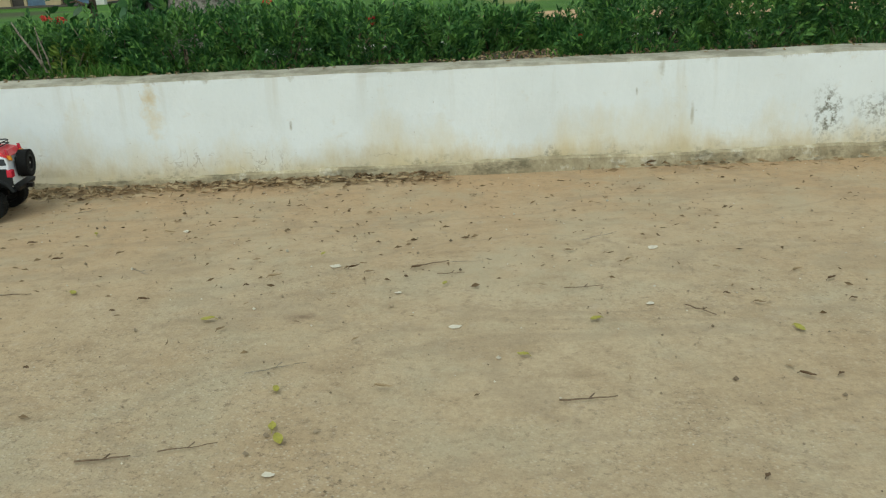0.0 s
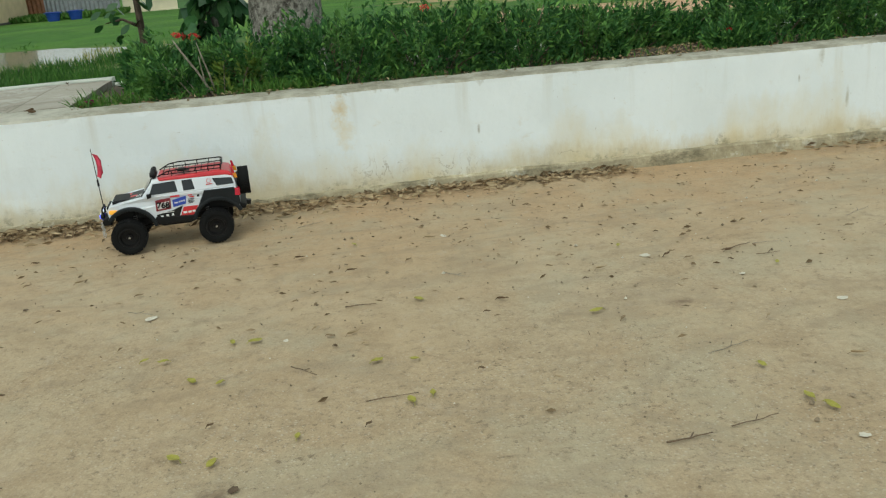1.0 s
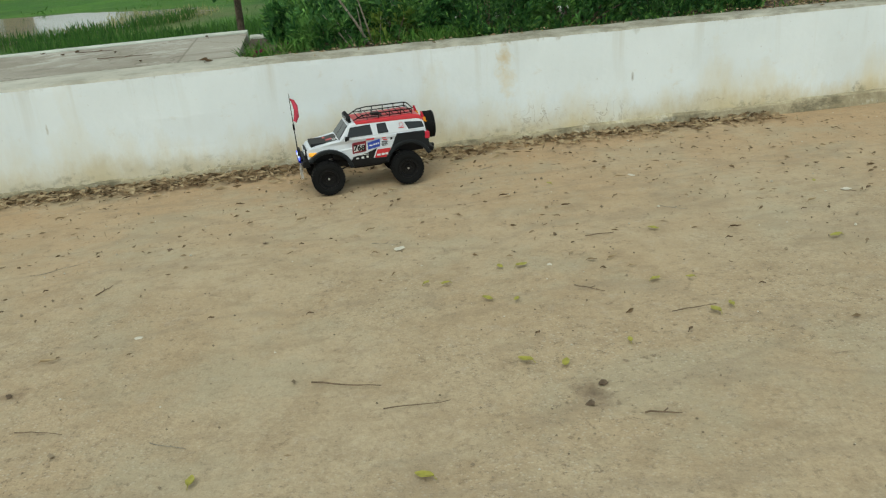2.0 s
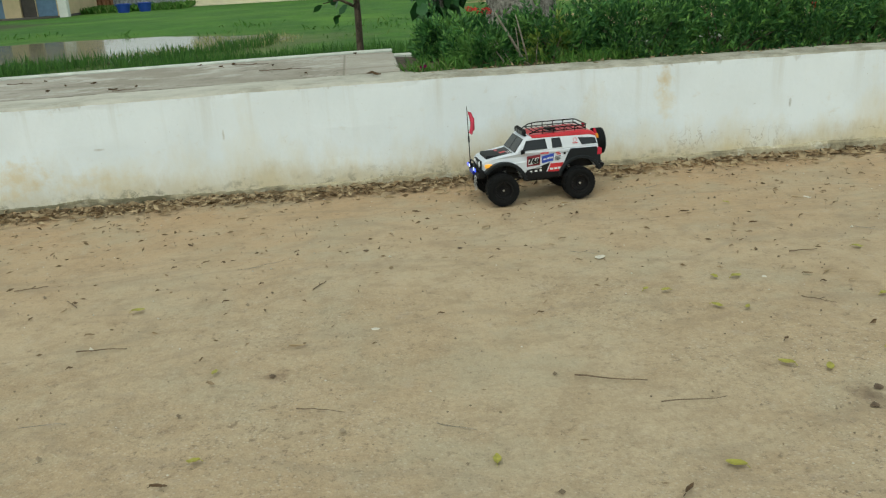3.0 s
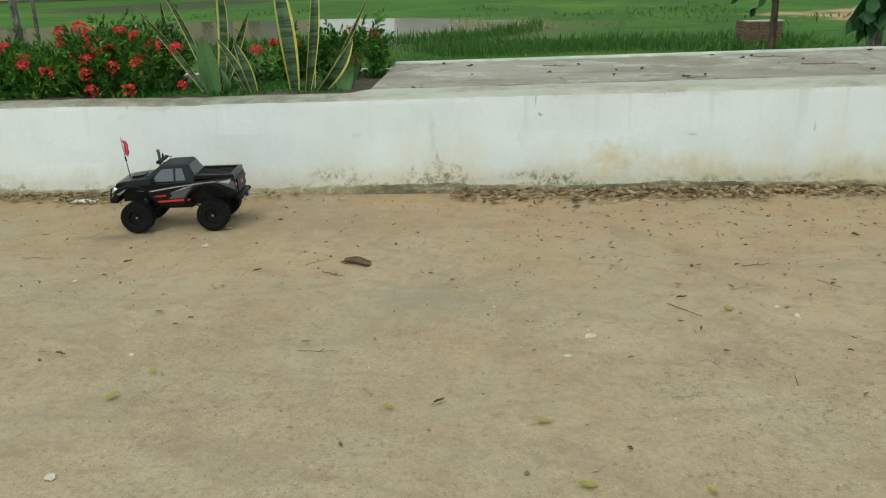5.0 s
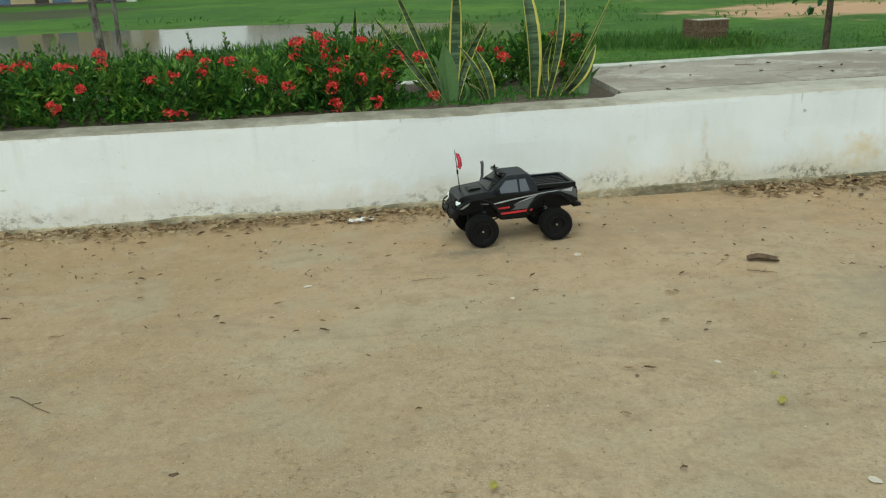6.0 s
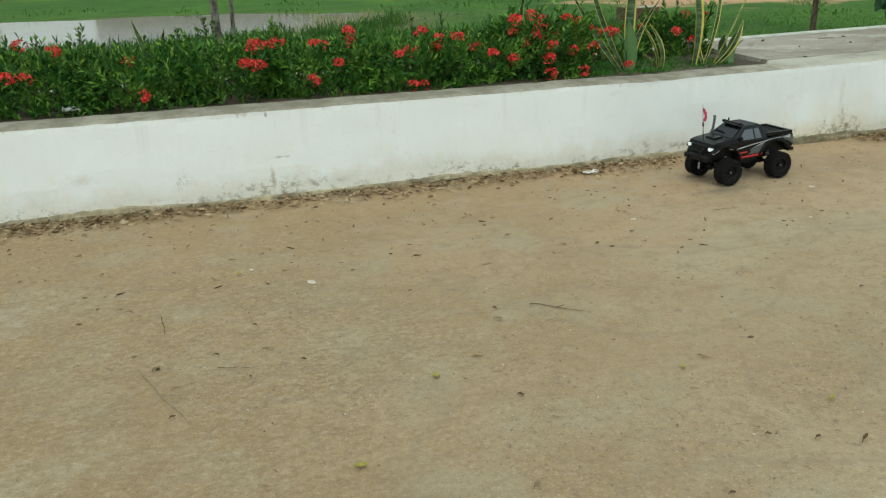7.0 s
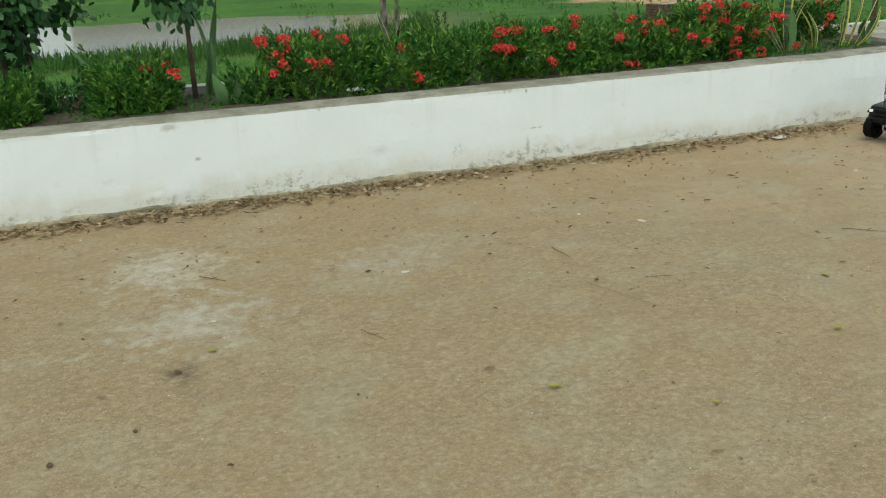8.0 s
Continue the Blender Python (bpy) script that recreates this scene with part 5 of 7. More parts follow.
def build_far():
    # the deep 1.8 m eaves are unseen, added to shade the walls the pond reflects
    house(-23.3, -15.1, 43.0, 7.0, 3.3, [(-21.2, 1.0, 0.1, 2.2, "door"), (-19.2, 0.7, 0.1, 2.2, "doorway"), (-18.23, 0.96, 0.1, 2.2, "door"), (-16.55, 0.76, 0.1, 2.2, "doorway"), (-15.65, 1.0, 0.1, 2.2, "door")],
          "cream one-storey house with blue doors and dark doorways", apron=1.0, eave=1.8)
    house(-36.0, -24.4, 43.0, 7.0, 3.3, [(-33.5, 1.0, 0.1, 2.2, "door"), (-30.2, 1.2, 1.1, 2.1, "window"), (-27.0, 1.0, 0.1, 2.2, "door")], "long cream house beyond the pond with blue doors", apron=1.0, eave=1.8)
    gate = empty("gate_post", "white painted square gate post", "post", pose(-14.75, 42.8, -0.55))
    part("shaft", box(-0.22, 0.22, -0.22, 0.22, 0, 2.0, 0.03), WHITEPAINT, gate)
    part("cap", box(-0.29, 0.29, -0.29, 0.29, 2.0, 2.13, 0.03), WHITEPAINT, gate)
    sheet_fence(-15.96, -14.43, 51.0, -0.62, 1.12, RUST, "rusty brown corrugated sheet fence")
    sheet_fence(-14.43, -10.2, 51.0, -0.62, 1.18, TIN, "grey corrugated metal sheet fence")
    for x, y in ((-12.4, 45.0), (-11.4, 45.5)):
        tub = empty("tub", "blue plastic tub standing on grass", "tub", pose(x, y, -0.56), "blue tubs on the grass")
        bm = bmesh.new()
        prof = [(0.0, 0.02), (0.28, 0.0), (0.37, 0.43), (0.4, 0.45), (0.37, 0.47), (0.34, 0.44), (0.26, 0.05), (0.0, 0.05)]
        rings = [[bm.verts.new((r * math.cos(2 * math.pi * k / 20), r * math.sin(2 * math.pi * k / 20), z)) for r, z in prof[1:-1]] for k in range(20)]
        for a, b in zip(rings, rings[1:] + rings[:1]):
            for i in range(len(a) - 1):
                bm.faces.new((a[i], b[i], b[i + 1], a[i + 1]))
        bm.faces.new([r[0] for r in rings][::-1])
        bm.faces.new([r[-1] for r in rings])
        bmesh.ops.recalc_face_normals(bm, faces=bm.faces)
        part("body", bm, BLUEPLASTIC, tub)
        for s in (-1, 1):
            part("handle", tube([(s * 0.36, -0.08, 0.4), (s * 0.45, 0, 0.41), (s * 0.36, 0.08, 0.4)], 0.02, 6), BLUEPLASTIC, tub)
    house(-10.1, 10.1, 51.3, 6.0, 2.9, [(4.1, 1.1, 0.5, 2.4, "door"), (6.9, 1.3, 1.3, 2.3, "window")], "low pale cream rendered building beyond the field", PALEWALL, PALEWALL, apron=0.2, z=-0.61)
    # hollow brick surround in the grass
    stack = empty("brick_surround", "square well surround of red hollow clay bricks in grass", "bricks", pose(1.03, 8.6, -0.36, 0, 0, 4) @ Matrix.Diagonal((1.1, 1.12, 1.35, 1)))
    for row in range(3):
        for k in range(3):
            hollow_brick(stack, 0.148 * k - (0.02 if row % 2 else 0), 0, 0.108 * row, 0, 0.142, 0.16, 0.1)
        for k in range(2):
            hollow_brick(stack, 0.0, 0.31 + 0.148 * k, 0.108 * row, -90, 0.142, 0.16, 0.1)
            hollow_brick(stack, 0.44, 0.17 + 0.148 * k, 0.108 * row, 90, 0.142, 0.16, 0.1)
    part("mortar", box(0.02, 0.42, 0.02, 0.14, 0.0, 0.315), MORTAR, stack)
    part("mortar_top", box(-0.01, 0.45, -0.005, 0.165, 0.317, 0.329, 0.004), MORTAR, stack)
    # far green: shrubs along the field's end
    rng = np.random.default_rng(77)
    n = 9000
    x = rng.uniform(-70, 60, n)
    keep = (x < -32) | ((x > -6) & (x < -2)) | (x > 11)
    x = x[keep]
    n = len(x)
    h = np.array([1.7 + 1.1 * noise.noise(Vector((q * 0.14, 3, 0))) for q in x])
    b = np.stack([x, rng.uniform(60, 66, n), -0.7 + h * rng.random(n) ** 0.7], 1)
    v, f = blades(rng, b, unit(rng.normal(0, 1, (n, 3)) + np.array((0, 0, 0.5))), rng.uniform(0.3, 0.9, n), rng.uniform(0.25, 0.6, n), 0.2, 0.2)
    tagged(raw("far_bushes", v.tolist(), f.tolist(), HEDGE), "distant dark green bushes beyond the field", "bushes", kind="stuff")
    # weeds at the house's foot
    n = 5000
    b = np.stack([rng.uniform(-16.0, -9.6, n), rng.uniform(46.2, 50.8, n), np.full(n, -0.58)], 1)
    v, f = blades(rng, b, unit(rng.normal(0, 0.35, (n, 3)) + np.array((0, 0, 1.0))), rng.uniform(0.15, 0.55, n), rng.uniform(0.06, 0.14, n), 0.2, 0.2)
    tagged(raw("weeds", v.tolist(), f.tolist(), GRASS), "tall weeds along the fence", "weeds", kind="stuff")


build_far()


# ---- litter on the drive ----
def leaf_blade(rng, size, slim=0.45, curl=0.25):
    """A small curled leaf with a stalk, lying flat."""
    bm = bmesh.new()
    n, prev = 6, None
    for k in range(n + 1):
        t = k / n
        w = size * slim * 0.5 * math.sin(math.pi * min(0.98, t * 0.94 + 0.03)) ** 0.8
        z = 0.004 + curl * size * (t - 0.5) ** 2 + rng.uniform(0, 0.002)
        row = [bm.verts.new((size * (t - 0.5), s * w, z + curl * size * 0.55 * abs(s) * (0.6 + 0.4 * math.sin(t * 5)))) for s in (-1, 0, 1)]
        row += [bm.verts.new(v.co + Vector((0, 0, 0.0012))) for v in row[::-1]]
        if prev:
            for i in range(6):
                bm.faces.new((prev[i], prev[(i + 1) % 6], row[(i + 1) % 6], row[i]))
        else:
            bm.faces.new(row[::-1])
        prev = row
    bm.faces.new(prev)
    add_tube(bm, [(-size * 0.5, 0, 0.006), (-size * 0.66, size * 0.03, 0.002)], 0.0008, 5)
    return bm


def twig_mesh(rng, length, r):
    pts = [(length * (k / 6 - 0.5), 0.018 * length * rng.uniform(-1, 1), r + 0.003 * rng.random()) for k in range(7)]
    bm = tube(pts, [r * 0.8 * (1 - 0.08 * k) for k in range(7)], 6)
    if rng.random() < 0.6:
        p = Vector(pts[3])
        add_tube(bm, [p, p + Vector((length * 0.12, length * 0.1, 0.004))], r * 0.6, 5)
    return bm


def lay(first, spots, label, category, group):
    """Copies of the first thing, each at x, y, turn."""
    tagged(first, label, category, group)
    for k, (x, y, a) in enumerate(spots):
        m = pose(x, y, drive_z(x, y) + 0.001, 0, 0, a)
        if k == 0:
            first.matrix_basis = m
        else:
            copy_thing(first, m)


def build_litter():
    rng = np.random.default_rng(5)
    # yellow leaves, each where it fell
    spots = [(3.20, -1.81), (2.74, -1.70), (2.54, -1.89), (2.37, -1.40), (2.04, -2.22), (2.02, -2.17), (2.00, -2.01), (1.99, -1.08), (1.75, -1.59), (1.30, -1.34), (1.26, -1.93), (1.24, -1.74), (1.21, -1.95), (1.15, -1.72), (1.14, -0.73), (0.96, -2.04), (0.84, -1.50), (0.79, -2.10), (0.78, -1.49), (0.77, -1.73), (0.71, -2.06), (0.70, -1.70), (0.61, -1.56), (0.56, -1.54), (0.43, -2.43), (0.01, -2.33), (-0.57, -2.22), (-0.59, -1.82), (-0.88, -1.34), (-1.10, -1.87), (-1.14, -2.12), (-1.18, -2.44), (-1.45, -2.48), (-1.46, -1.44), (-1.51, -0.89), (-1.70, -2.38), (-1.94, -2.37), (-2.02, -2.12), (-2.39, -2.06), (-3.05, -1.88), (-3.10, -2.02), (-3.88, -2.26), (-4.63, -2.47), (-4.89, -2.19), (-5.55, -2.00), (-5.84, -2.36), (-6.00, -0.98), (-6.46, -2.58), (-6.80, -2.33), (-7.65, -1.69)]
    sizes = (0.038, 0.033, 0.028, 0.024)
    for j in range(4):
        mine = [(x, y, rng.uniform(0, 360)) for x, y in spots[j::4]]
        lay(part("fallen_leaf", leaf_blade(rng, sizes[j], 0.5, 0.12), YELLOW), mine, "fallen yellow leaf lying on the concrete drive", "leaf", "yellow leaves on the drive")
    # brown leaves on the near, middle and far stretch
    near = [(3.42, -1.49), (3.41, -1.64), (3.36, -1.41), (3.19, -2.05), (3.17, -1.64), (3.15, -1.36), (3.12, -2.05), (3.11, -1.57), (2.92, -1.26), (2.90, -2.41), (2.76, -1.15), (2.33, -0.65), (2.29, -1.25), (2.26, -1.33), (2.23, -2.02), (2.16, -0.98), (2.15, -1.27), (2.15, -1.76), (2.10, -1.22), (1.92, -0.71), (1.87, -1.27), (1.80, -1.34), (1.80, -1.66), (1.55, -1.94), (1.53, -1.42), (1.47, -1.50), (1.41, -0.75), (1.39, -1.84), (1.31, -0.97), (1.13, -1.61), (1.12, -1.01), (1.11, -2.03), (1.10, -1.53), (1.05, -1.60), (1.04, -1.53), (1.00, -1.46), (0.95, -0.81), (0.77, -1.94), (0.57, -0.57), (0.55, -0.72), (0.45, -1.01), (0.40, -1.07), (0.32, -2.49), (0.24, -1.64), (0.22, -0.80), (0.22, -1.07), (0.04, -0.77), (0.04, -1.11), (-0.01, -0.51), (-0.02, -1.58)]
    middle = [(-0.40, -1.71), (-0.54, -1.20), (-0.59, -1.88), (-0.59, -0.64), (-0.62, -2.30), (-0.63, -1.33), (-0.69, -0.40), (-0.69, -0.95), (-0.75, -0.93), (-0.77, -0.97), (-0.84, -0.72), (-0.85, -0.96), (-0.95, -2.23), (-0.96, -1.71), (-0.97, -1.50), (-1.02, -0.93), (-1.07, -2.23), (-1.09, -1.23), (-1.19, -2.41), (-1.21, -1.73), (-1.47, -1.05), (-1.57, -1.80), (-1.58, -1.35), (-1.64, -0.62), (-1.68, -2.44), (-1.84, -2.23), (-1.93, -0.73), (-2.03, -1.86), (-2.27, -2.03), (-2.38, -1.13), (-2.45, -1.99), (-2.48, -0.66), (-2.68, -1.69), (-2.80, -0.99), (-3.00, -1.09), (-3.08, -1.52), (-3.10, -1.26), (-3.11, -1.57), (-3.20, -1.47), (-3.24, -1.33), (-3.36, -1.78), (-3.37, -0.72), (-3.41, -1.77), (-3.45, -2.26), (-3.50, -2.01), (-3.51, -1.27), (-3.52, -0.99), (-3.54, -1.14), (-3.97, -2.27)]
    far = [(-4.01, -1.89), (-4.02, -0.66), (-4.21, -1.59), (-4.26, -1.34), (-4.35, -1.33), (-4.42, -1.08), (-4.53, -0.50), (-4.66, -0.80), (-4.69, -1.11), (-4.69, -2.65), (-4.79, -2.61), (-4.80, -2.16), (-4.89, -2.56), (-4.91, -0.93), (-4.93, -2.31), (-4.95, -0.73), (-4.96, -0.78), (-5.11, -1.23), (-5.11, -2.73), (-5.25, -1.70), (-5.33, -2.31), (-5.33, -1.04), (-5.37, -2.18), (-5.40, -1.93), (-5.45, -1.37), (-5.49, -2.56), (-5.62, -1.01), (-5.78, -0.77), (-5.88, -1.77), (-5.97, -1.66), (-5.99, -1.47), (-6.01, -0.82), (-6.06, -2.36), (-6.08, -1.10), (-6.12, -1.65), (-6.23, -1.82), (-6.25, -1.98), (-6.29, -1.68), (-6.29, -2.72), (-6.41, -1.04), (-6.53, -1.27), (-6.60, -2.77), (-6.73, -1.77), (-6.92, -2.16), (-7.13, -1.12), (-7.32, -0.23), (-7.39, -0.95), (-7.50, -0.69), (-7.68, -2.36), (-7.97, -1.87)]
    spots = near + middle + far
    for j in range(6):
        mine = [(x, y, rng.uniform(-50, 50)) for x, y in spots[j::6]]
        lay(part("fallen_leaf", leaf_blade(rng, (0.034, 0.018, 0.04, 0.015, 0.026, 0.02)[j], (0.26, 0.5, 0.2, 0.6, 0.4, 0.34)[j], 0.2), (DARKDRY, DARKDRY, DRY, DARKDRY, CRUMB, DRY)[j]), mine, "curled dry brown leaf on the concrete drive", "leaf", "dry leaves on the drive")
    mine = [(rng.uniform(-9.2, 4.6), -0.25 - 1.0 * rng.random() ** 1.4, rng.uniform(0, 360)) for k in range(60)]
    lay(part("fallen_leaf", leaf_blade(rng, 0.022, 0.3, 0.2), CRUMB), mine, "small dry brown leaf on the concrete drive", "leaf", "dry leaves on the drive")
    # twigs and stalks: place and length in the first two lists, turn in degrees in the third
    places = [(3.01, -1.67), (2.88, -1.01), (2.75, -1.47), (2.65, -2.11), (2.44, -1.21), (2.39, -1.31), (2.33, -1.22), (1.98, -1.90), (1.87, -2.23), (1.72, -2.26), (1.44, -1.17), (1.17, -1.92), (1.13, -1.33), (0.99, -0.39), (0.97, -1.72), (0.91, -2.35), (0.48, -1.17), (0.45, -2.18), (0.31, -2.05), (-0.05, -2.19), (-0.33, -2.06), (-0.36, -1.26), (-0.55, -1.01), (-0.88, -2.38), (-0.91, -1.61), (-0.93, -2.00), (-1.10, -1.23), (-1.28, -1.05), (-1.37, -1.26), (-1.40, -1.90), (-1.59, -1.45), (-1.67, -1.99), (-2.63, -1.75), (-2.72, -1.13), (-2.81, -1.00), (-3.89, -0.95), (-5.04, -1.68), (-5.30, -1.42), (-6.08, -1.75), (-6.27, -1.37), (-6.28, -1.84), (-7.16, -1.79), (-7.58, -1.05)]
    turns = [-51, 27, 5, 4, -2, 2, 18, 18, 11, 7, -41, 6, 1, 26, -48, -19, -27, -2, -23, -29, -20, 57, 28, 37, -3, -2, -55, 13, 22, 83, -50, 9, -1, -29, 43, -2, -40, -30, -19, -86, -70, -65, -48]
    spans = [0.09, 0.14, 0.11, 0.12, 0.10, 0.08, 0.12, 0.14, 0.11, 0.10, 0.09, 0.12, 0.09, 0.12, 0.09, 0.07, 0.09, 0.14, 0.16, 0.09, 0.11, 0.07, 0.14, 0.09, 0.13, 0.10, 0.09, 0.10, 0.11, 0.06, 0.13, 0.09, 0.12, 0.10, 0.10, 0.13, 0.18, 0.07, 0.09, 0.14, 0.34, 0.12, 0.13]
    for k, ((x, y), a, ln) in enumerate(zip(places, turns, spans)):
        bold = (0.0026, 0.0014, 0.0018)[k % 3]
        tagged(part("twig", twig_mesh(rng, ln, bold), STALK if k % 3 == 1 else TWIG), "pale thin dry stalk lying on the drive" if k % 3 == 1 else "thin dry brown twig lying on the drive", "twig", "twigs on the drive").matrix_basis = pose(x, y, drive_z(x, y) + 0.001, 0, 0, a)
    # pale chips and clods
    def lump(name, x, y, size, material, label, category, flat=0.3):
        bm = bmesh.new()
        bmesh.ops.create_icosphere(bm, subdivisions=2, radius=1)
        for v in bm.verts:
            v.co *= 1 + 0.7 * noise.noise(v.co * 2.4 + Vector((x * 5, y * 5, 0)))
            v.co = Vector((v.co.x * size, v.co.y * size * 0.7, (v.co.z * 0.5 + 0.42) * size * flat * 2))
        tagged(part(name, bm, material), label, category).matrix_basis = pose(x, y, drive_z(x, y) - 0.001, 0, 0, x * 77)
    pale = [(3.02, -1.14), (2.90, -1.60), (2.39, -1.70), (2.24, -1.44), (2.04, -1.19), (2.04, -2.33), (1.46, -0.73), (0.92, -1.51), (0.52, -1.22), (-0.20, -1.63), (-1.27, -1.48), (-1.31, -1.41), (-1.88, -1.63), (-1.95, -1.76), (-3.07, -2.37), (-3.16, -1.77), (-3.30, -0.79), (-3.63, -1.18), (-4.33, -0.92), (-5.55, -0.74), (-5.76, -1.15), (-5.95, -0.94), (-6.89, -1.29), (-7.62, -1.45)]
    for k, (x, y) in enumerate(pale):
        s = (0.03, 0.018, 0.024, 0.015)[k % 4]
        lump("pale_chip", x, y, s * 0.62, PALE, "flat pale plaster chip on the drive", "chip", 0.08)
    for x, y, s in ((-0.215, -0.939, 0.018), (-1.493, -1.038, 0.015), (-6.287, -1.673, 0.014), (-4.592, -2.086, 0.018), (0.1, -1.0, 0.014), (0.84, -2.2, 0.02), (0.79, -2.27, 0.018), (-7.89, -2.09, 0.016), (-8.09, -2.17, 0.018), (-7.76, -1.79, 0.022), (-0.45, -1.86, 0.016), (-5.8, -2.72, 0.014), (-5.77, -2.75, 0.016), (-5.72, -2.74, 0.01), (-5.83, -2.75, 0.01), (-5.66, -2.85, 0.012)):
        lump("soil_clod", x, y, s * 0.6, DUNG, "small dark clod of soil on the drive", "clod", 0.2)
    # curled piece of bark
    bm = bmesh.new()
    n, prev = 10, None
    for k in range(n + 1):
        t = k / n
        row = [(0.12 * (t - 0.5), 0.03 * math.cos(a) * (1 - 0.5 * abs(t - 0.5)) + 0.012 * math.sin(t * 5), 0.004 + 0.03 * (1 - math.sin(a)) * (0.6 + 0.4 * math.sin(3 * t))) for a in (0.3, 0.9, 1.6, 2.2, 2.8)]
        row = [bm.verts.new(p) for p in row] + [bm.verts.new((p[0], p[1], p[2] + 0.003)) for p in row[::-1]]
        if prev:
            for i in range(10):
                bm.faces.new((prev[i], prev[(i + 1) % 10], row[(i + 1) % 10], row[i]))
        else:
            bm.faces.new(row[::-1])
        prev = row
    bm.faces.new(prev)
    tagged(part("bark_piece", bm, DUNG), "curled dark brown piece of bark on the drive", "bark").matrix_basis = pose(-2.66, -1.01, drive_z(-2.66, -1.01), 0, 0, -12) @ Matrix.Diagonal((0.9, 0.85, 0.6, 1))
    # crumpled paper at the wall's foot, and a bag on the coping
    for name, x, y, z, sx, sy, sz, words in (("paper_scrap", -4.12, -0.135, 0.006, 0.056, 0.022, 0.02, "torn crumpled white paper by the wall's foot"), ("plastic_bag", -6.62, 0.31, 0.425, 0.042, 0.035, 0.04, "crumpled white and blue plastic bag on the coping")):
        bm = bmesh.new()
        bmesh.ops.create_grid(bm, x_segments=14, y_segments=10, size=1)
        for v in bm.verts:
            q = v.co * 2.3
            v.co = Vector((v.co.x * sx * (1 + 0.3 * noise.noise(q)), v.co.y * sy * (1 + 0.3 * noise.noise(q + Vector((4, 0, 0)))), sz * (0.35 + 0.9 * abs(noise.noise(q * 1.7 + Vector((x, 0, 0)))))))
        bmesh.ops.solidify(bm, geom=bm.faces[:], thickness=0.001)
        tagged(part(name, bm, WHITEDECAL), words, "litter").matrix_basis = pose(x, y, z - 0.008 + (drive_z(x, y) if y < 0 else 0.0), 0, 0, 8)
    # drifts of dry leaves along the wall's foot
    n = 14000
    x = rng.uniform(-10.5, 5.5, n)
    dens = np.array([0.1 + 0.3 * noise.noise(Vector((q * 0.9, 2, 0))) + (0.75 if -1.9 < q < 0.9 else 0.4 if -2.4 < q < 2.4 else 0.42 if -5.9 < q < -3.6 else 0.6 if q < -5.9 else 0.0) for q in x])
    x = x[rng.random(n) < dens]
    n = len(x)
    wide = np.array([0.105 + 0.06 * noise.noise(Vector((q * 1.7, 7, 0))) for q in x])
    y = -0.018 - np.abs(rng.normal(0, 1, n)) * wide * 0.75
    b = np.stack([x, y, rng.uniform(0.004, 0.02, n) * np.exp(y * 5) + 0.003], 1)
    way = unit(rng.normal(0, 1, (n, 3)) * np.array((1, 1, 0.11)))
    ln = rng.uniform(0.022, 0.055, n) * np.where(x < -3.0, 0.88, 1.0)
    v, f = blades(rng, b, way, ln, ln * rng.uniform(0.25, 0.45, n), 0.22, -0.06)
    v[:, 2] = np.clip(v[:, 2], 0.003, 0.03) + np.array([drive_z(q[0], q[1]) for q in v])
    tagged(raw("leaf_litter", v.tolist(), f.tolist(), DRY), "drift of dry brown leaves along the wall's foot", "leaf litter", kind="stuff")
    n = 1700
    y = -0.2 - np.abs(rng.normal(0, 1, n)) * 0.75
    x = rng.uniform(-11, 6.5, n)
    x[1100:] = rng.uniform(-2.2, 3.4, 600)
    b = np.stack([x, y, np.full(n, 0.004)], 1)
    ln = rng.uniform(0.008, 0.03, n)
    v, f = blades(rng, b, unit(rng.normal(0, 1, (n, 3)) * np.array((1, 1, 0.12))), ln, ln * rng.uniform(0.12, 0.5, n), 0.4, -0.1)
    v[:, 2] = np.maximum(v[:, 2], 0.003) + np.array([drive_z(q[0], q[1]) for q in v])
    tagged(raw("leaf_crumbs", v.tolist(), f.tolist(), CRUMB), "small scattered crumbs of dry leaves", "leaf litter", kind="stuff")
    # a magenta blossom fallen at the bed's corner
    bm = bmesh.new()
    for k in range(5):
        a = k * 1.257
        d, s = Vector((math.cos(a), math.sin(a), 0.35)), Vector((-math.sin(a), math.cos(a), 0))
        q = [Vector((0, 0, 0.006)), d * 0.016 + s * 0.012, d * 0.03 + s * 0.006, d * 0.03 - s * 0.006, d * 0.016 - s * 0.012]
        bm.faces.new([bm.verts.new(p) for p in q])
    bmesh.ops.solidify(bm, geom=bm.faces[:], thickness=0.0015)
    tagged(part("blossom", bm, MAGENTA), "fallen magenta blossom at the bed's corner", "flower").matrix_basis = pose(0.1, 0.24, height_top(0.1) + 0.012, -20, 0, 10)
    # bits on the slab
    for j in range(3):
        first = part("fallen_leaf", leaf_blade(rng, rng.uniform(0.02, 0.04), 0.4, 0.4), DARKDRY)
        tagged(first, "small dark dry leaf on the cement slab", "leaf", "dry leaves on the slab")
        for k in range(7):
            x, y = rng.uniform(-2.7, -0.1), rng.uniform(0.05, 1.05)
            m = pose(x, y, height_top(x) + 0.006 + 0.014 * max(0.0, y - 0.27) / 0.83, 0, 0, rng.uniform(0, 360))
            if k == 0:
                first.matrix_basis = m
            else:
                copy_thing(first, m)
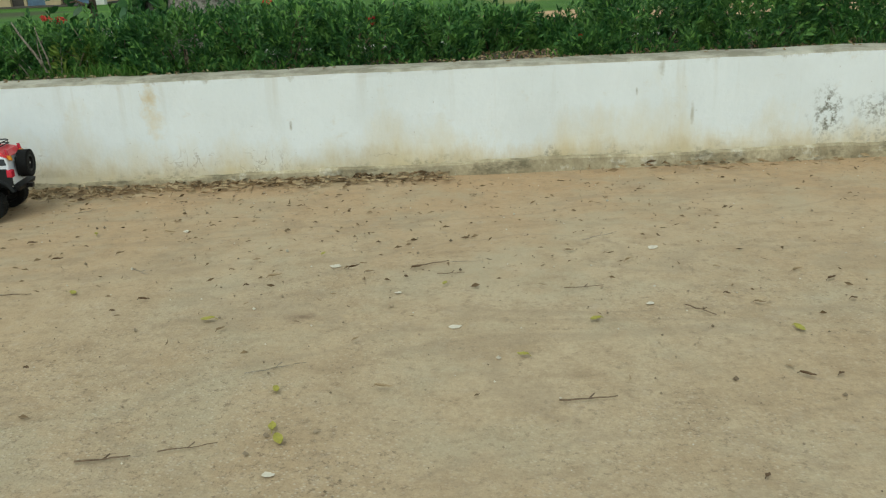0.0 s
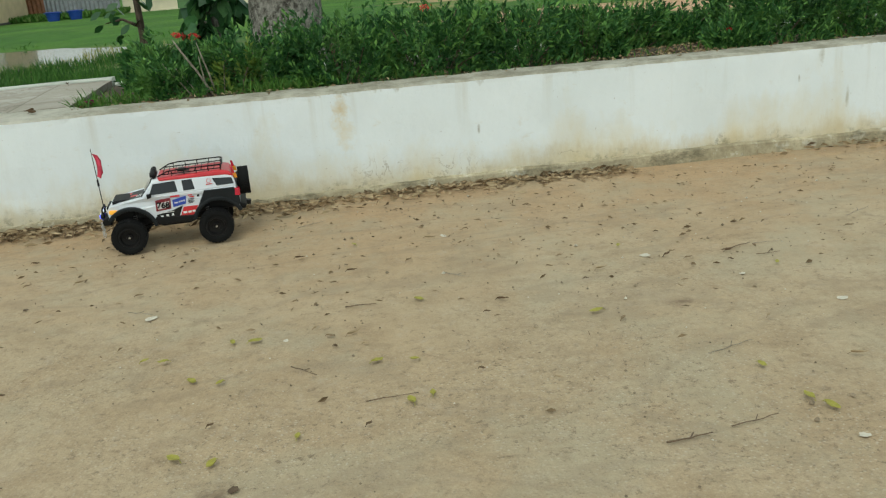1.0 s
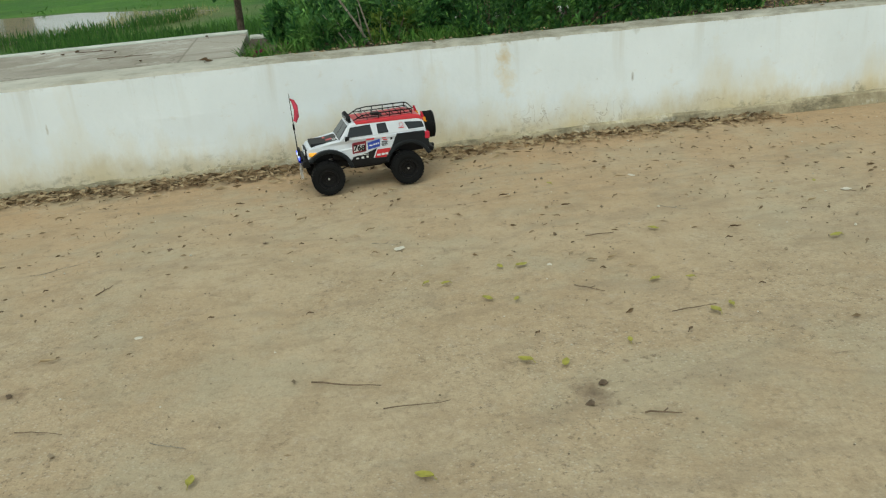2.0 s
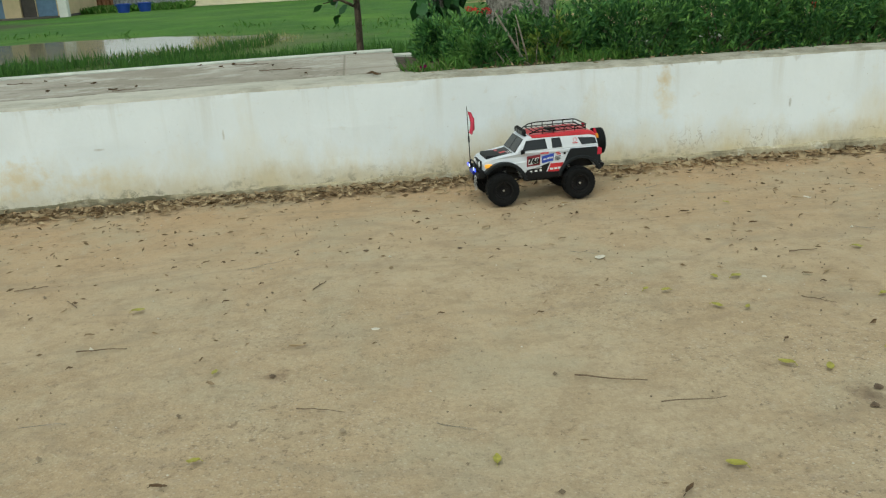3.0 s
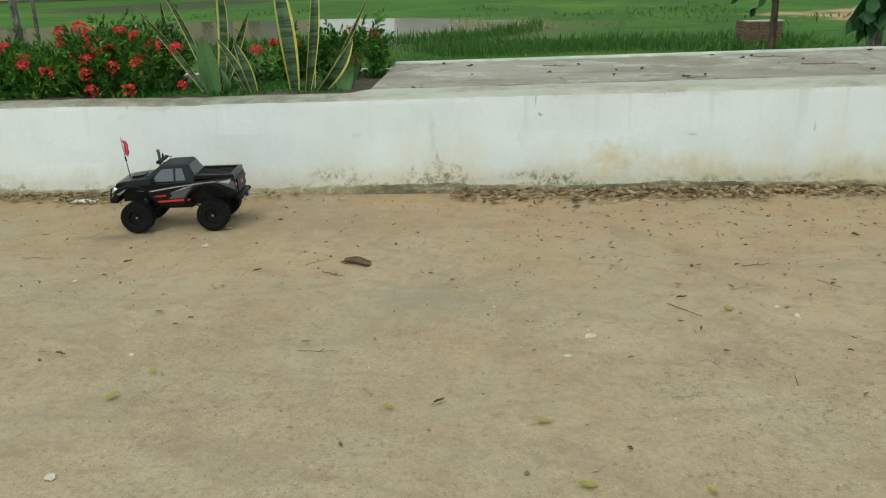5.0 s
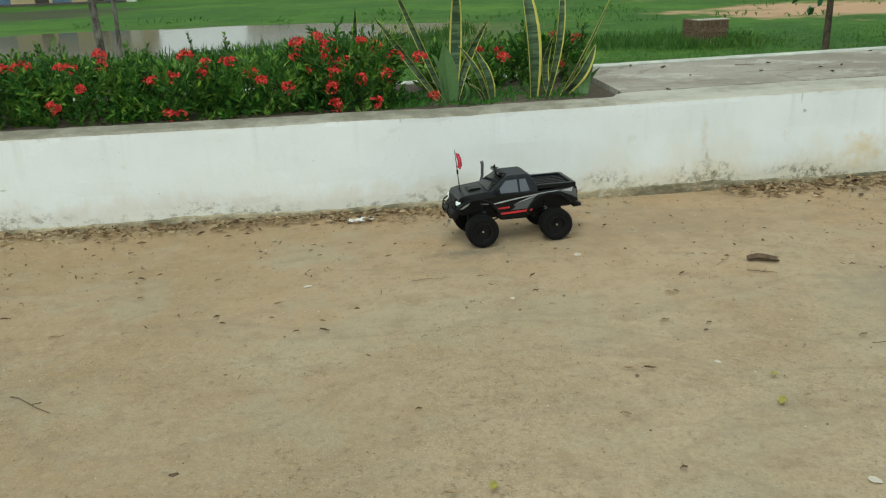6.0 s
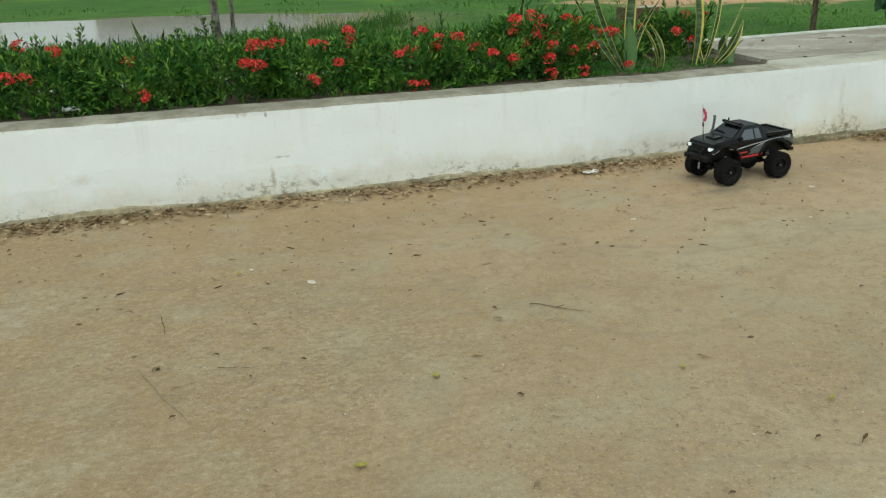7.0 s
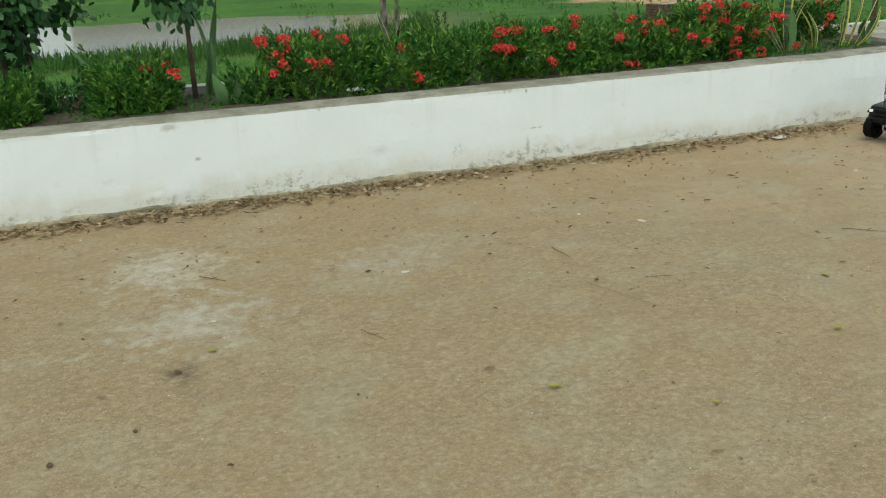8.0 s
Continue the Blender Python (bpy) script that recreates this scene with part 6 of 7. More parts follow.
    for x, y, a, ln in ((-0.55, 0.62, -8, 0.26), (-1.25, 0.3, 14, 0.1), (-1.9, 0.85, 4, 0.12), (-0.75, 0.95, -15, 0.2)):
        tagged(part("twig", twig_mesh(rng, ln, 0.003), TWIG), "dry dark twig lying on the cement slab", "twig").matrix_basis = pose(x, y, height_top(x) + 0.005 + 0.014 * max(0.0, y - 0.27) / 0.83, 0, 0, a)
    # grit
    n = 7000
    c = np.stack([rng.uniform(-10.5, 6, n), -0.03 - 3.0 * rng.random(n) ** 1.3, np.zeros(n)], 1)
    c[:, 2] = [drive_z(q[0], q[1]) for q in c]
    r = rng.uniform(0.0012, 0.0042, n) * np.where(rng.random(n) < 0.05, 2.0, 1)
    o = np.array([(1, 0, 0), (-0.8, 0.2, 0), (0, 1, 0), (0.1, -1, 0), (0, 0, 0.9), (0, 0, -0.5)])
    v = (c[:, None] + o[None] * r[:, None, None] + np.array((0, 0, 0.001))).reshape(-1, 3)
    q = np.array([[0, 2, 4], [2, 1, 4], [1, 3, 4], [3, 0, 4], [2, 0, 5], [1, 2, 5], [3, 1, 5], [0, 3, 5]])
    f = (q[None] + (np.arange(n) * 6)[:, None, None]).reshape(-1, 3)
    s = leaf_material("grit_stone", (0.16, 0.12, 0.08), (0.4, 0.32, 0.22), 0.9, (0.6, 0.55, 0.45))
    tagged(raw("grit", v.tolist(), f.tolist(), s), "fine sand grains and grit on the drive", "grit", kind="stuff")


build_litter()


# ---- radio-controlled vehicles ----
def tyre_mesh(r, width, lugs=32):
    """A fat off-road tyre with blocks round the tread; its axle lies along y."""
    bm = bmesh.new()
    prof = [(r * 0.55, -0.40), (r * 0.62, -0.47), (r * 0.80, -0.5), (r * 0.93, -0.46), (r * 0.965, -0.3), (r * 0.97, 0), (r * 0.965, 0.3), (r * 0.93, 0.46), (r * 0.80, 0.5), (r * 0.62, 0.47), (r * 0.55, 0.40)]
    n = 40
    rings = [[bm.verts.new((q * math.cos(2 * math.pi * k / n), w * width, q * math.sin(2 * math.pi * k / n))) for q, w in prof] for k in range(n)]
    for a, b in zip(rings, rings[1:] + rings[:1]):
        for i in range(len(prof)):
            j = (i + 1) % len(prof)
            bm.faces.new((a[i], b[i], b[j], a[j])).smooth = True
    bmesh.ops.recalc_face_normals(bm, faces=bm.faces)
    for k in range(lugs):
        for s in (-1, 1):
            a = 2 * math.pi * (k + (0.5 if s > 0 else 0)) / lugs
            m = Matrix.Rotation(-a, 4, "Y") @ Matrix.Translation((r * 0.952, s * width * 0.27, 0)) @ Matrix.Rotation(s * 0.35, 4, "X") @ Matrix.Diagonal((r * 0.06, width * 0.42, r * 0.12, 1))
            bmesh.ops.create_cube(bm, size=1, matrix=m)
            m = Matrix.Rotation(-a, 4, "Y") @ Matrix.Translation((r * 0.885, s * width * 0.475, 0)) @ Matrix.Diagonal((r * 0.12, width * 0.045, r * 0.09, 1))
            bmesh.ops.create_cube(bm, size=1, matrix=m)
    return bm


def rim_mesh(r, width):
    """A dished black bead-lock rim with holes and bolts."""
    bm = bmesh.new()
    for s in (-1, 1):
        prof = [(r * 0.60, 0.43), (r * 0.585, 0.475), (r * 0.50, 0.475), (r * 0.475, 0.42), (r * 0.44, 0.25), (r * 0.2, 0.22), (r * 0.17, 0.36), (0.0, 0.36)]
        n = 28
        rings = [[bm.verts.new((q * math.cos(2 * math.pi * k / n), s * w * width, q * math.sin(2 * math.pi * k / n))) for q, w in prof[:-1]] for k in range(n)]
        c = bm.verts.new((0, s * prof[-1][1] * width, 0))
        for a, b in zip(rings, rings[1:] + rings[:1]):
            for i in range(len(prof) - 2):
                bm.faces.new((a[i], b[i], b[i + 1], a[i + 1]))
            bm.faces.new((a[-1], b[-1], c))
        for k in range(6):
            a = 2 * math.pi * k / 6
            add_disc(bm, (r * 0.32 * math.cos(a), s * 0.24 * width, r * 0.32 * math.sin(a)), r * 0.07, 0.003, "y", 10)
    bmesh.ops.recalc_face_normals(bm, faces=bm.faces)
    return bm


def wheel(thing, x, y, z, r, width, cache):
    """A wheel with its tyre, rim bolts and nut; alike wheels share their meshes."""
    key = (r, width)
    if key not in cache:
        rim = part("wheel", rim_mesh(r, width), PLASTIC, thing, "black dished plastic wheel")
        tyre = part("tyre", tyre_mesh(r, width), RUBBER, rim, "knobbly black off-road tyre")
        bm = bmesh.new()
        add_disc(bm, (0, 0, 0), r * 0.065, width * 0.74 + 0.006, "y", 6)
        nut = part("hub_nut", bm, STEEL, rim, "bright steel nut")
        bm = bmesh.new()
        for s in (-1, 1):
            for k in range(12):
                a = 2 * math.pi * k / 12
                add_disc(bm, (r * 0.54 * math.cos(a), s * width * 0.478, r * 0.54 * math.sin(a)), r * 0.02, 0.002, "y", 6)
        ring = tagged(part("bolt_ring", bm, PLASTIC, rim), kind="stuff")
        cache[key] = (rim.data, tyre.data, nut.data, ring.data)
    else:
        a, b, c, d = cache[key]
        rim = tagged(new("wheel", a), "black dished plastic wheel")
        rim.parent = thing
        for nm, me, words in (("tyre", b, "knobbly black off-road tyre"), ("hub_nut", c, "bright steel nut"), ("bolt_ring", d, "")):
            o = tagged(new(nm, me), words, kind="stuff" if nm == "bolt_ring" else "")
            o.parent = rim
    rim.location = (x, y, z)
    rim.rotation_euler = (0, x * 7.0, 0)
    return rim


def arc(cx, cz, r, a0, a1, n=12):
    return [(cx + r * math.cos(radians(a0 + (a1 - a0) * k / n)), cz + r * math.sin(radians(a0 + (a1 - a0) * k / n))) for k in range(n + 1)]


def side_panel(name, outline, lean, lift, thick, material, parent, label="", sides=(-1, 1), bevel=0.0):
    """A thin piece that lies on the leaning side of a shell. lean(x, z): the side's distance from the middle."""
    for s in sides:
        bm = bmesh.new()
        a = [bm.verts.new((x, s * (lean(x, z) + lift), z)) for x, z in outline]
        b = [bm.verts.new((x, s * (lean(x, z) + lift - thick), z)) for x, z in outline]
        fs = [bm.faces.new(a), bm.faces.new(b[::-1])]
        n = len(a)
        fs += [bm.faces.new((a[k], b[k], b[(k + 1) % n], a[(k + 1) % n])) for k in range(n)]
        bmesh.ops.recalc_face_normals(bm, faces=fs)
        if bevel:
            bmesh.ops.bevel(bm, geom=list(fs[0].edges), offset=bevel, segments=2, affect="EDGES", clamp_overlap=True)
        part(name, bm, material, parent, label)


def flare(thing, cx, cz, r0, r1, a0, a1, y0, y1, material, words):
    """An arched wing edge round a wheel, on both sides."""
    for s in (-1, 1):
        bm = bmesh.new()
        add_prism(bm, arc(cx, cz, r1, a0, a1) + arc(cx, cz, r0, a1, a0), min(s * y0, s * y1), max(s * y0, s * y1), 0.003)
        part("wheel_arch", bm, material, thing, words)


def bars(thing, name, spots, lean, lift, material, sides=(-1,), label=""):
    """Rows of small plain strips for lettering that cannot be read: (x0, x1, z0, z1)."""
    for s in sides:
        for x0, x1, z0, z1 in spots:
            y = s * (lean((x0 + x1) / 2, (z0 + z1) / 2) + lift)
            part(name, box(x0, x1, min(y, y - s * 0.0006), max(y, y - s * 0.0006), z0, z1), material, thing, label)


def flag_mast(thing, foot, top, wave):
    """A whip mast with a coupling and a strip of cloth near its tip."""
    foot, top = Vector(foot), Vector(top)
    mast = part("flag_mast", tube([foot, foot.lerp(top, 0.5), top], [0.0022, 0.0017, 0.0012], 6), PLASTIC, thing, "thin black whip mast")
    part("coupling", tube([foot.lerp(top, 0.42), foot.lerp(top, 0.52)], [0.0042, 0.0034], 8), PLASTIC, mast)
    bm = bmesh.new()
    n, prev = 12, None
    for k in range(n + 1):
        t = k / n
        p = foot.lerp(top, 0.93 - 0.36 * t)
        w = 0.011 + 0.009 * math.sin(t * math.pi) + 0.003 * math.sin(9 * t)
        x0 = p.x + 0.001 + wave * math.sin(t * 3.0) * 0.022
        yy = p.y + 0.004 * math.sin(t * 7)
        row = [bm.verts.new((x0, yy - 0.0006, p.z)), bm.verts.new((x0 + w * 0.5, yy + 0.004 * math.cos(t * 9), p.z - 0.004)), bm.verts.new((x0 + w, yy + 0.003 * math.sin(t * 11), p.z - 0.006 + 0.004 * math.sin(t * 23))),
               bm.verts.new((x0 + w * 0.5, yy + 0.0012 + 0.004 * math.cos(t * 9), p.z - 0.004))]
        if prev:
            for i in range(4):
                bm.faces.new((prev[i], prev[(i + 1) % 4], row[(i + 1) % 4], row[i])).smooth = True
        prev = row
    part("flag", bm, CLOTH, mast, "small ragged red cloth flag")


def chassis(thing, axles, r, track, width, z_frame, cache):
    for x in axles:
        part("axle", tube([(x, -track, r), (x, -0.02, r), (x, 0.02, r), (x, track, r)], [0.008, 0.009, 0.009, 0.008], 10), PLASTIC, thing, "black plastic axle")
        bm = add_ball(bmesh.new(), (x, 0.015, r), 0.02, 2, (1, 0.9, 0.95))
        part("gear_case", bm, PLASTIC, thing)
        for s in (-1, 1):
            foot, top = Vector((x + (0.012 if x < 0 else -0.012), s * 0.062, r)), Vector((x + (0.03 if x < 0 else -0.03), s * 0.05, r + 0.085))
            sh = part("shock", tube([foot, foot.lerp(top, 0.45), foot.lerp(top, 0.46), top], [0.003, 0.003, 0.0075, 0.0075], 10), PLASTIC, thing, "black coil-over shock absorber")
            bm = bmesh.new()
            pts = [foot.lerp(top, 0.12 + 0.6 * k / 48) + Vector((0.0085 * math.cos(k * 0.9), 0.0085 * math.sin(k * 0.9), 0)) for k in range(49)]
            add_tube(bm, pts, 0.0011, 5)
            part("spring", bm, STEEL, sh)
            part("link_bar", tube([(x, s * 0.05, r - 0.004), (x * 0.25, s * 0.03, z_frame)], 0.0032, 7), STEEL if s > 0 else PLASTIC, thing)
            wheel(thing, x, s * (track + width * 0.5 - 0.006), r, r, width, cache)
    for s in (-1, 1):
        part("frame_rail", box(axles[0] - 0.04, axles[1] + 0.05, s * 0.033 - 0.003, s * 0.033 + 0.003, z_frame - 0.006, z_frame + 0.018, 0.001), PLASTIC, thing, "black chassis rail")
    part("skid_plate", prism([(-0.06, z_frame - 0.014), (-0.05, z_frame - 0.018), (0.05, z_frame - 0.018), (0.06, z_frame - 0.014), (0.06, z_frame + 0.012), (-0.06, z_frame + 0.012)], -0.045, 0.045, 0.002), PLASTIC, thing)
    part("prop_shaft", tube([(axles[0] + 0.02, 0.012, r + 0.004), (0, 0.012, z_frame)], 0.004, 8), PLASTIC, thing)
    part("prop_shaft", tube([(0, 0.012, z_frame), (axles[1] - 0.02, 0.012, r + 0.004)], 0.004, 8), PLASTIC, thing)


def build_suv(m):
    thing = empty("toy_suv", "white red-roofed radio-controlled off-road SUV on dusty concrete", "toy car", m)
    cache = {}
    R, WB = 0.0645, 0.156
    chassis(thing, (-WB - 0.012, WB - 0.012), R, 0.09, 0.052, 0.088, cache)
    HW = 0.094

    def lean(x, z):
        nose = max(0.0, -0.14 - x) * 0.16
        if z <= 0.2:
            return HW - nose - max(0.0, 0.12 - z) * 0.05
        return HW - nose - (z - 0.2) * 0.27

    def inset(x, z):
        return HW - lean(x, z)

    low = [(-0.232, 0.13), (-0.234, 0.163), (-0.224, 0.175), (-0.19, 0.183), (-0.105, 0.1965), (-0.082, 0.1985), (0.232, 0.2005), (0.239, 0.185), (0.243, 0.138), (0.236, 0.118)]
    low += arc(0.157, 0.073, 0.083, 28, 168) + [(0.074, 0.09), (-0.074, 0.09)] + arc(-0.157, 0.073, 0.083, 12, 138)
    part("body", prism(low, -HW, HW, 0.006, 3, inset), WHITEBODY, thing, "white polycarbonate body shell")
    cab = [(-0.108, 0.195), (-0.064, 0.2505), (-0.05, 0.2565), (0.18, 0.2625), (0.214, 0.254), (0.23, 0.232), (0.236, 0.199), (-0.085, 0.195)]
    # added black block: stands for the shade in the gaps above the wheels
    part("arch_filler", box(-0.215, 0.228, -0.056, 0.056, 0.112, 0.19, 0.004), PLASTIC, thing, "black block giving the gaps over the wheels their shade")
    part("cabin", prism(cab, -HW, HW, 0.007, 3, inset), WHITEBODY, thing, "white cabin with thick pillars")
    # red roof that wraps a little down the sides
    roof = [(-0.036, 0.2475), (-0.04, 0.2605), (0.18, 0.2655), (0.217, 0.256), (0.2325, 0.2365), (0.2, 0.2435), (0.1, 0.2455)]
    part("roof", prism(roof, -HW - 0.0016, HW + 0.0016, 0.006, 3, inset), REDBODY, thing, "glossy red roof panel")
    for words, o in (("front", [(-0.078, 0.2045), (-0.06, 0.2415), (0.018, 0.2445), (0.024, 0.206)]), ("rear", [(0.045, 0.2065), (0.043, 0.2435), (0.079, 0.2445), (0.086, 0.2075)]), ("cargo", [(0.166, 0.2095), (0.152, 0.2385), (0.222, 0.233), (0.229, 0.2105)])):
        side_panel("side_window", o, lean, 0.0014, 0.003, TINTED, thing, "dark tinted window", bevel=0.001)
    bm = bmesh.new()
    for s in (-1, 1):
        q = [Vector((-0.1055, s * 0.003, 0.1985)), Vector((-0.1055, s * 0.08, 0.1985)), Vector((-0.0675, s * 0.069, 0.2465)), Vector((-0.0675, s * 0.003, 0.2465))]
        a = [bm.verts.new(p + Vector((-0.0022, 0, 0.0018))) for p in q]
        b = [bm.verts.new(p + Vector((0.002, 0, -0.001))) for p in q]
        fs = [bm.faces.new(a), bm.faces.new(b[::-1])] + [bm.faces.new((a[k], b[k], b[(k + 1) % 4], a[(k + 1) % 4])) for k in range(4)]
        bmesh.ops.recalc_face_normals(bm, faces=fs)
    part("windscreen", bm, TINTED, thing, "dark split windscreen")
    # cladding
    flare(thing, -0.157, 0.073, 0.083, 0.097, 10, 142, 0.07, 0.105, GREYBODY, "dark grey wheel arch flare")
    flare(thing, 0.157, 0.073, 0.083, 0.097, 22, 166, 0.07, 0.105, GREYBODY, "dark grey wheel arch flare")
    side_panel("rear_cladding", [(0.088, 0.14), (0.118, 0.1985), (0.226, 0.1975), (0.241, 0.178), (0.243, 0.132), (0.232, 0.128), (0.21, 0.15), (0.157, 0.168), (0.11, 0.15)], lean, 0.0075, 0.012, GREYBODY, thing, "dark grey rear quarter cladding", bevel=0.002)
    part("sill", prism([(-0.074, 0.09), (0.074, 0.09), (0.074, 0.112), (-0.068, 0.12)], -0.099, 0.099, 0.003), PLASTIC, thing, "black side sill")
    side_panel("door_stripe", [(-0.066, 0.112), (0.016, 0.112), (0.034, 0.152), (-0.005, 0.138), (-0.062, 0.128)], lean, 0.0016, 0.003, DARKDECAL, thing, "black slash decal")
    side_panel("red_panel", [(0.02, 0.108), (0.072, 0.106), (0.088, 0.146), (0.036, 0.146)], lean, 0.0018, 0.003, REDDECAL, thing, "red lower door panel")
    bars(thing, "panel_marks", [(0.032, 0.046, 0.121, 0.129), (0.05, 0.062, 0.121, 0.129), (0.065, 0.076, 0.122, 0.13), (-0.05, -0.04, 0.117, 0.124), (-0.03, -0.02, 0.118, 0.126), (-0.01, -0.002, 0.119, 0.127)], lean, 0.0026, WHITEDECAL, (-1, 1))
    bars(thing, "stripe", [(-0.05, 0.0, 0.1325, 0.1345)], lean, 0.0024, WHITEDECAL, (-1, 1))
    # start number board
    side_panel("number_board", [(-0.062, 0.141), (-0.008, 0.145), (-0.006, 0.186), (-0.06, 0.182)], lean, 0.0018, 0.003, MAROON, thing, "red bordered number board")
    side_panel("board_face", [(-0.056, 0.148), (-0.013, 0.1515), (-0.0115, 0.175), (-0.0545, 0.1715)], lean, 0.0026, 0.002, WHITEDECAL, thing)
    for s in (-1, 1):
        cu = bpy.data.curves.new("race_number", "FONT")
        cu.body, cu.size, cu.extrude, cu.align_x, cu.align_y = "768", 0.03, 0.0004, "CENTER", "CENTER"
        cu.offset = 0.0011
        cu.materials.append(DARKDECAL)
        ob = new("race_number", cu)
        ob.parent = thing
        ob.matrix_basis = Matrix.Translation((-0.034, s * (lean(-0.034, 0.161) + 0.0058), 0.1615)) @ Euler((radians(90), 0, 0 if s < 0 else radians(180))).to_matrix().to_4x4() @ Matrix.Rotation(radians(-4 if s < 0 else 4), 4, "Z")
    side_panel("blue_decal", [(0.0, 0.15), (0.046, 0.157), (0.05, 0.186), (0.0, 0.177)], lean, 0.0018, 0.003, BLUEDECAL, thing)
    bars(thing, "decal_marks", [(0.006, 0.018, 0.163, 0.168), (0.022, 0.028, 0.165, 0.171), (0.031, 0.036, 0.166, 0.172), (0.039, 0.044, 0.167, 0.173)], lean, 0.0028, WHITEDECAL, (-1, 1))
    bars(thing, "mark", [(-0.005, 0.028, 0.187, 0.193), (0.058, 0.073, 0.186, 0.19), (0.062, 0.078, 0.179, 0.183), (0.128, 0.15, 0.217, 0.2205)], lean, 0.0018, REDDECAL, (-1, 1))
    bars(thing, "lettering", [(0.055, 0.078, 0.172, 0.1745), (0.055, 0.075, 0.167, 0.169), (0.055, 0.078, 0.162, 0.1645), (0.055, 0.072, 0.1575, 0.1595), (0.09, 0.098, 0.178, 0.187)], lean, 0.0018, DARKDECAL, (-1, 1))
    bm = bmesh.new()
    for k in range(14):
        a0, a1 = 2 * math.pi * k / 14, 2 * math.pi * (k + 0.7) / 14
        for s in (-1, 1):
            y = s * (lean(0.139, 0.23) + 0.002)
            q = [(0.139 + r * math.cos(a), y - s * 0.27 * r * math.sin(a), 0.2305 + r * math.sin(a)) for r, a in ((0.0065, a0), (0.0065, a1), (0.0085, a1), (0.0085, a0))]
            bm.faces.new([bm.verts.new(p) for p in q])
    part("round_mark", bm, REDDECAL, thing)
    # bonnet decal lies on the slope
    def on_bonnet(x, y, up):
        return (x, y, 0.183 + (x + 0.19) * (0.0135 / 0.085) + up)
    bm = bmesh.new()
    add_prism(bm, [(-0.186, 0.183), (-0.186, 0.1848), (-0.11, 0.1968), (-0.11, 0.1955)], -0.058, 0.058)
    part("bonnet_decal", bm, DARKDECAL, thing, "dark patterned bonnet decal")
    bm = bmesh.new()
    for x0, x1, y0, y1 in ((-0.178, -0.168, -0.048, -0.02), (-0.152, -0.128, -0.03, -0.006), (-0.17, -0.15, 0.02, 0.045)):
        q = [on_bonnet(x0, y0, 0.0022), on_bonnet(x1, y0, 0.0022), on_bonnet(x1, y1, 0.0022), on_bonnet(x0, y1, 0.0022)]
        bm.faces.new([bm.verts.new(p) for p in q])
    part("bonnet_marks", bm, REDDECAL, thing)
    bm = bmesh.new()
    for k in range(4):
        x0 = -0.128 + 0.007 * k
        q = [on_bonnet(x0, -0.056, 0.0024), on_bonnet(x0 + 0.003, -0.056, 0.0024), on_bonnet(x0 + 0.003, -0.02, 0.0024), on_bonnet(x0, -0.02, 0.0024)]
        bm.faces.new([bm.verts.new(p) for p in q])
    part("bonnet_marks", bm, WHITEDECAL, thing)
    # face
    part("grille", box(-0.239, -0.231, -0.052, 0.052, 0.14, 0.17, 0.003), PLASTIC, thing, "black grille")
    bm = bmesh.new()
    add_ball(bm, (-0.241, 0.0, 0.156), 0.008, 2, (0.4, 1, 1))
    part("badge", bm, SILVER, thing)
    for s in (-1, 1):
        bm = add_disc(bmesh.new(), (-0.238, s * 0.036, 0.156), 0.0125, 0.008, "x", 18, 0.002)
        part("headlight", bm, WHITEDECAL, thing, "round clear headlight")
        part("indicator", box(-0.228, -0.198, s * 0.078 - 0.0095, s * 0.078 + 0.0095, 0.148, 0.163, 0.004), AMBERLED, thing, "lit amber indicator")
        part("mirror", prism([(-0.086, 0.194), (-0.086, 0.21), (-0.07, 0.213), (-0.07, 0.197)], s * 0.1 - 0.006, s * 0.1 + 0.006, 0.002), PLASTIC, thing, "black door mirror")
    part("front_bumper", prism([(-0.254, 0.108), (-0.257, 0.122), (-0.25, 0.136), (-0.232, 0.138), (-0.222, 0.125), (-0.226, 0.108)], -0.085, 0.085, 0.004), PLASTIC, thing, "black steel-style winch bumper")
    bm = bmesh.new()
    add_tube(bm, [(-0.252, -0.045, 0.128), (-0.258, -0.042, 0.154), (-0.256, -0.03, 0.164), (-0.256, 0.03, 0.164), (-0.258, 0.042, 0.154), (-0.252, 0.045, 0.128)], 0.003, 8)
    part("bull_bar", bm, PLASTIC, thing)
    bm = add_disc(bmesh.new(), (-0.258, 0, 0.123), 0.009, 0.05, "y", 14)
    part("winch", bm, BLUEMETAL, thing, "blue anodised winch")
    for y in (-0.06, -0.036, 0.036, 0.06):
        lamp = part("bumper_lamp", add_disc(bmesh.new(), (-0.257, y, 0.14), 0.0085, 0.01, "x", 14, 0.001), PLASTIC, thing)
        part("lens", add_disc(bmesh.new(), (-0.2632, y, 0.14), 0.0066, 0.003, "x", 14), BLUELED if abs(y) > 0.05 else WHITELED, lamp, "lit blue-white lens")
    bm = bmesh.new()
    for k in range(9):
        c = Vector((-0.262 + 0.002 * math.sin(k * 2.0), -0.058 + 0.0035 * (k % 2), 0.112 - 0.006 * k))
        add_tube(bm, [c + Vector((0.004 * math.cos(a), 0.0035 * math.sin(a) * (k % 2), 0.0055 * math.sin(a))) for a in np.linspace(0, 2 * math.pi, 9)], 0.0012, 5)
    part("tow_chain", bm, STEEL, thing, "dangling steel chain and hook")
    # rear
    part("rear_bumper", prism([(0.232, 0.112), (0.258, 0.108), (0.264, 0.124), (0.24, 0.134)], -0.088, 0.088, 0.004), PLASTIC, thing, "black rear bumper")
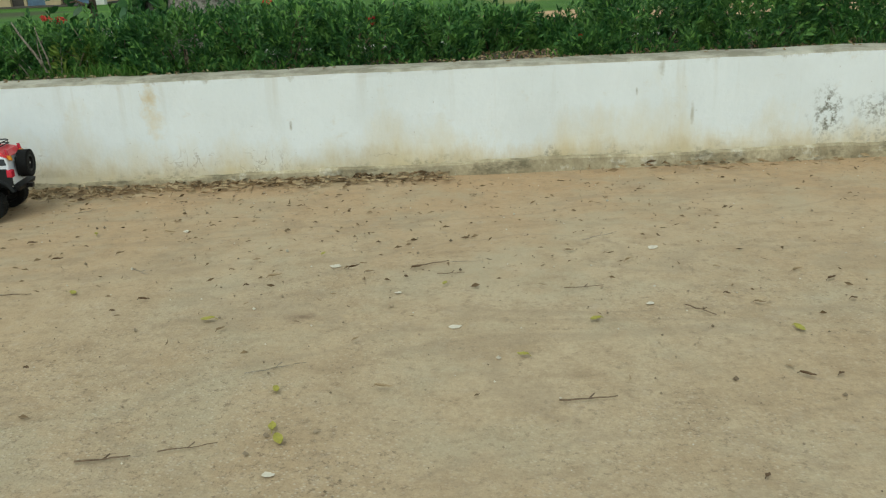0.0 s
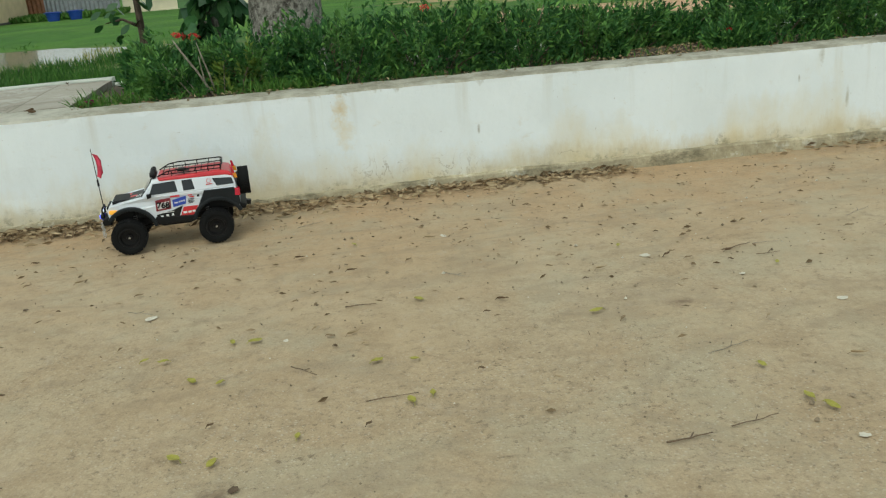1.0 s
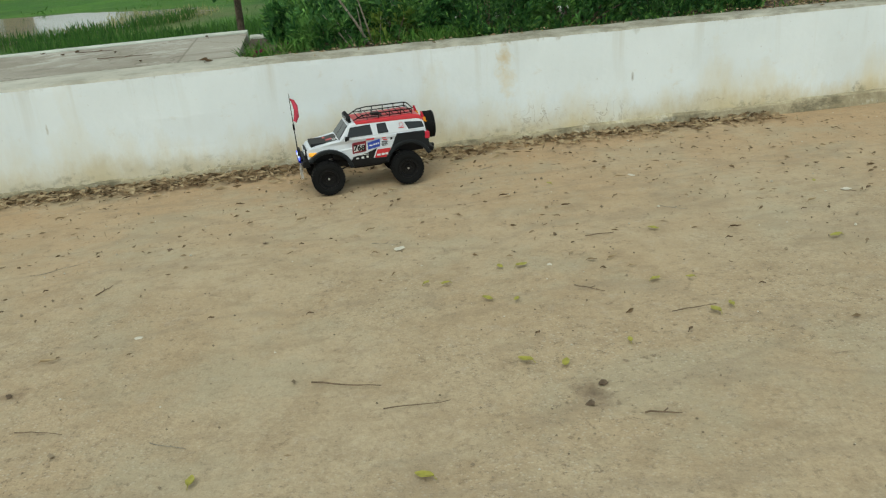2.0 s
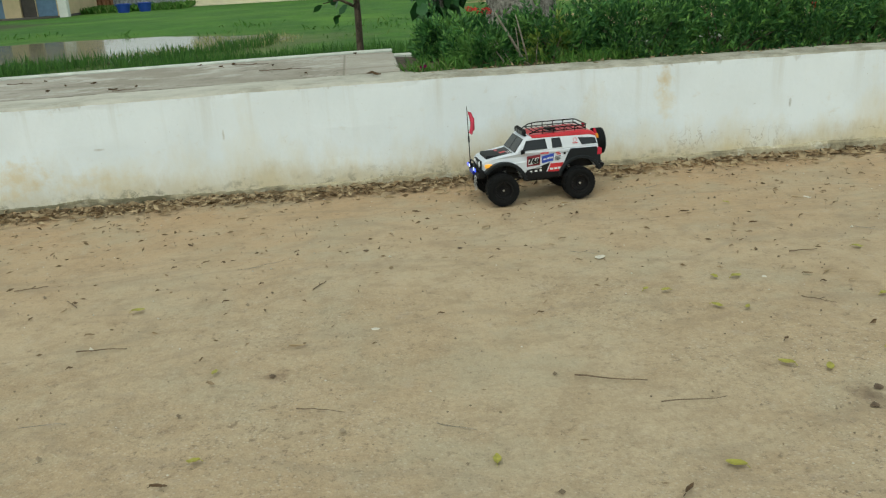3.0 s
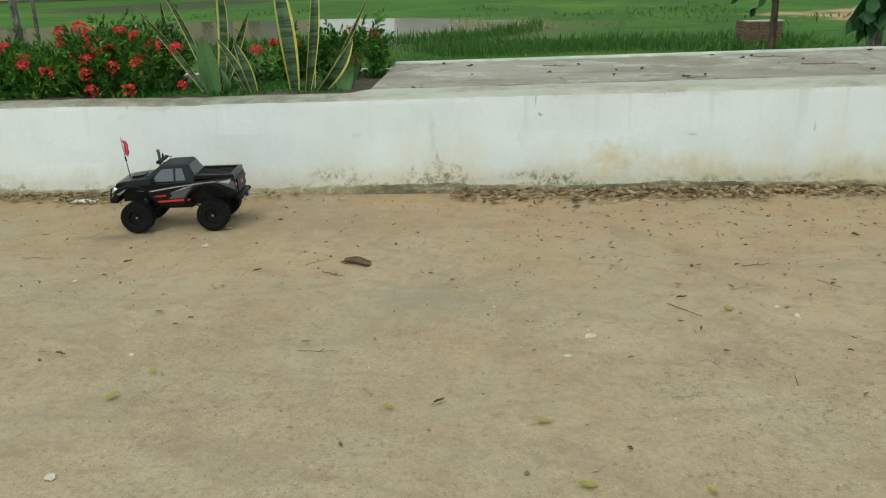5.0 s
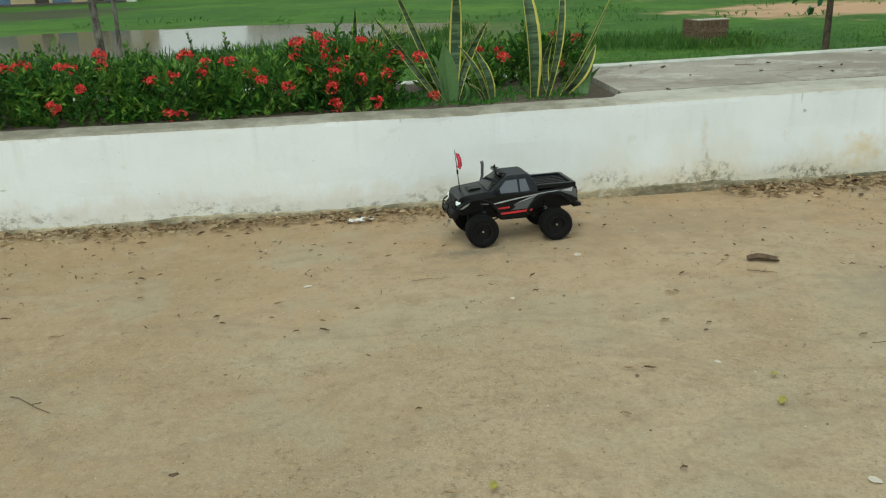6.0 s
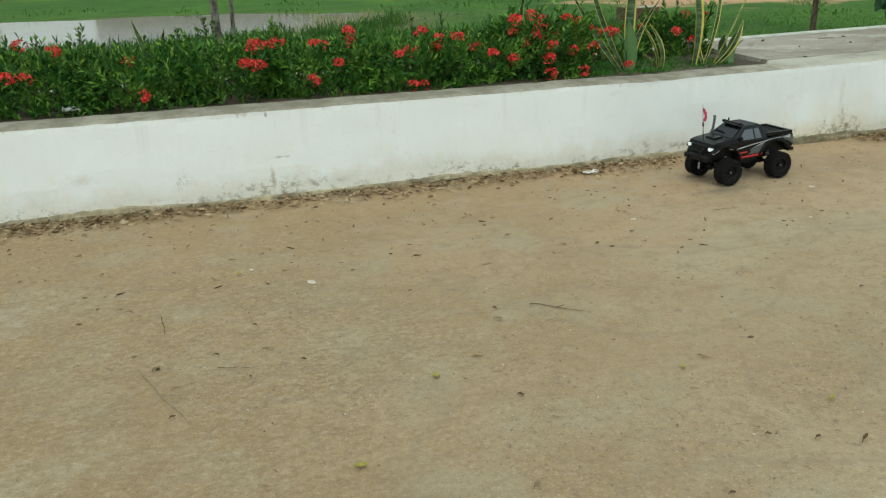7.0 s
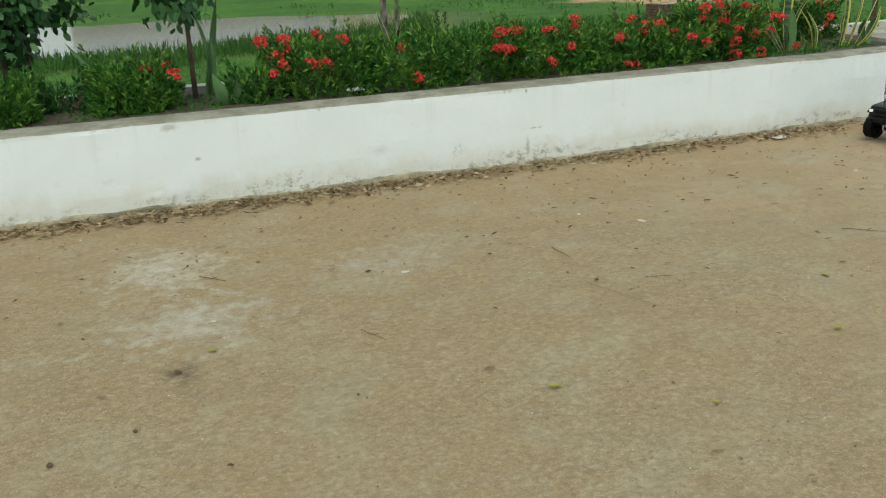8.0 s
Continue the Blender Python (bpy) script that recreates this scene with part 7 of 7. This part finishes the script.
    part("tow_hitch", prism([(0.256, 0.104), (0.279, 0.102), (0.282, 0.118), (0.26, 0.122)], -0.014, 0.014, 0.003), PLASTIC, thing)
    for s in (-1, 1):
        part("tail_light", prism([(0.226, 0.166), (0.246, 0.164), (0.2465, 0.19), (0.228, 0.194)], s * 0.086 - 0.0165, s * 0.086 + 0.0165, 0.003), REDLENS, thing, "red tail light")
        mk = part("marker_lamp", prism([(0.2285, 0.23), (0.242, 0.226), (0.231, 0.2655), (0.223, 0.266)], s * 0.066 - 0.006, s * 0.066 + 0.006, 0.002), REDLENS, thing, "red and amber tall rear lamp")
        part("amber_lens", prism([(0.231, 0.2285), (0.2445, 0.2245), (0.241, 0.243), (0.2295, 0.245)], s * 0.066 - 0.0068, s * 0.066 + 0.0068, 0.001), AMBER, mk, "amber lens")
    sp = wheel(thing, 0.266, 0.004, 0.198, 0.054, 0.04, cache)
    sp.name = "spare_wheel"
    sp.rotation_euler = (0, 0, radians(90))
    part("spare_carrier", box(0.238, 0.25, -0.03, 0.036, 0.155, 0.228, 0.003), PLASTIC, thing)
    # roof rack
    bm = bmesh.new()
    z = 0.2835
    add_tube(bm, [(-0.005, -0.07, z - 0.004), (0.03, -0.073, z), (0.185, -0.073, z), (0.195, -0.06, z), (0.195, 0.06, z), (0.185, 0.073, z), (0.03, 0.073, z), (-0.005, 0.07, z - 0.004)], 0.0024, 7)
    add_tube(bm, [(-0.04, -0.062, 0.263), (-0.005, -0.07, z - 0.004)], 0.0024, 7)
    add_tube(bm, [(-0.04, 0.062, 0.263), (-0.005, 0.07, z - 0.004)], 0.0024, 7)
    rack = part("roof_rack", bm, PLASTIC, thing, "black tubular roof rack")
    bm = bmesh.new()
    add_tube(bm, [(-0.02, -0.068, 0.2695), (0.19, -0.07, 0.2705), (0.193, 0.07, 0.2705), (-0.02, 0.068, 0.2695), (-0.02, -0.068, 0.2695)], 0.002, 6)
    for k in range(9):
        x = 0.0 + 0.0235 * k
        add_tube(bm, [(x, -0.07, 0.27), (x, 0.07, 0.27)], 0.0015, 6)
    part("rack_floor", bm, PLASTIC, rack)
    for k in range(5):
        for s in (-1, 1):
            x = 0.012 + 0.044 * k
            part("rack_post", tube([(x, s * 0.071, 0.261), (x, s * 0.073, z)], 0.0018, 6), PLASTIC, rack)
    part("rack_load", prism([(0.03, 0.272), (0.036, 0.281), (0.06, 0.279), (0.075, 0.272)], -0.06, -0.02, 0.003), PLASTIC, rack, "small black item strapped on the rack")
    for y in (-0.045, -0.015, 0.015, 0.045):
        lp = part("roof_lamp", add_disc(bmesh.new(), (-0.058, y, 0.2695), 0.0125, 0.015, "x", 18, 0.003), PLASTIC, thing, "round black roof lamp")
        part("lens", add_disc(bmesh.new(), (-0.0665, y, 0.2695), 0.0095, 0.003, "x", 16), TINTED, lp)
    part("lamp_bar", box(-0.06, -0.048, -0.058, 0.058, 0.254, 0.26, 0.002), PLASTIC, thing)
    flag_mast(thing, (-0.26, 0.03, 0.132), (-0.266, 0.03, 0.378), 0.4)
    return thing


build_suv(pose(0.488, -0.372, 0.0045, 0, 0, 5.5))


def build_pickup(m):
    thing = empty("toy_pickup", "black and grey radio-controlled pickup truck on dusty concrete", "toy car", m)
    cache = {}
    R, WB = 0.066, 0.155
    chassis(thing, (-WB, WB), R, 0.088, 0.054, 0.098, cache)
    HW = 0.095

    def lean(x, z):
        nose = max(0.0, -0.15 - x) * 0.14
        if z <= 0.212:
            return HW - nose - max(0.0, 0.14 - z) * 0.08
        return HW - nose - (z - 0.212) * 0.34

    def inset(x, z):
        return HW - lean(x, z)

    low = [(-0.224, 0.15), (-0.228, 0.19), (-0.216, 0.212), (-0.19, 0.2185), (-0.098, 0.2285), (-0.07, 0.2095), (0.1, 0.2115), (0.104, 0.2115), (0.262, 0.2225), (0.27, 0.216), (0.274, 0.16), (0.256, 0.15)]
    low += arc(0.155, 0.098, 0.098, 32, 166) + [(0.052, 0.122), (-0.05, 0.12)] + arc(-0.155, 0.098, 0.098, 13, 142)
    part("body", prism(low, -HW, HW, 0.006, 3, inset), BLACKBODY, thing, "glossy black and charcoal body shell")
    cab = [(-0.1, 0.2255), (-0.03, 0.2755), (-0.012, 0.2805), (0.066, 0.2825), (0.076, 0.278), (0.106, 0.2305), (0.106, 0.208), (-0.075, 0.208)]
    # black filler inside the shell, so that the arch gaps look shaded
    part("arch_filler", box(-0.205, 0.255, -0.056, 0.056, 0.128, 0.208, 0.004), PLASTIC, thing, "black block giving the gaps over the wheels their shade")
    part("cabin", prism(cab, -HW, HW, 0.006, 3, inset), GREYBODY, thing, "dusty charcoal cabin roof")
    # load bed: rails, floor liner and tailgate edge
    bm = bmesh.new()
    for s in (-1, 1):
        add_box(bm, 0.104, 0.264, s * 0.083 - 0.008, s * 0.083 + 0.008, 0.219, 0.237, 0.003)
    add_box(bm, 0.25, 0.266, -0.0915, 0.0915, 0.219, 0.237, 0.003)
    part("bed_rail", bm, BLACKBODY, thing, "black load bed rails")
    part("bed_cover", box(0.1, 0.252, -0.077, 0.077, 0.2145, 0.229, 0.002), PLASTIC, thing, "matt black load bed cover")
    bm = bmesh.new()
    for k in range(6):
        add_box(bm, 0.108, 0.248, -0.06 + 0.024 * k - 0.003, -0.06 + 0.024 * k + 0.003, 0.2285, 0.231)
    part("bed_rib", bm, PLASTIC, thing)
    for o in ([(-0.072, 0.2165), (-0.028, 0.2635), (0.02, 0.2655), (0.022, 0.2165)], [(0.03, 0.2165), (0.029, 0.2655), (0.056, 0.2655), (0.07, 0.2185)]):
        side_panel("side_window", o, lean, 0.0014, 0.003, PALEGLASS, thing, "pale grey side window", bevel=0.001)
    bm = bmesh.new()
    q = [Vector((-0.0985, -0.077, 0.2275)), Vector((-0.0985, 0.077, 0.2275)), Vector((-0.034, 0.061, 0.2725)), Vector((-0.034, -0.061, 0.2725))]
    a = [bm.verts.new(p + Vector((-0.002, 0, 0.0024))) for p in q]
    b = [bm.verts.new(p + Vector((0.002, 0, -0.001))) for p in q]
    fs = [bm.faces.new(a), bm.faces.new(b[::-1])] + [bm.faces.new((a[k], b[k], b[(k + 1) % 4], a[(k + 1) % 4])) for k in range(4)]
    bmesh.ops.recalc_face_normals(bm, faces=fs)
    part("windscreen", bm, TINTED, thing, "dark windscreen")
    bm = bmesh.new()
    q = [Vector((0.0782, -0.06, 0.2745)), Vector((0.0782, 0.06, 0.2745)), Vector((0.1035, 0.076, 0.2345)), Vector((0.1035, -0.076, 0.2345))]
    a = [bm.verts.new(p + Vector((0.002, 0, 0.001))) for p in q]
    b = [bm.verts.new(p + Vector((-0.002, 0, -0.001))) for p in q]
    fs = [bm.faces.new(a), bm.faces.new(b[::-1])] + [bm.faces.new((a[k], b[k], b[(k + 1) % 4], a[(k + 1) % 4])) for k in range(4)]
    bmesh.ops.recalc_face_normals(bm, faces=fs)
    part("rear_window", bm, TINTED, thing, "dark sloping rear window")
    flare(thing, -0.155, 0.098, 0.097, 0.108, 14, 132, 0.07, 0.104, BLACKBODY, "black wheel arch flare")
    flare(thing, 0.155, 0.098, 0.097, 0.108, 34, 164, 0.07, 0.104, BLACKBODY, "black wheel arch flare")
    # silver flashes on the flanks
    for o in ([(-0.14, 0.182), (-0.08, 0.1785), (-0.03, 0.187), (0.03, 0.195), (0.1, 0.203), (0.19, 0.211), (0.19, 0.2085), (0.1, 0.1995), (0.03, 0.1905), (-0.03, 0.182), (-0.08, 0.1745)], [(0.015, 0.172), (0.06, 0.184), (0.11, 0.2), (0.06, 0.1885)],
              [(0.2, 0.208), (0.24, 0.214), (0.252, 0.218), (0.246, 0.2)]):
        side_panel("silver_flash", o, lean, 0.0014, 0.0025, SILVER, thing, "silver streak decal")
    side_panel("grey_quarter", [(0.05, 0.192), (0.11, 0.2065), (0.25, 0.2155), (0.266, 0.208), (0.27, 0.17), (0.245, 0.185), (0.2, 0.203), (0.15, 0.208), (0.1, 0.2)], lean, 0.0008, 0.002, QUARTER, thing, "grey rear quarter")
    side_panel("grey_flank", [(-0.01, 0.144), (0.064, 0.146), (0.07, 0.16), (0.1, 0.184), (0.05, 0.172), (0.01, 0.156)], lean, 0.001, 0.0025, QUARTER, thing)
    side_panel("grey_door", [(0.0, 0.168), (0.05, 0.186), (0.1, 0.2), (0.075, 0.172), (0.05, 0.158), (0.01, 0.152)], lean, 0.0006, 0.002, QUARTER, thing, "grey fading door decal")
    part("tailgate", prism([(0.2705, 0.158), (0.2685, 0.214), (0.2755, 0.214), (0.2775, 0.158)], -0.072, 0.072, 0.002), GREYBODY, thing, "dark grey tailgate")
    part("tailgate_badge", box(0.2765, 0.2782, -0.018, 0.012, 0.18, 0.196, 0.0006), REDDECAL, thing, "small red tailgate badge")
    side_panel("red_stripe", [(-0.066, 0.128), (0.078, 0.134), (0.08, 0.1425), (-0.065, 0.136)], lean, 0.002, 0.003, REDDECAL, thing, "thin red sill stripe")
    bars(thing, "lettering", [(-0.064, -0.056, 0.152, 0.159), (-0.054, -0.046, 0.1526, 0.1596), (-0.044, -0.036, 0.1532, 0.1602), (-0.034, -0.026, 0.1538, 0.1608), (-0.024, -0.016, 0.1544, 0.1614)], lean, 0.0022, REDDECAL, (-1, 1))
    part("sill", prism([(-0.05, 0.112), (0.05, 0.112), (0.052, 0.13), (-0.05, 0.126)], -0.09, 0.09, 0.003), PLASTIC, thing, "black rock slider sill")
    # face
    part("grille", box(-0.232, -0.222, -0.055, 0.055, 0.16, 0.2, 0.003), PLASTIC, thing, "black grille")
    for s in (-1, 1):
        part("headlight", prism([(-0.2315, 0.18), (-0.231, 0.194), (-0.215, 0.197), (-0.213, 0.186)], s * 0.074 - 0.0115, s * 0.074 + 0.0115, 0.003), HEADLED, thing, "lit white headlight")
        side_panel("wing_flash", [(-0.222, 0.166), (-0.196, 0.182), (-0.178, 0.19), (-0.186, 0.178), (-0.21, 0.163)], lean, 0.0014, 0.0025, SILVER, thing, "pale scuffed wing decal", (s,))
        part("mirror", prism([(-0.074, 0.216), (-0.074, 0.234), (-0.058, 0.236), (-0.056, 0.219)], s * 0.1 - 0.006, s * 0.1 + 0.006, 0.002), PLASTIC, thing, "black door mirror")
        part("tail_light", prism([(0.264, 0.192), (0.2755, 0.19), (0.273, 0.203), (0.266, 0.202)], s * 0.086 - 0.007, s * 0.086 + 0.0085, 0.002), REDLENS, thing, "red tail light")
        part("bumper_end", add_ball(bmesh.new(), (0.286, s * 0.075, 0.138), 0.012, 2, (0.9, 1.2, 0.7)), PLASTIC, thing)
    part("front_bumper", prism([(-0.255, 0.128), (-0.256, 0.146), (-0.236, 0.156), (-0.222, 0.15), (-0.226, 0.126)], -0.08, 0.08, 0.004), PLASTIC, thing, "black winch bumper")
    bm = bmesh.new()
    for y in (-0.045, 0.045):
        add_tube(bm, [(-0.25, y, 0.12), (-0.262, y, 0.145), (-0.256, y, 0.178), (-0.238, y, 0.19)], 0.0032, 8)
    for x, z in ((-0.258, 0.176), (-0.262, 0.152)):
        add_tube(bm, [(x, -0.045, z), (x, 0.045, z)], 0.0028, 8)
    part("bull_bar", bm, PLASTIC, thing, "black tubular bull bar")
    bm = bmesh.new()
    for k in range(5):
        c = Vector((-0.258, -0.04, 0.118 - 0.006 * k))
        add_tube(bm, [c + Vector((0.004 * math.cos(a), 0.003 * math.sin(a) * (k % 2), 0.0055 * math.sin(a))) for a in np.linspace(0, 2 * math.pi, 9)], 0.0012, 5)
    part("tow_chain", bm, STEEL, thing)
    part("rear_bumper", prism([(0.262, 0.128), (0.29, 0.13), (0.292, 0.146), (0.262, 0.152)], -0.082, 0.082, 0.004), PLASTIC, thing, "black step bumper")
    part("tow_shackle", box(0.288, 0.3, -0.012, 0.004, 0.122, 0.14, 0.003), BLUEMETAL, thing, "blue anodised tow shackle")
    side_panel("bonnet_scoop", [(-0.17, 0.222), (-0.165, 0.229), (-0.12, 0.2325), (-0.115, 0.227)], lambda x, z: 0.03, 0.0, 0.028, BLACKBODY, thing)
    # snorkel, light bar and mast
    part("snorkel", tube([(-0.1, 0.098, 0.205), (-0.086, 0.096, 0.22), (-0.08, 0.086, 0.25), (-0.08, 0.08, 0.3), (-0.083, 0.08, 0.314)], [0.006, 0.0062, 0.0062, 0.0065, 0.0075], 10), QUARTER, thing, "black snorkel pipe")
    bm = bmesh.new()
    add_box(bm, -0.05, -0.034, -0.062, 0.062, 0.2825, 0.2945, 0.003)
    lb = part("light_bar", bm, PLASTIC, thing, "black roof light bar")
    part("lens", box(-0.0515, -0.0495, -0.057, 0.057, 0.2845, 0.2925), TINTED, lb)
    for s in (-1, 1):
        part("bracket", tube([(-0.03, s * 0.055, 0.274), (-0.02, s * 0.056, 0.288), (-0.036, s * 0.056, 0.29)], 0.0024, 6), PLASTIC, lb)
    part("aerial_knob", tube([(-0.045, 0.02, 0.294), (-0.045, 0.02, 0.306), (-0.043, 0.02, 0.31)], [0.004, 0.004, 0.002], 8), PLASTIC, thing)
    flag_mast(thing, (-0.192, 0.02, 0.21), (-0.21, 0.02, 0.385), 0.2)
    # the shell sits low over the running gear
    gear = ("wheel.", "wheel", "axle", "gear_case", "shock", "link_bar", "frame_rail", "skid_plate", "prop_shaft")
    for ob in thing.children:
        if ob.name.split(".")[0] not in gear:
            ob.location.z -= 0.01
            ob.location.x -= 0.018
    return thing


build_pickup(pose(-3.5, -0.478, -0.0135, 0, 0, 6.0))
